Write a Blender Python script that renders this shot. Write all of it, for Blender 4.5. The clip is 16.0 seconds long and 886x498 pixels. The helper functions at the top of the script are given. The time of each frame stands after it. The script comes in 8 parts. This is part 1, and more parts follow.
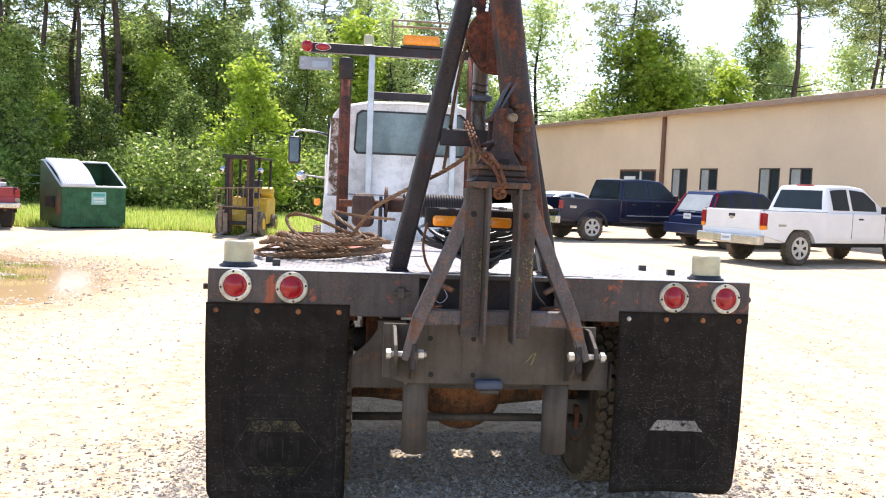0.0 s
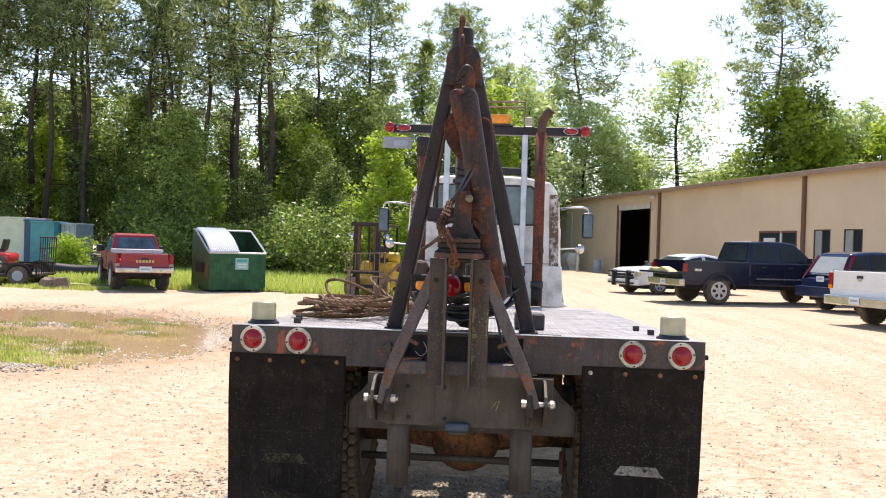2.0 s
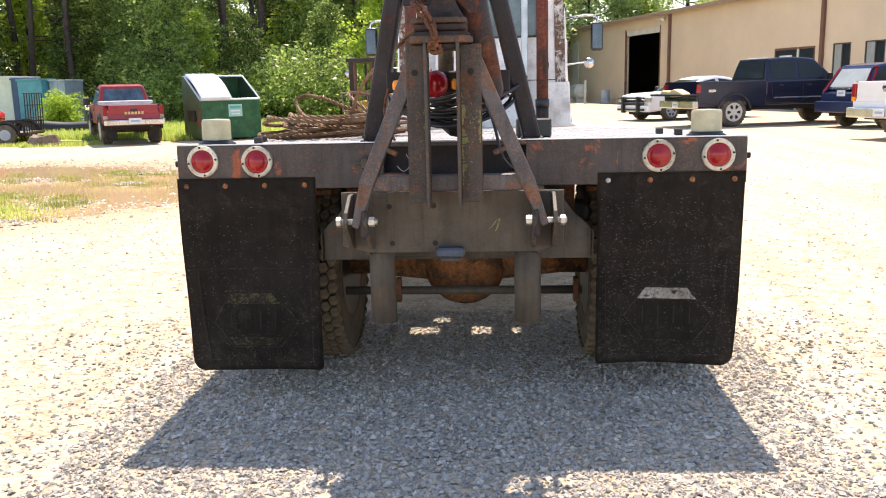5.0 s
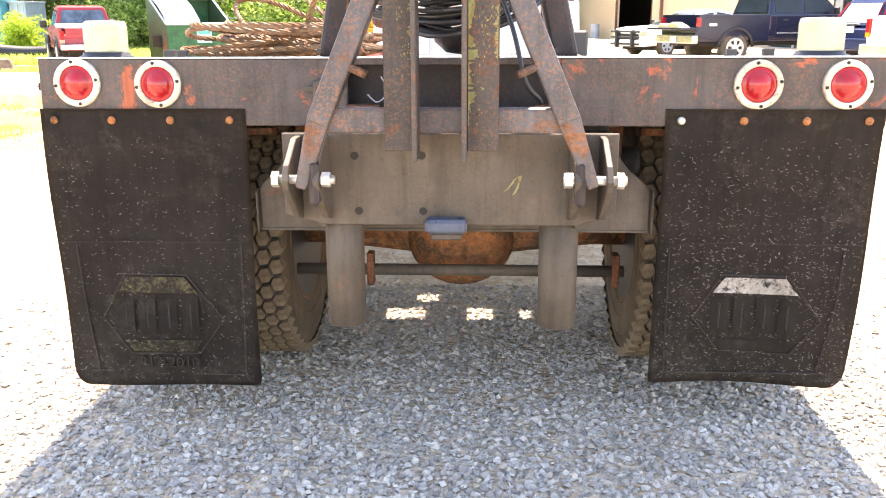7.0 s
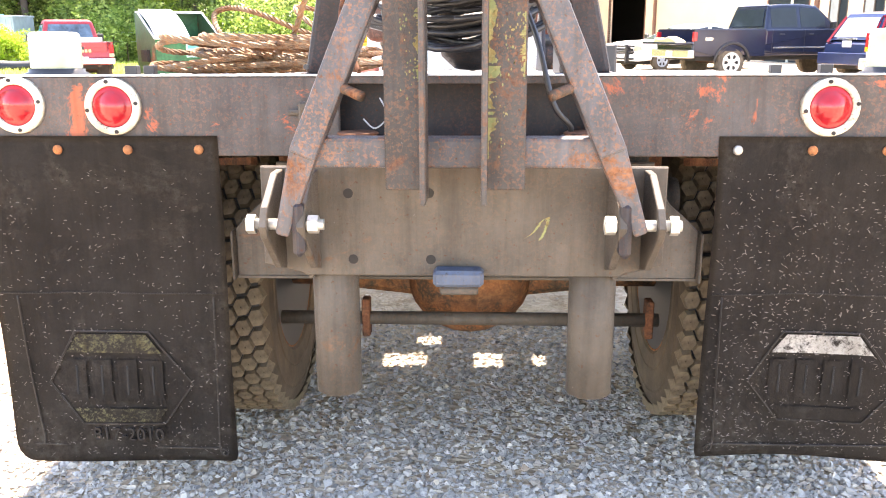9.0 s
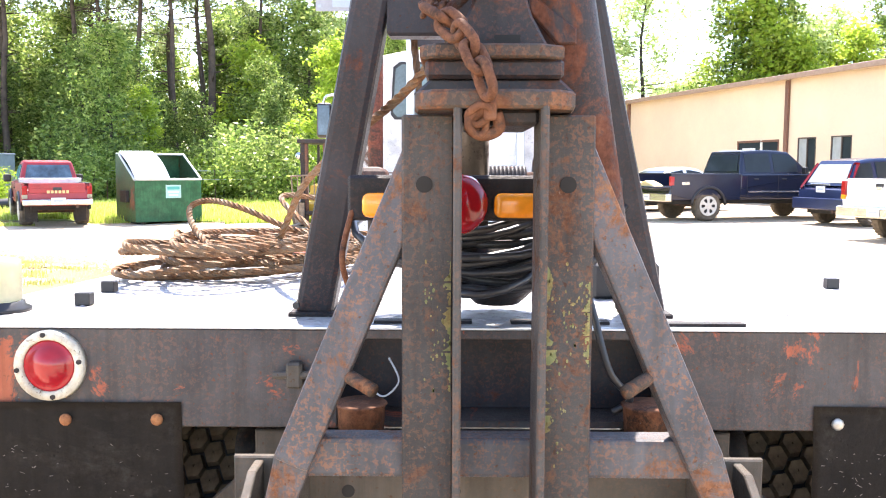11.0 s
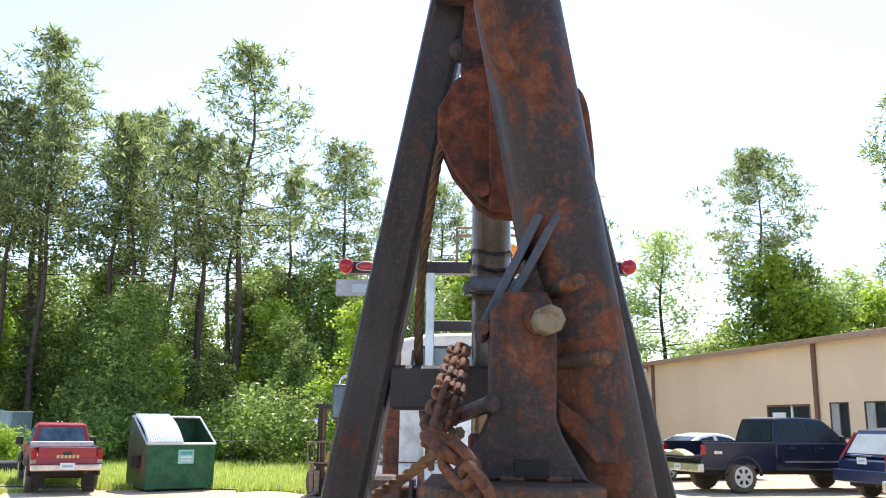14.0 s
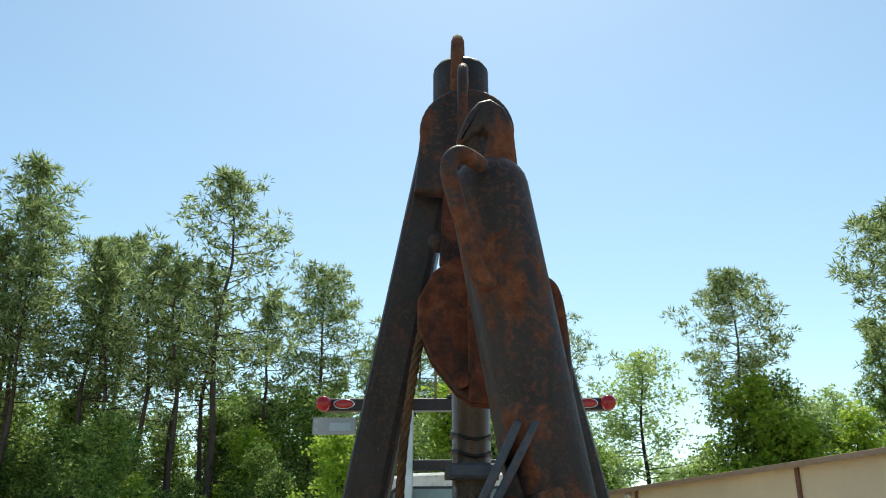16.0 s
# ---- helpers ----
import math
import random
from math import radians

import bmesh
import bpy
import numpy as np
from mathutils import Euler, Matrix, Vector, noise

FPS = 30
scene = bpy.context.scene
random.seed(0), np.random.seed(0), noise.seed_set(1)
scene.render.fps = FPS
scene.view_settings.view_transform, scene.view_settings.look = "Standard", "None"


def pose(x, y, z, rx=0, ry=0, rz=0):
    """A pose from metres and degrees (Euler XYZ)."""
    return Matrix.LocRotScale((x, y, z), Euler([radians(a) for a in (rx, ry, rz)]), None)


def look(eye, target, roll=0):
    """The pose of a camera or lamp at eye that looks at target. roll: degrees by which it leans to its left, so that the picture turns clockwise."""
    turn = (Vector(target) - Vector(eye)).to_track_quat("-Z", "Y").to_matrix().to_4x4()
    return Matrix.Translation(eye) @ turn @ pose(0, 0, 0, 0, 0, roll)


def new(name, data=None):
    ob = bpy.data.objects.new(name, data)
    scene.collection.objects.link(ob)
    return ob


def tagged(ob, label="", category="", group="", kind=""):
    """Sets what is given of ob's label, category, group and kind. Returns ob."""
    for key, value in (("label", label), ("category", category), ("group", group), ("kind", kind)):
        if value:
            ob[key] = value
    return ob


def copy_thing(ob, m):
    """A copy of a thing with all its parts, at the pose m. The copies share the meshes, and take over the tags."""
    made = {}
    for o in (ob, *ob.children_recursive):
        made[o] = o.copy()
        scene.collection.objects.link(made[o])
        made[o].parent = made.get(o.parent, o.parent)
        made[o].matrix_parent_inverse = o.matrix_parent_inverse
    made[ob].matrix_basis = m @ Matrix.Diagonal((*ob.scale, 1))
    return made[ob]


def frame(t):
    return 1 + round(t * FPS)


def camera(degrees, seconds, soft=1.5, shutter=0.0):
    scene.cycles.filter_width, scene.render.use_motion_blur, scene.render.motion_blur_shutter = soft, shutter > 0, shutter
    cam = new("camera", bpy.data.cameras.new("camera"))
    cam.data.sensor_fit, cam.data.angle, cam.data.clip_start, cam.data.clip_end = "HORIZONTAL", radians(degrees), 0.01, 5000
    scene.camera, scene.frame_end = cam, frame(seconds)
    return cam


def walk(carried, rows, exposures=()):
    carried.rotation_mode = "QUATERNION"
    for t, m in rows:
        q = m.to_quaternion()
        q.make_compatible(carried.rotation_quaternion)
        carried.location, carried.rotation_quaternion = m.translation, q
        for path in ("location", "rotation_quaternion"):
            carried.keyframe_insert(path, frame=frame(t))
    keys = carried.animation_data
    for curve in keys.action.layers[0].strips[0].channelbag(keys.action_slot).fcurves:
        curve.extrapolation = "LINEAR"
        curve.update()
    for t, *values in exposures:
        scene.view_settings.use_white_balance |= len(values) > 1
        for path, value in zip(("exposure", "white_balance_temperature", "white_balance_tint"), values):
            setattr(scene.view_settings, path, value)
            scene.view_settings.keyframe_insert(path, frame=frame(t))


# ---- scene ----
cam = camera(55.4, 16.0, soft=1.05)
PATH = [
    (0, (-0.638, -3.684, 1.554), (-0.409, -1.703, 1.404), 2.3),
    (0.5, (-0.331, -3.928, 1.581), (-0.236, -1.931, 1.535), 0.7),
    (1, (-0.051, -4.196, 1.618), (0.029, -2.198, 1.56), 1.2),
    (1.5, (0.066, -4.268, 1.632), (0.101, -2.269, 1.671), 0.6),
    (2, (0.148, -4.342, 1.619), (0.022, -2.346, 1.606), 1.8),
    (2.5, (0.173, -4.385, 1.621), (0.026, -2.391, 1.599), 0.6),
    (3, (0.177, -4.381, 1.616), (-0.02, -2.391, 1.619), 0.3),
    (3.5, (0.196, -4.369, 1.568), (-0.017, -2.382, 1.494), 0.5),
    (4, (0.194, -4.219, 1.496), (0.072, -2.234, 1.286), -1.0),
    (4.5, (0.15, -3.947, 1.447), (0.036, -1.983, 1.083), -1.4),
    (5, (0.199, -3.614, 1.396), (0.057, -1.655, 1.015), -1.3),
    (5.2, (0.206, -3.485, 1.371), (0.098, -1.535, 0.943), -0.3),
    (7.3, (0.073, -2.352, 1.252), (-0.019, -0.429, 0.709), -0.2),
    (7.5, (0.068, -2.299, 1.236), (-0.003, -0.379, 0.679), -0.1),
    (8, (0.058, -2.233, 1.215), (-0.032, -0.319, 0.639), -1.0),
    (8.2, (0.046, -2.203, 1.215), (-0.051, -0.288, 0.646), -0.7),
    (10.3, (-0.037, -1.733, 1.413), (-0.09, 0.243, 1.113), 0.4),
    (10.5, (-0.061, -1.68, 1.431), (-0.116, 0.302, 1.164), 0.4),
    (11, (-0.088, -1.595, 1.47), (-0.113, 0.395, 1.278), 0.2),
    (11.5, (-0.053, -1.496, 1.525), (-0.189, 0.499, 1.458), 0.5),
    (12, (-0.036, -1.411, 1.565), (-0.192, 0.583, 1.58), 0.6),
    (12.5, (-0.061, -1.364, 1.608), (-0.182, 0.627, 1.748), 0.3),
    (13, (-0.074, -1.345, 1.642), (-0.188, 0.639, 1.869), 0.3),
    (13.5, (-0.079, -1.342, 1.678), (-0.174, 0.631, 1.995), 0.5),
    (14, (-0.075, -1.338, 1.712), (-0.155, 0.619, 2.118), 0.7),
    (14.5, (-0.074, -1.338, 1.749), (-0.143, 0.6, 2.236), 0.1),
    (15, (-0.072, -1.356, 1.786), (-0.129, 0.559, 2.357), 0.2),
    (15.5, (-0.073, -1.382, 1.82), (-0.117, 0.507, 2.477), 0.3),
    (16, (-0.077, -1.399, 1.817), (-0.104, 0.482, 2.498), -0.1),
]
walk(cam, [(t, look(eye, target, roll)) for t, eye, target, roll in PATH],
     [(0.0, 1.3, 6820, 18), (1.5, 0.95, 7020, 18), (3.5, 0.8, 7070, 18), (5.0, 1.33, 7350, 18), (7.4, 3.05, 8070, 22), (8.2, 3.22, 8070, 22), (10.4, 2.95, 6920, 18), (11.0, 2.45, 6920, 18), (11.5, 2.0, 6820, 16),
      (12.0, 1.85, 6770, 15), (12.5, 1.65, 6720, 14), (13.5, 1.35, 6620, 12), (14.4, 1.1, 6520, 14), (15.0, 0.8, 6700, 12), (15.5, 0.5, 6650, 1), (16.0, 0.27, 6700, -6)])

# ---- light ----
SUN_DIR = Vector((0.03, 0.62, 1.0)).normalized()      # towards the sun
world = bpy.data.worlds.new("World")
scene.world = world
world.use_nodes = True
_wn = world.node_tree.nodes
_sky = _wn.new("ShaderNodeTexSky")
_sky.sky_type = "NISHITA"
_sky.sun_disc = False
_sky.sun_elevation = math.asin(SUN_DIR.z)
_sky.sun_rotation = math.atan2(SUN_DIR.x, SUN_DIR.y)
_sky.air_density, _sky.dust_density, _sky.ozone_density = 1.0, 0.4, 0.5
world.node_tree.links.new(_sky.outputs[0], _wn["Background"].inputs[0])
_wn["Background"].inputs[1].default_value = 0.15
_sl = bpy.data.lights.new("sun", "SUN")
_sl.energy, _sl.angle, _sl.color = 3.9, radians(0.55), (1.0, 0.95, 0.87)
sun = new("sun", _sl)
sun.matrix_world = look(SUN_DIR * 80, (0, 0, 0))


# ---- materials ----
def ramp_node(nt, fac, stops):
    n = nt.nodes.new("ShaderNodeValToRGB")
    cr = n.color_ramp
    while len(cr.elements) < len(stops):
        cr.elements.new(0.5)
    for e, (p, c) in zip(cr.elements, stops):
        e.position, e.color = p, (*c, 1)
    nt.links.new(fac, n.inputs[0])
    return n.outputs[0]


def noise_node(nt, scale, detail=4, rough=0.6, vec=None, dist=0.0):
    n = nt.nodes.new("ShaderNodeTexNoise")
    n.inputs["Scale"].default_value, n.inputs["Detail"].default_value = scale, detail
    n.inputs["Roughness"].default_value, n.inputs["Distortion"].default_value = rough, dist
    nt.links.new(vec if vec else nt.nodes["coords"].outputs["Object"], n.inputs["Vector"])
    return n.outputs["Fac"]


def mix_node(nt, fac, a, b):
    n = nt.nodes.new("ShaderNodeMix")
    n.data_type = "RGBA"
    for sock, v in ((n.inputs[0], fac), (n.inputs[6], a), (n.inputs[7], b)):
        if isinstance(v, (int, float)):
            sock.default_value = v
        elif isinstance(v, tuple):
            sock.default_value = (*v, 1)
        else:
            nt.links.new(v, sock)
    return n.outputs[2]


def base_material(name, rough=0.6, metal=0.0):
    m = bpy.data.materials.new(name)
    m.use_nodes = True
    nt = m.node_tree
    c = nt.nodes.new("ShaderNodeTexCoord")
    c.name = "coords"
    b = nt.nodes["Principled BSDF"]
    b.inputs["Roughness"].default_value, b.inputs["Metallic"].default_value = rough, metal
    return m, nt, b


def bump(nt, b, fac, strength=0.3, dist=0.01):
    n = nt.nodes.new("ShaderNodeBump")
    n.inputs["Strength"].default_value, n.inputs["Distance"].default_value = strength, dist
    nt.links.new(fac, n.inputs["Height"])
    nt.links.new(n.outputs[0], b.inputs["Normal"])


def simple(name, colour, rough=0.5, metal=0.0, var=0.25, scale=6.0, relief=0.0, fine=60.0):
    """One paint or stuff with broad and fine variation of its tone."""
    m, nt, b = base_material(name, rough, metal)
    lo = tuple(c * (1 - var) for c in colour)
    hi = tuple(min(1, c * (1 + var * 0.7)) for c in colour)
    a = ramp_node(nt, noise_node(nt, scale, 5), [(0.3, lo), (0.7, hi)])
    f = ramp_node(nt, noise_node(nt, fine, 3), [(0.3, (0.8, 0.8, 0.8)), (0.7, (1, 1, 1))])
    mul = nt.nodes.new("ShaderNodeMix")
    mul.data_type, mul.blend_type = "RGBA", "MULTIPLY"
    mul.inputs[0].default_value = min(1.0, var * 2)
    nt.links.new(a, mul.inputs[6])
    nt.links.new(f, mul.inputs[7])
    nt.links.new(mul.outputs[2], b.inputs["Base Color"])
    if relief:
        bump(nt, b, noise_node(nt, fine, 4), relief, 0.004)
    return m


def worn(name, paint, under, amount=0.5, scale=7.0, rough=0.5, third=None, t_amount=0.36, metal=0.0, dust=0.35, chips=0.30, fleck_amount=0.6, streaks=0.8, relief=0.5):
    """Paint worn through to rust in patches, with specks, pale chips, streaks and dust."""
    m, nt, b = base_material(name, rough, metal)
    b.inputs["Specular IOR Level"].default_value = 0.18
    mp = nt.nodes.new("ShaderNodeMapping")
    mp.inputs["Scale"].default_value = (34, 34, 2.6)
    nt.links.new(nt.nodes["coords"].outputs["Object"], mp.inputs["Vector"])
    streak = noise_node(nt, 1.0, 4, 0.6, vec=mp.outputs[0])
    p = ramp_node(nt, noise_node(nt, 4.0, 7, 0.7), [(0.28, tuple(c * 0.55 for c in paint)), (0.5, paint), (0.74, tuple(min(1, c * 1.55) for c in paint))])
    u = ramp_node(nt, noise_node(nt, 38.0, 7, 0.72), [(0.25, tuple(c * 0.35 for c in under)), (0.5, under), (0.72, (min(1, under[0] * 1.7), min(1, under[1] * 2.0), min(1, under[2] * 2.0)))])
    fac = ramp_node(nt, noise_node(nt, scale, 12, 0.74, dist=0.5), [(1 - amount - 0.035, (0, 0, 0)), (1 - amount + 0.05, (1, 1, 1))])
    col = mix_node(nt, fac, p, u)
    if third:
        f3 = ramp_node(nt, noise_node(nt, 4.6, 11, 0.75, dist=0.8), [(1 - t_amount - 0.015, (0, 0, 0)), (1 - t_amount + 0.02, (1, 1, 1))])
        col = mix_node(nt, f3, col, third)
    dirt = ramp_node(nt, noise_node(nt, 2.2, 9, 0.7, dist=0.3), [(0.35, (0, 0, 0)), (0.75, (dust, dust, dust))])
    col = mix_node(nt, dirt, col, (0.20, 0.155, 0.105))
    speck = ramp_node(nt, noise_node(nt, 95.0, 4, 0.6), [(0.63, (0, 0, 0)), (0.69, (0.85, 0.85, 0.85))])
    col = mix_node(nt, speck, col, tuple(c * 0.55 for c in under))
    chip = ramp_node(nt, noise_node(nt, 52.0, 6, 0.7), [(0.69, (0, 0, 0)), (0.73, (chips, chips, chips))])
    col = mix_node(nt, chip, col, (0.42, 0.40, 0.36))
    fleck = ramp_node(nt, noise_node(nt, 120.0, 8, 0.72, dist=0.3), [(0.51, (0, 0, 0)), (0.57, (fleck_amount,) * 3)])
    patch = ramp_node(nt, noise_node(nt, 5.5, 6, 0.7), [(0.36, (0.12, 0.12, 0.12)), (0.66, (1, 1, 1))])
    fl = nt.nodes.new("ShaderNodeMix")
    fl.data_type, fl.blend_type = "RGBA", "MULTIPLY"
    fl.inputs[0].default_value = 1.0
    nt.links.new(fleck, fl.inputs[6])
    nt.links.new(patch, fl.inputs[7])
    col = mix_node(nt, fl.outputs[2], col, tuple(min(1, c * k) for c, k in zip(under, (1.7, 1.8, 1.8))))
    st = ramp_node(nt, streak, [(0.30, (0.66, 0.64, 0.62)), (0.55, (1, 1, 1)), (0.78, (1.0, 0.97, 0.92))])
    mul = nt.nodes.new("ShaderNodeMix")
    mul.data_type, mul.blend_type = "RGBA", "MULTIPLY"
    mul.inputs[0].default_value = streaks
    nt.links.new(col, mul.inputs[6])
    nt.links.new(st, mul.inputs[7])
    nt.links.new(mul.outputs[2], b.inputs["Base Color"])
    r = ramp_node(nt, fac, [(0.0, (rough, rough, rough)), (1.0, (0.85, 0.85, 0.85))])
    nt.links.new(r, b.inputs["Roughness"])
    bump(nt, b, noise_node(nt, 110.0, 8, 0.75), relief, 0.004)
    return m


RUST = (0.135, 0.05, 0.027)
M = {}
M["black_steel"] = worn("black_steel", (0.020, 0.020, 0.022), (0.085, 0.038, 0.024), 0.40, 11.0, 0.5, dust=0.08, chips=0.15, fleck_amount=0.3)
M["beam"] = worn("beam_paint", (0.060, 0.057, 0.058), (0.24, 0.085, 0.04), 0.36, 6.0, 0.45, third=(0.34, 0.088, 0.045), t_amount=0.415, dust=0.2, fleck_amount=0.2)
M["blue_steel"] = worn("blue_grey_steel", (0.026, 0.027, 0.033), (0.10, 0.036, 0.022), 0.37, 9.0, 0.40, third=(0.15, 0.048, 0.04), t_amount=0.30, dust=0.08, chips=0.16, fleck_amount=0.28, streaks=0.6, relief=0.22)
M["rust"] = worn("rusty_boom", (0.027, 0.025, 0.028), (0.118, 0.041, 0.023), 0.485, 8.0, 0.46, dust=0.07, chips=0.14, fleck_amount=0.40, relief=0.3)
M["strap"] = worn("blue_strap_paint", (0.046, 0.064, 0.094), (0.10, 0.05, 0.03), 0.36, 12.0, 0.45, dust=0.1, relief=0.2)
M["stop_blue"] = worn("stop_blue", (0.06, 0.085, 0.13), (0.06, 0.05, 0.045), 0.4, 14.0, 0.5, dust=0.15, relief=0.2)
M["block_rust"] = worn("block_rust", (0.035, 0.017, 0.013), (0.12, 0.038, 0.022), 0.52, 8.0, 0.5, dust=0.04, chips=0.12, fleck_amount=0.3, relief=0.35)
M["ram"] = worn("stained_ram", (0.17, 0.135, 0.10), (0.06, 0.04, 0.03), 0.42, 5.0, 0.28, metal=0.6, dust=0.1, chips=0.05, fleck_amount=0.15, relief=0.1)
M["rust_heavy"] = worn("heavy_rust", (0.050, 0.026, 0.018), (0.135, 0.053, 0.028), 0.56, 16.0, 0.7, dust=0.15)
M["green_steel"] = worn("grey_green_steel", (0.056, 0.055, 0.054), (0.13, 0.056, 0.030), 0.42, 10.0, 0.5, third=(0.17, 0.19, 0.06), t_amount=0.335, dust=0.14)
M["brace_paint"] = worn("brace_paint", (0.082, 0.085, 0.093), (0.185, 0.076, 0.036), 0.41, 8.0, 0.42, dust=0.14)
M["plate"] = worn("plate_steel", (0.066, 0.060, 0.052), (0.15, 0.07, 0.036), 0.36, 5.0, 0.5, dust=0.25, fleck_amount=0.15)
M["deck"] = worn("deck_plate", (0.42, 0.42, 0.425), (0.30, 0.20, 0.15), 0.34, 3.0, 0.4, dust=0.25)
M["white_cab"] = worn("peeling_white", (0.84, 0.83, 0.81), (0.30, 0.19, 0.13), 0.30, 6.0, 0.45, dust=0.10, chips=0.1, fleck_amount=0.12, streaks=0.15)
M["chrome"] = simple("dull_chrome", (0.62, 0.62, 0.62), 0.22, 1.0, 0.15)
M["bolt"] = simple("bright_bolt", (0.50, 0.48, 0.43), 0.4, 0.6, 0.35, 40)
M["aluminium"] = simple("aluminium", (0.52, 0.55, 0.58), 0.4, 0.7, 0.2)
M["rubber"] = worn("flap_rubber", (0.019, 0.0165, 0.0155), (0.040, 0.033, 0.028), 0.46, 2.6, 0.6, dust=0.10, chips=0.12, fleck_amount=0.10, streaks=0.6, relief=0.35)
M["badge_white"] = worn("worn_white_badge", (0.50, 0.48, 0.44), (0.045, 0.038, 0.034), 0.45, 26.0, 0.6, dust=0.2, relief=0.3)
M["badge_olive"] = worn("worn_olive_badge", (0.030, 0.026, 0.022), (0.13, 0.115, 0.06), 0.44, 22.0, 0.6, dust=0.1, relief=0.3)
M["tyre_wall"] = simple("tyre_sidewall", (0.095, 0.066, 0.040), 0.9, 0, 0.5, 7, 0.3, 80)
M["tread_dust"] = simple("dusty_tread", (0.155, 0.115, 0.072), 0.9, 0, 0.45, 14, 0.4, 120)
M["rust_orange"] = worn("orange_rust", (0.06, 0.035, 0.022), (0.27, 0.10, 0.038), 0.52, 8.0, 0.8)
M["sign_dusty"] = simple("pale_scuffs", (0.19, 0.165, 0.145), 0.8, 0, 0.3)
M["tyre"] = simple("tyre_rubber", (0.115, 0.092, 0.066), 0.9, 0, 0.5, 7, 0.3, 80)
M["black"] = simple("black_plastic", (0.018, 0.018, 0.019), 0.45, 0, 0.3)
M["red_lens"] = simple("red_lens", (0.30, 0.008, 0.012), 0.12, 0, 0.12, 30)
M["red_dark"] = simple("red_bezel", (0.34, 0.02, 0.02), 0.2, 0, 0.2, 30)
M["amber"] = simple("amber_lens", (0.9, 0.30, 0.02), 0.15, 0, 0.12, 30)
M["ring"] = worn("chipped_ring", (0.66, 0.62, 0.5), (0.18, 0.1, 0.06), 0.36, 40.0, 0.5)
M["clear"] = simple("cloudy_lens", (0.62, 0.60, 0.42), 0.25, 0, 0.2, 20)
M["rope"] = worn("wire_rope", (0.17, 0.115, 0.07), (0.20, 0.095, 0.045), 0.5, 20.0, 0.6, metal=0.2)
M["rope_dark"] = worn("dark_wire_rope", (0.060, 0.040, 0.027), (0.10, 0.052, 0.028), 0.5, 20.0, 0.6, metal=0.2)
M["cable"] = simple("black_cable", (0.022, 0.022, 0.024), 0.35, 0, 0.3)
M["glass"] = simple("dark_glass", (0.03, 0.04, 0.045), 0.04, 0.0, 0.2, 1.5)
M["navy"] = simple("navy_paint", (0.012, 0.016, 0.035), 0.18, 0.1, 0.2, 2)
M["white_car"] = simple("white_paint", (0.78, 0.78, 0.77), 0.22, 0, 0.06, 2)
M["alloy"] = simple("alloy_rim", (0.62, 0.60, 0.55), 0.4, 0.25, 0.15, 20)
M["red_car"] = simple("faded_red_paint", (0.30, 0.022, 0.028), 0.33, 0, 0.25, 3)
M["green"] = worn("dumpster_green", (0.020, 0.10, 0.045), (0.06, 0.07, 0.035), 0.30, 2.0, 0.4, dust=0.1, chips=0.1, fleck_amount=0.1, streaks=0.5, relief=0.15)
M["green_rust"] = worn("rusty_green_side", (0.022, 0.075, 0.034), (0.19, 0.08, 0.042), 0.40, 1.6, 0.4, dust=0.2, fleck_amount=0.2)
M["lid"] = simple("pale_lid", (0.62, 0.68, 0.78), 0.4, 0, 0.12, 4)
M["yellow"] = simple("forklift_yellow", (0.60, 0.36, 0.03), 0.45, 0, 0.25, 4)
M["suv_blue"] = simple("suv_blue_paint", (0.02, 0.032, 0.085), 0.16, 0.15, 0.2, 2)
M["paint_green"] = worn("green_paint_flakes", (0.17, 0.20, 0.085), (0.22, 0.17, 0.07), 0.5, 18.0, 0.6, dust=0.2)
M["rust_plate"] = worn("rusty_plate", (0.050, 0.040, 0.034), (0.15, 0.062, 0.032), 0.47, 16.0, 0.6, dust=0.15)
M["tan"] = simple("tan_wall", (0.65, 0.52, 0.37), 0.6, 0, 0.10, 0.35, 0, 9)
M["brown"] = simple("brown_trim", (0.16, 0.075, 0.05), 0.5, 0, 0.2)
M["window_trim"] = simple("window_trim", (0.085, 0.065, 0.052), 0.5, 0, 0.2)
M["eave"] = simple("eave_trim", (0.33, 0.225, 0.16), 0.5, 0, 0.2)
# near-black that puts shade into holes, slots, wheel wells and the workshop interior
M["dark"] = simple("painted_shade", (0.02, 0.018, 0.016), 0.9, 0, 0.3)
M["bumper"] = simple("car_bumper_chrome", (0.6, 0.58, 0.52), 0.25, 0.85, 0.2, 5)
M["navy_box"] = simple("blue_cabinet", (0.03, 0.07, 0.16), 0.5, 0, 0.25, 2)
M["stack_rust"] = worn("stack_rust", (0.035, 0.022, 0.02), (0.15, 0.045, 0.03), 0.52, 5.0, 0.6, dust=0.15)
M["plate_grey"] = simple("dull_plate", (0.30, 0.31, 0.33), 0.4, 0, 0.2)
M["teal"] = simple("teal_panel", (0.06, 0.28, 0.36), 0.5, 0, 0.25, 2)
M["offwhite"] = simple("white_box_panel", (0.62, 0.62, 0.55), 0.55, 0, 0.15, 2)
M["greybox"] = simple("grey_container", (0.34, 0.40, 0.46), 0.5, 0, 0.2, 2)
M["sign"] = simple("pale_sign", (0.66, 0.70, 0.72), 0.4, 0, 0.1)
M["sign_green"] = simple("sticker_teal", (0.05, 0.34, 0.30), 0.4, 0, 0.1)
M["bars"] = simple("tan_bars", (0.62, 0.46, 0.20), 0.5, 0, 0.1)
M["peel"] = worn("flaking_corner", (0.66, 0.64, 0.61), (0.15, 0.09, 0.065), 0.53, 9.0, 0.7, dust=0.1)
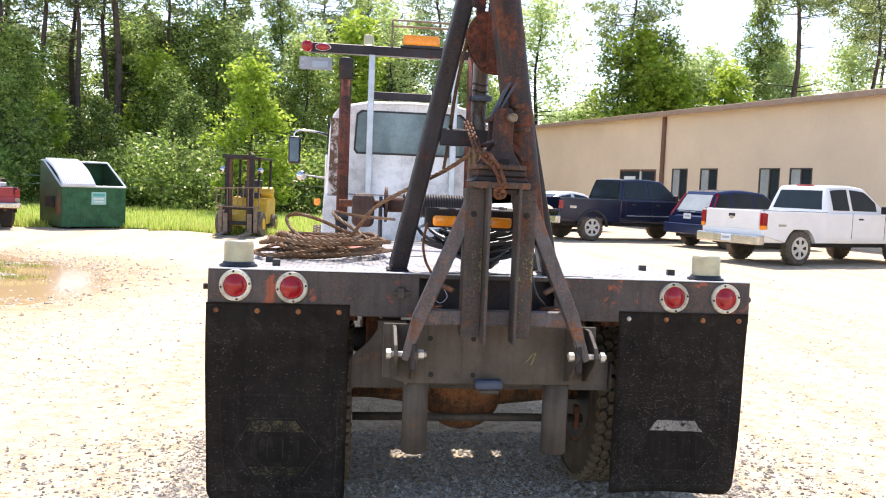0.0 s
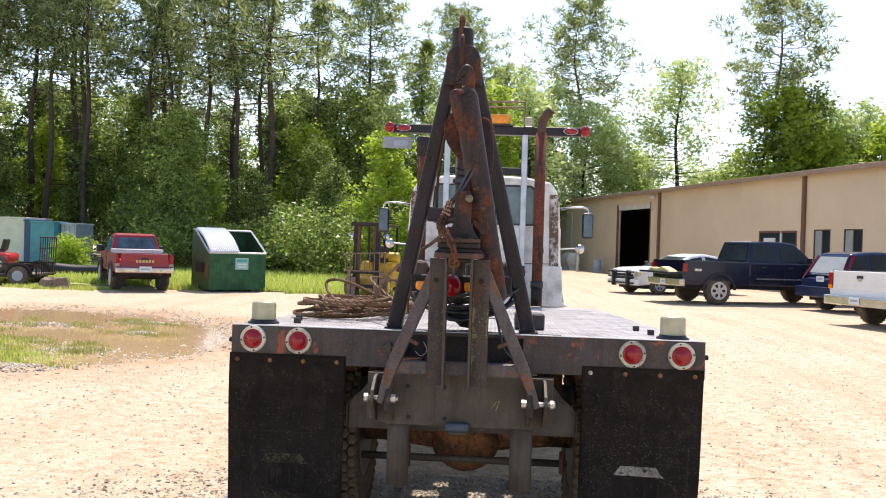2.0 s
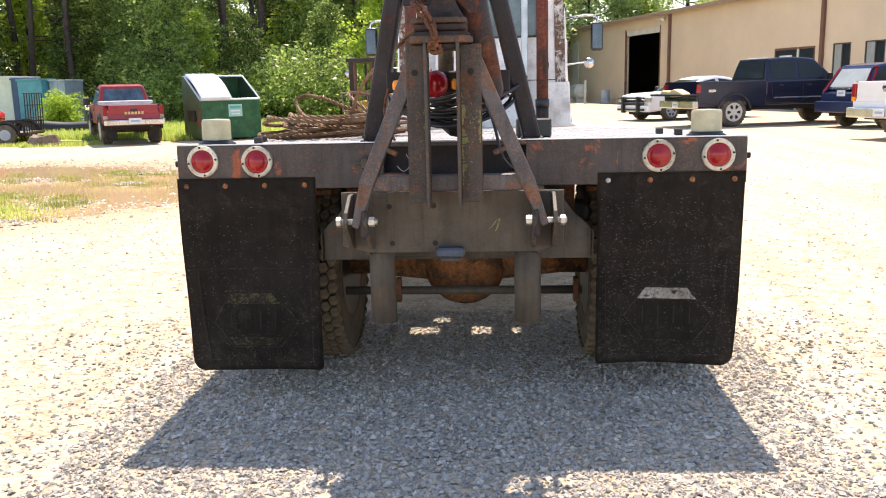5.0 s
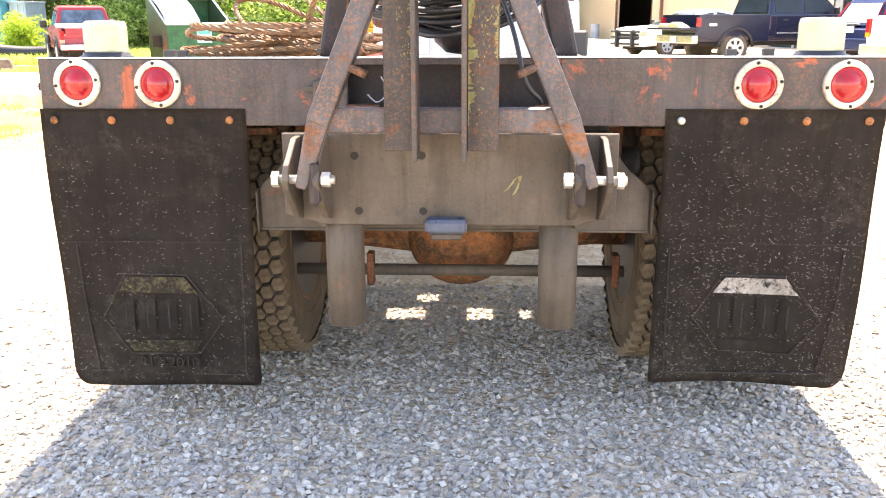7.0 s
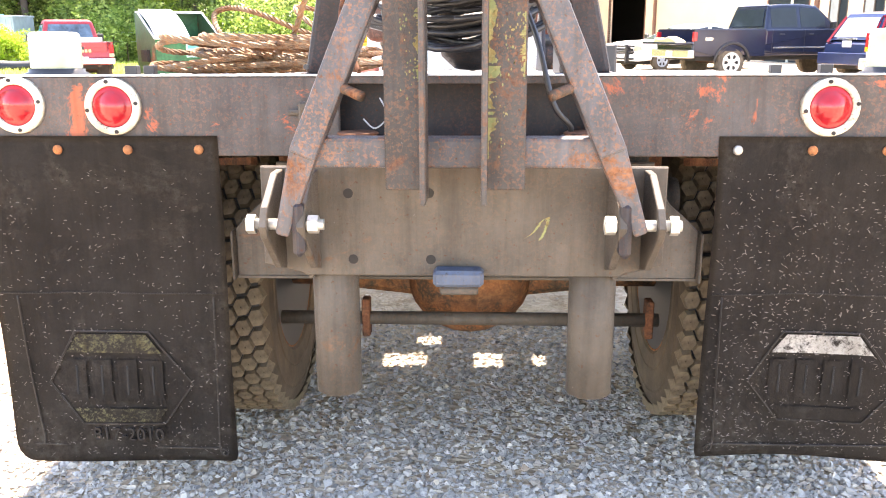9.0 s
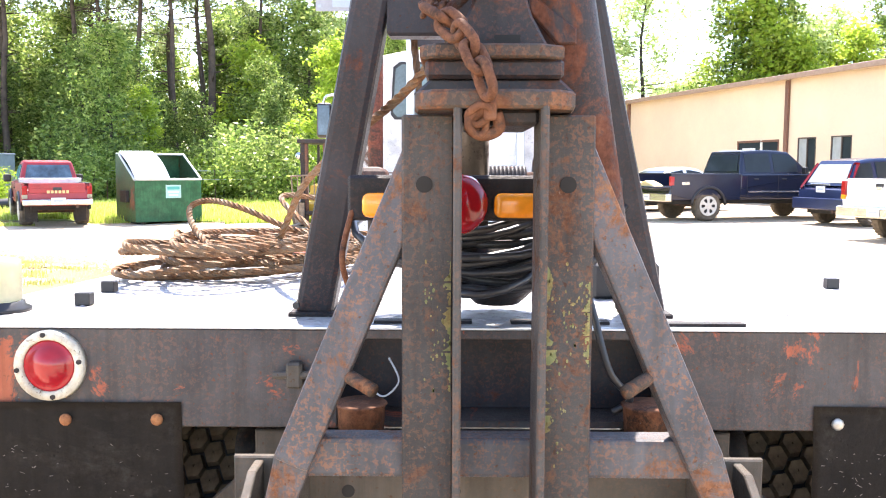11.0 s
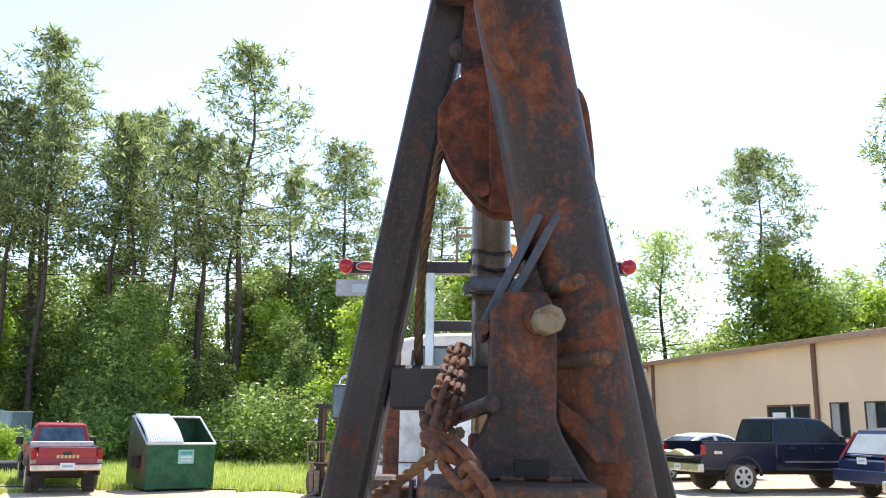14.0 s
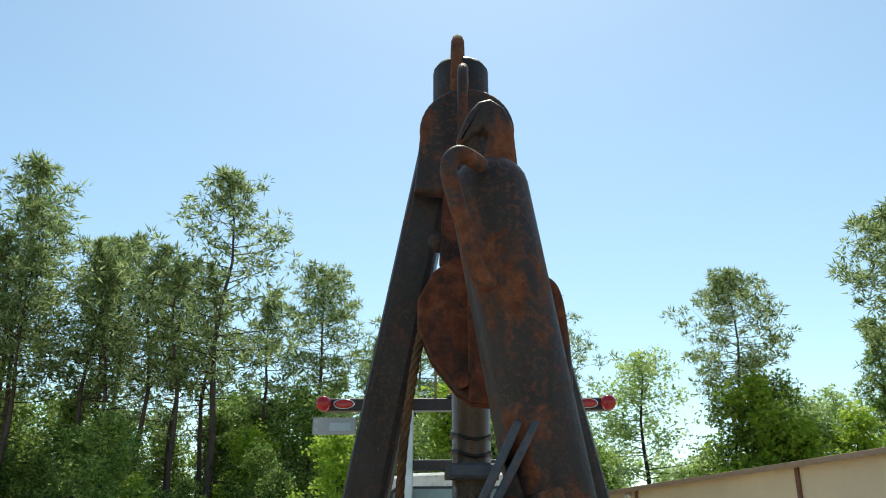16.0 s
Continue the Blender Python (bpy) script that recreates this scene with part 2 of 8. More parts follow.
M["rust_dark"] = worn("dark_rust_pipe", (0.05, 0.035, 0.03), (0.12, 0.05, 0.035), 0.5, 6.0, 0.6)
M["red_board"] = simple("faded_red_board", (0.42, 0.10, 0.06), 0.7, 0, 0.2)
M["mirror"] = simple("mirror_glass", (0.30, 0.36, 0.45), 0.03, 1.0, 0.03)
M["lid_rim"] = simple("pale_rim", (0.50, 0.56, 0.58), 0.45, 0, 0.2)
M["red_utv"] = simple("glossy_red", (0.50, 0.03, 0.03), 0.25, 0, 0.15)
M["sticker"] = simple("pale_teal_sticker", (0.30, 0.52, 0.48), 0.4, 0, 0.1)
M["moss_bolt"] = worn("mossy_bolt", (0.20, 0.175, 0.13), (0.13, 0.08, 0.045), 0.45, 30.0, 0.6, third=(0.20, 0.22, 0.11))
M["stump"] = simple("weathered_wood", (0.22, 0.16, 0.11), 0.85, 0, 0.4, 12, 0.5, 40)


def ground_material(name, dry, damp, mud):
    m, nt, b = base_material(name, 0.9)
    g = nt.nodes.new("ShaderNodeTexVoronoi")
    g.inputs["Scale"].default_value = 42.0
    nt.links.new(nt.nodes["coords"].outputs["Object"], g.inputs["Vector"])
    big = nt.nodes.new("ShaderNodeTexVoronoi")
    big.inputs["Scale"].default_value = 11.0
    nt.links.new(nt.nodes["coords"].outputs["Object"], big.inputs["Vector"])
    sm = ramp_node(nt, g.outputs["Color"], [(0.0, tuple(c * 0.55 for c in dry)), (0.45, dry), (1.0, tuple(min(1, c * 1.45) for c in dry))])
    bg = ramp_node(nt, big.outputs["Color"], [(0.15, tuple(c * 0.6 for c in dry)), (0.5, dry), (0.9, (0.62, 0.55, 0.45))])
    stones = mix_node(nt, 0.35, sm, bg)
    soil = ramp_node(nt, noise_node(nt, 0.5, 8, 0.65), [(0.38, damp), (0.62, dry)])
    col = mix_node(nt, 0.5, stones, soil)
    rut = nt.nodes.new("ShaderNodeMapping")              # long faint wheel tracks
    rut.inputs["Rotation"].default_value = (0, 0, 0.5)
    rut.inputs["Scale"].default_value = (1.5, 0.12, 1)
    nt.links.new(nt.nodes["coords"].outputs["Object"], rut.inputs["Vector"])
    tr = ramp_node(nt, noise_node(nt, 1.0, 6, 0.65, vec=rut.outputs[0]), [(0.36, (0.84, 0.80, 0.73)), (0.52, (1, 1, 1)), (0.70, (1.0, 1.0, 1.0))])
    mu = nt.nodes.new("ShaderNodeMix")
    mu.data_type, mu.blend_type = "RGBA", "MULTIPLY"
    mu.inputs[0].default_value = 0.9
    nt.links.new(col, mu.inputs[6])
    nt.links.new(tr, mu.inputs[7])
    col = mu.outputs[2]
    clump = ramp_node(nt, noise_node(nt, 8.0, 9, 0.78), [(0.40, (0.60, 0.50, 0.385)), (0.50, (0.95, 0.92, 0.87)), (0.58, (1, 1, 1))])
    cm = nt.nodes.new("ShaderNodeMix")
    cm.data_type, cm.blend_type = "RGBA", "MULTIPLY"
    cm.inputs[0].default_value = 0.75
    nt.links.new(col, cm.inputs[6])
    nt.links.new(clump, cm.inputs[7])
    col = cm.outputs[2]
    tint = ramp_node(nt, noise_node(nt, 0.16, 5, 0.6), [(0.42, (0, 0, 0)), (0.68, (1, 1, 1))])
    n = nt.nodes.new("ShaderNodeMath")
    n.operation = "MULTIPLY"
    n.inputs[1].default_value = 0.5
    nt.links.new(tint, n.inputs[0])
    col = mix_node(nt, n.outputs[0], col, mud)
    # damp orange soil in and round the puddle
    mp = nt.nodes.new("ShaderNodeMapping")
    mp.inputs["Location"].default_value = (8.9 / 6.3, -8.5 / 5.6, 0)
    mp.inputs["Scale"].default_value = (1 / 6.3, 1 / 5.6, 0)
    nt.links.new(nt.nodes["coords"].outputs["Object"], mp.inputs["Vector"])
    ln = nt.nodes.new("ShaderNodeVectorMath")
    ln.operation = "LENGTH"
    nt.links.new(mp.outputs[0], ln.inputs[0])
    wob = nt.nodes.new("ShaderNodeMath")
    wob.operation = "MULTIPLY_ADD"
    wob.inputs[1].default_value = 0.7
    nt.links.new(noise_node(nt, 0.9, 8, 0.7), wob.inputs[0])
    nt.links.new(ln.outputs["Value"], wob.inputs[2])
    half = nt.nodes.new("ShaderNodeMath")
    half.operation = "MULTIPLY"
    half.inputs[1].default_value = 0.5
    nt.links.new(wob.outputs[0], half.inputs[0])
    wet = ramp_node(nt, half.outputs[0], [(0.56, (0.85, 0.85, 0.85)), (0.72, (0, 0, 0))])
    soilc = ramp_node(nt, noise_node(nt, 2.4, 8, 0.7), [(0.35, (0.30, 0.175, 0.09)), (0.65, (0.46, 0.31, 0.17))])
    col = mix_node(nt, wet, col, soilc)
    nt.links.new(col, b.inputs["Base Color"])
    bump(nt, b, g.outputs["Distance"], 0.9, 0.014)
    return m


M["gravel"] = ground_material("pale_gravel", (0.57, 0.48, 0.36), (0.47, 0.38, 0.262), (0.46, 0.33, 0.215))


def island(name, tones, rough=0.6, trans=0.0, fine=0):
    """Leaves, blades or stones: each island takes its own tone."""
    m, nt, b = base_material(name, rough)
    g = nt.nodes.new("ShaderNodeNewGeometry")
    n = len(tones)
    col = ramp_node(nt, g.outputs["Random Per Island"], [(i / max(1, n - 1), c) for i, c in enumerate(tones)])
    nt.links.new(col, b.inputs["Base Color"])
    b.inputs["Specular IOR Level"].default_value = 0.25
    if trans:
        t = nt.nodes.new("ShaderNodeBsdfTranslucent")
        nt.links.new(col, t.inputs[0])
        mx = nt.nodes.new("ShaderNodeMixShader")
        mx.inputs[0].default_value = trans
        nt.links.new(b.outputs[0], mx.inputs[1])
        nt.links.new(t.outputs[0], mx.inputs[2])
        nt.links.new(mx.outputs[0], nt.nodes["Material Output"].inputs[0])
    return m


M["stones"] = island("gravel_stones", [(0.16, 0.15, 0.133), (0.46, 0.42, 0.36), (0.30, 0.28, 0.248), (0.52, 0.478, 0.412), (0.24, 0.22, 0.19), (0.42, 0.35, 0.27)], 0.8)
M["stones_pale"] = island("pale_stones", [(0.40, 0.335, 0.25), (0.56, 0.49, 0.39), (0.48, 0.40, 0.30), (0.66, 0.60, 0.50), (0.45, 0.32, 0.21)], 0.85)
M["pine_leaf"] = island("pine_needles", [(0.06, 0.10, 0.035), (0.24, 0.31, 0.11), (0.50, 0.55, 0.26)], 0.4, 0.6)
M["leaf_dark"] = island("dark_leaves", [(0.045, 0.085, 0.022), (0.145, 0.22, 0.05), (0.32, 0.40, 0.12)], 0.4, 0.55)
M["leaf_mid"] = island("green_leaves", [(0.07, 0.13, 0.03), (0.21, 0.31, 0.065), (0.42, 0.50, 0.16)], 0.4, 0.55)
M["leaf_light"] = island("light_leaves", [(0.22, 0.34, 0.035), (0.34, 0.47, 0.055), (0.46, 0.56, 0.10)], 0.45, 0.6)
M["grass"] = island("grass_blades", [(0.27, 0.37, 0.06), (0.40, 0.51, 0.09), (0.54, 0.62, 0.16), (0.60, 0.58, 0.24)], 0.6, 0.55)
M["grass_dry"] = island("olive_grass", [(0.24, 0.27, 0.07), (0.36, 0.38, 0.11), (0.46, 0.43, 0.18)], 0.7, 0.4)
# leaf colour lightened to stand in for haze and backlight on far trees
M["leaf_pale"] = island("haze_tinted_leaves", [(0.31, 0.42, 0.13), (0.46, 0.57, 0.22), (0.58, 0.67, 0.36)], 0.4, 0.6)
# pale base colour stands in for bright reflections in the glass
M["pale_pane"] = simple("pane_with_painted_reflection", (0.34, 0.37, 0.36), 0.08, 0, 0.2, 2)
M["bark"] = simple("pine_bark", (0.085, 0.06, 0.045), 0.9, 0, 0.45, 3, 0.8, 25)
M["bark_dark"] = simple("dark_bark", (0.05, 0.04, 0.032), 0.9, 0, 0.4, 3, 0.8, 25)
M["turf"] = simple("turf", (0.30, 0.36, 0.10), 0.9, 0, 0.45, 1.2, 0.8, 30)
_wm, _nt, _b = base_material("muddy_water", 0.12)
_b.inputs["Base Color"].default_value = (0.46, 0.32, 0.175, 1)
bump(_nt, _b, noise_node(_nt, 3.0, 3), 0.04, 0.01)
M["water"] = _wm
# blue, uneven base colour imitates sky reflected in mirrors and rear glass
M["blue_glass"] = simple("painted_sky_glass", (0.07, 0.11, 0.15), 0.08, 0, 0.7, 3.0)
# light blue-green base puts the reflected greenery into the cab window's colour
M["cab_glass"] = simple("cab_glass_with_greenery", (0.15, 0.20, 0.20), 0.06, 0, 0.5, 2.5)
_cl = M["clear"].node_tree.nodes["Principled BSDF"]
_cl.inputs["Transmission Weight"].default_value, _cl.inputs["Roughness"].default_value = 0.55, 0.35
for _n in ("glass",):
    M[_n].node_tree.nodes["Principled BSDF"].inputs["Specular IOR Level"].default_value = 0.14


# ---- shaping tools ----
def part(name, bm, material, parent=None, label="", smooth=False):
    me = bpy.data.meshes.new(name)
    bm.normal_update()
    bm.to_mesh(me)
    bm.free()
    if smooth:
        for p in me.polygons:
            p.use_smooth = True
    me.materials.append(M[material] if isinstance(material, str) else material)
    ob = new(name, me)
    if parent is not None:
        ob.parent = parent
        w = parent.matrix_basis if parent.parent is None else parent.parent.matrix_basis @ parent.matrix_parent_inverse @ parent.matrix_basis
        ob.matrix_parent_inverse = w.inverted()
    return tagged(ob, label)


def thing(name, label, category, at=None, group="", kind=""):
    ob = new(name)
    ob.empty_display_size = 0.1
    if at is not None:
        ob.matrix_basis = at
    return tagged(ob, label, category, group, kind)


def bm_box(x0, x1, y0, y1, z0, z1, bevel=0.0, seg=1, bm=None):
    own = bm is None
    bm = bm or bmesh.new()
    r = bmesh.ops.create_cube(bm, size=1.0)
    m = Matrix.Translation(((x0 + x1) / 2, (y0 + y1) / 2, (z0 + z1) / 2)) @ Matrix.Diagonal((x1 - x0, y1 - y0, z1 - z0, 1))
    bmesh.ops.transform(bm, matrix=m, verts=r["verts"])
    if bevel:
        es = {e for v in r["verts"] for e in v.link_edges}
        bmesh.ops.bevel(bm, geom=list(es), offset=bevel, segments=seg, affect="EDGES", profile=0.5)
    return bm


def bm_poly(pts, axis, a, b, bevel=0.0, seg=1, bm=None):
    """A flat outline of (u, v) drawn out from a to b along an axis: x: (y, z), y: (x, z), z: (x, y)."""
    bm = bm or bmesh.new()

    def place(u, v, w):
        return (w, u, v) if axis == "x" else (u, w, v) if axis == "y" else (u, v, w)
    lo = [bm.verts.new(place(u, v, a)) for u, v in pts]
    hi = [bm.verts.new(place(u, v, b)) for u, v in pts]
    n = len(pts)
    fs = [bm.faces.new(lo), bm.faces.new(hi[::-1])]
    for i in range(n):
        fs.append(bm.faces.new((lo[(i + 1) % n], lo[i], hi[i], hi[(i + 1) % n])))
    bmesh.ops.recalc_face_normals(bm, faces=fs)
    if bevel:
        es = {e for f in fs[:2] for e in f.edges}
        bmesh.ops.bevel(bm, geom=list(es), offset=bevel, segments=seg, affect="EDGES", profile=0.5)
    return bm


def bm_bar(p, q, w, d, bevel=0.0, side=(1, 0, 0), w2=None, d2=None, seg=2):
    """A square bar from p to q, w wide along side and d deep, tapering to w2, d2."""
    p, q = Vector(p), Vector(q)
    ax = (q - p).normalized()
    s = Vector(side)
    s = (s - ax * s.dot(ax)).normalized()
    u = ax.cross(s)
    bm = bmesh.new()
    rings = []
    for c, ww, dd in ((p, w, d), (q, w2 or w, d2 or d)):
        rings.append([bm.verts.new(c + s * (a * ww / 2) + u * (b * dd / 2)) for a, b in ((-1, -1), (1, -1), (1, 1), (-1, 1))])
    for i in range(4):
        bm.faces.new((rings[0][i], rings[0][(i + 1) % 4], rings[1][(i + 1) % 4], rings[1][i]))
    bm.faces.new(rings[0][::-1])
    bm.faces.new(rings[1])
    bmesh.ops.recalc_face_normals(bm, faces=bm.faces[:])
    if bevel:
        bmesh.ops.bevel(bm, geom=bm.edges[:], offset=bevel, segments=seg, affect="EDGES", profile=0.5)
    return bm


def bm_rod(p, q, r, n=16, r2=None, bevel=0.0, bm=None):
    p, q = Vector(p), Vector(q)
    bm = bm or bmesh.new()
    m = Matrix.Translation((p + q) / 2) @ (q - p).to_track_quat("Z", "Y").to_matrix().to_4x4()
    res = bmesh.ops.create_cone(bm, cap_ends=True, segments=n, radius1=r, radius2=r if r2 is None else r2, depth=(q - p).length, matrix=m)
    if bevel:
        es = {e for v in res["verts"] for e in v.link_edges if len(e.link_faces) == 2 and any(len(f.verts) > 4 for f in e.link_faces)}
        bmesh.ops.bevel(bm, geom=list(es), offset=bevel, segments=2, affect="EDGES", profile=0.5)
    return bm


def bm_sweep(path, r, n=8, closed=False, bm=None, twist=0.0, lobes=0.0):
    """A round bar along a path of points; lobes give a stranded rope's outline, turning by twist a step."""
    bm = bm or bmesh.new()
    pts = [Vector(p) for p in path]
    k = len(pts)
    rings, ref = [], None
    for i, p in enumerate(pts):
        a = pts[(i + 1) % k] if closed or i < k - 1 else p
        b = pts[i - 1] if closed or i > 0 else p
        t = (a - b).normalized()
        if ref is None:
            ref = t.orthogonal()
        ref = (ref - t * ref.dot(t)).normalized()
        o = t.cross(ref)
        ring = []
        for j in range(n):
            an = 2 * math.pi * j / n + twist * i
            rr = r * (1 + lobes * (1 if j % 2 else -1))
            ring.append(bm.verts.new(p + (ref * math.cos(an) + o * math.sin(an)) * rr))
        rings.append(ring)
    for i in range(k if closed else k - 1):
        a, b = rings[i], rings[(i + 1) % k]
        for j in range(n):
            bm.faces.new((a[j], a[(j + 1) % n], b[(j + 1) % n], b[j]))
    if not closed:
        bm.faces.new(rings[0][::-1])
        bm.faces.new(rings[-1])
    return bm


def bm_lathe(profile, p, axis=(0, 0, 1), n=24, bm=None, arc=None):
    """Turns (radius, height) round an axis that starts at p."""
    bm = bm or bmesh.new()
    m = Matrix.Translation(p) @ Vector(axis).to_track_quat("Z", "Y").to_matrix().to_4x4()
    rings = []
    for r, z in profile:
        rings.append([bm.verts.new(m @ Vector((max(r, 1e-4) * math.cos(2 * math.pi * j / n), max(r, 1e-4) * math.sin(2 * math.pi * j / n), z))) for j in range(n)])
    for a, b in zip(rings, rings[1:]):
        for j in range(n):
            bm.faces.new((a[j], a[(j + 1) % n], b[(j + 1) % n], b[j]))
    bm.faces.new(rings[0][::-1])
    bm.faces.new(rings[-1])
    bmesh.ops.recalc_face_normals(bm, faces=bm.faces[:])
    return bm


def moved(bm, m):
    bmesh.ops.transform(bm, matrix=m, verts=bm.verts[:])
    return bm


def arc_pts(cx, cy, r, a0, a1, n):
    return [(cx + r * math.cos(radians(a0 + (a1 - a0) * i / n)), cy + r * math.sin(radians(a0 + (a1 - a0) * i / n))) for i in range(n + 1)]


def smooth_path(pts, n=8):
    """A soft curve through the points."""
    out = []
    P = [Vector(p) for p in pts]
    for i in range(len(P) - 1):
        a, b, c, d = P[max(i - 1, 0)], P[i], P[i + 1], P[min(i + 2, len(P) - 1)]
        for j in range(n):
            t = j / n
            out.append(0.5 * ((2 * b) + (c - a) * t + (2 * a - 5 * b + 4 * c - d) * t * t + (3 * b - a - 3 * c + d) * t ** 3))
    return out + [P[-1]]


# ---- ground ----
ISLETS = [((-10.6, 9.4), 2.0, 0.5), ((-7.6, 9.9), 1.1, 0.35), ((-6.3, 10.8), 0.6, 0.25), ((-7.0, 7.6), 1.2, 0.4), ((-5.6, 7.0), 0.5, 0.3), ((-9.4, 6.9), 1.4, 0.5), ((-11.8, 11.3), 1.2, 0.3), ((-12.3, 7.9), 1.4, 0.5), ((-5.7, 9.2), 0.35, 0.25), ((-6.6, 6.4), 1.1, 0.6), ((-5.6, 5.2), 0.7, 0.35), ((-8.4, 8.4), 0.7, 0.4)]


def ground_height(x, y):
    """Nearly flat yard with one shallow basin that holds the puddle."""
    z = 0.006 * noise.noise((x * 0.23, y * 0.23, 3.1)) + 0.004 * noise.noise((x * 0.9, y * 0.9, 1.7))
    d = math.hypot((x + 9.4) / 5.6, (y - 8.4) / 4.6)
    if d < 1.3:
        f = min(1.0, max(0.0, (1.18 - d) / 0.5))
        z -= 0.055 * f * f * (3 - 2 * f)
        z += 0.022 * f * noise.noise((x * 1.1, y * 1.3, 5.0)) + 0.016 * min(1, f * 2) * noise.noise((x * 3.1, y * 3.7, 9.0))
        for (cx, cy), a, b in ISLETS:
            z += 0.058 * math.exp(-(((x - cx) / a) ** 2 + ((y - cy) / b) ** 2) * 1.3)
    return z


def sheet(name, xs, ys, material, label, lift=0.0, keep=None, kind="structure", category=""):
    bm = bmesh.new()
    vs = {}
    for i, x in enumerate(xs):
        for j, y in enumerate(ys):
            vs[i, j] = bm.verts.new((x, y, ground_height(x, y) + lift))
    for i in range(len(xs) - 1):
        for j in range(len(ys) - 1):
            bm.faces.new((vs[i, j], vs[i + 1, j], vs[i + 1, j + 1], vs[i, j + 1]))
    return tagged(part(name, bm, material, None, label, smooth=True), "", category or name, "", kind)


gx = [-900, -300, -120, -60] + [-40 + 1.0 * i for i in range(24)] + [-16 + 0.16 * i for i in range(82)] + [-2.8 + 0.8 * i for i in range(54)] + [60, 120, 300, 900]
gy = [-300, -100, -40] + [-15 + 1.0 * i for i in range(18)] + [2.9 + 0.16 * i for i in range(75)] + [15 + 1.0 * i for i in range(66)] + [100, 140, 300, 900]
ground = sheet("ground", gx, gy, "gravel", "pale tan gravel yard with worn tyre tracks", category="ground")

# grass verge before the wood
grass_x = [-34 + 1.0 * i for i in range(35)]
turf = sheet("ground_grass", grass_x, [20.6 + 1.0 * i for i in range(26)], "turf", "green grass verge before the wood", 0.03, category="grass")


def scatter_tris(name, n, place, size, material, label, category, seed, lean=0.35):
    """Blades of grass, three corners each, as one mesh."""
    rng = np.random.default_rng(seed)
    xy = place(rng, n)
    h = size * rng.uniform(0.5, 1.3, n)
    a = rng.uniform(0, 2 * math.pi, n)
    w = h * 0.06 + 0.006
    base = np.stack([xy[:, 0], xy[:, 1], np.full(n, 0.0)], 1)
    d = np.stack([np.cos(a), np.sin(a), np.zeros(n)], 1)
    tip = base + np.stack([np.sin(a) * h * lean * rng.uniform(-1, 1, n), np.cos(a) * h * lean * rng.uniform(-1, 1, n), h], 1)
    v = np.stack([base - d * w[:, None], base + d * w[:, None], tip], 1).reshape(-1, 3)
    me = bpy.data.meshes.new(name)
    me.from_pydata(v.tolist(), [], np.arange(3 * n).reshape(-1, 3).tolist())
    me.materials.append(M[material])
    return tagged(new(name, me), label, category, "", "stuff")


def verge(rng, n):
    x = rng.uniform(-34, 0.2, n)
    edge = 19.9 + 0.5 * np.sin(x * 0.9) + 0.35 * np.sin(x * 2.3 + 1) + np.where(x > -6, -0.2, 0.9)
    return np.stack([x, edge + rng.uniform(0, 1, n) ** 1.6 * 16], 1)


scatter_tris("grass", 90000, verge, 0.19, "grass", "long green grass along the wood's edge", "grass", 3)


# ---- the building ----
B0, BD = Vector((13.3, 33.2, 0)), Vector((-0.285, 1.0, 0)).normalized()
BN = Vector((BD.y, -BD.x, 0))                     # away from the yard
BM = Matrix(((BD.x, BN.x, 0, B0.x), (BD.y, BN.y, 0, B0.y), (0, 0, 1, 0), (0, 0, 0, 1)))
# along the wall: u from -32 to 27.5, v into the building
H_WALL = 5.05
holes = [(14.5, 19.2, 0.0, 4.45), (0.23, 3.1, 0.0, 2.67), (-1.98, -0.92, 1.35, 2.70), (-3.88, -2.80, 1.35, 2.70), (-7.28, -6.22, 1.35, 2.70), (-8.82, -7.76, 1.35, 2.70)]


def wall_with_holes(name, u0, u1, h, cut, thick, m, material, label):
    us = sorted({u0, u1, *[c for q in cut for c in q[:2]]})
    zs = sorted({0.0, h, *[c for q in cut for c in q[2:]]})
    bm = bmesh.new()
    for a, b in zip(us, us[1:]):
        for c, d in zip(zs, zs[1:]):
            if not any(q[0] <= a and b <= q[1] and q[2] <= c and d <= q[3] for q in cut):
                bm_box(a, b, 0, thick, c, d, bm=bm)
    bmesh.ops.remove_doubles(bm, verts=bm.verts[:], dist=1e-4)
    moved(bm, m)
    return tagged(part(name, bm, material, None, label), "", "wall", "", "structure")


wall_with_holes("wall_west", -34, 30.0, H_WALL, holes, 0.2, BM, "tan", "long tan metal-clad wall of a workshop")
for u0, u1, v0, v1, nm in ((29.8, 30.0, 0.2, 12, "wall_north"), (-34, -33.8, 0.2, 12, "wall_south"), (-33.8, 29.8, 11.8, 12, "wall_east")):
    tagged(part(nm, moved(bm_box(u0, u1, v0, v1, 0, H_WALL), BM), "tan", None, "tan metal end wall of the workshop"), "", "wall", "", "structure")
roof = bm_poly([(-0.35, H_WALL + 0.02), (6, H_WALL + 0.75), (12.35, H_WALL + 0.02), (12.35, H_WALL + 0.14), (6, H_WALL + 0.88), (-0.35, H_WALL + 0.16)], "x", -34.2, 30.2)
tagged(part("roof", moved(roof, BM), "eave", None, "low metal roof with a tan eave"), "", "roof", "", "structure")
tagged(part("trim_eave", moved(bm_box(-34.2, 30.2, -0.42, -0.34, H_WALL - 0.06, H_WALL + 0.15, 0.01), BM), "eave", None, "tan metal eave gutter"), "", "trim", "", "structure")


# ---- the tow truck: deck and tail ----
TILT = -2.2                                        # the deck falls towards the cab
TR = Matrix.Translation((0, 0, 1.16)) @ pose(0, 0, 0, TILT) @ Matrix.Translation((0, 0, -1.16))
truck = thing("tow_truck", "old tow truck with steel deck, peeling white cab, rusty boom", "truck", TR)


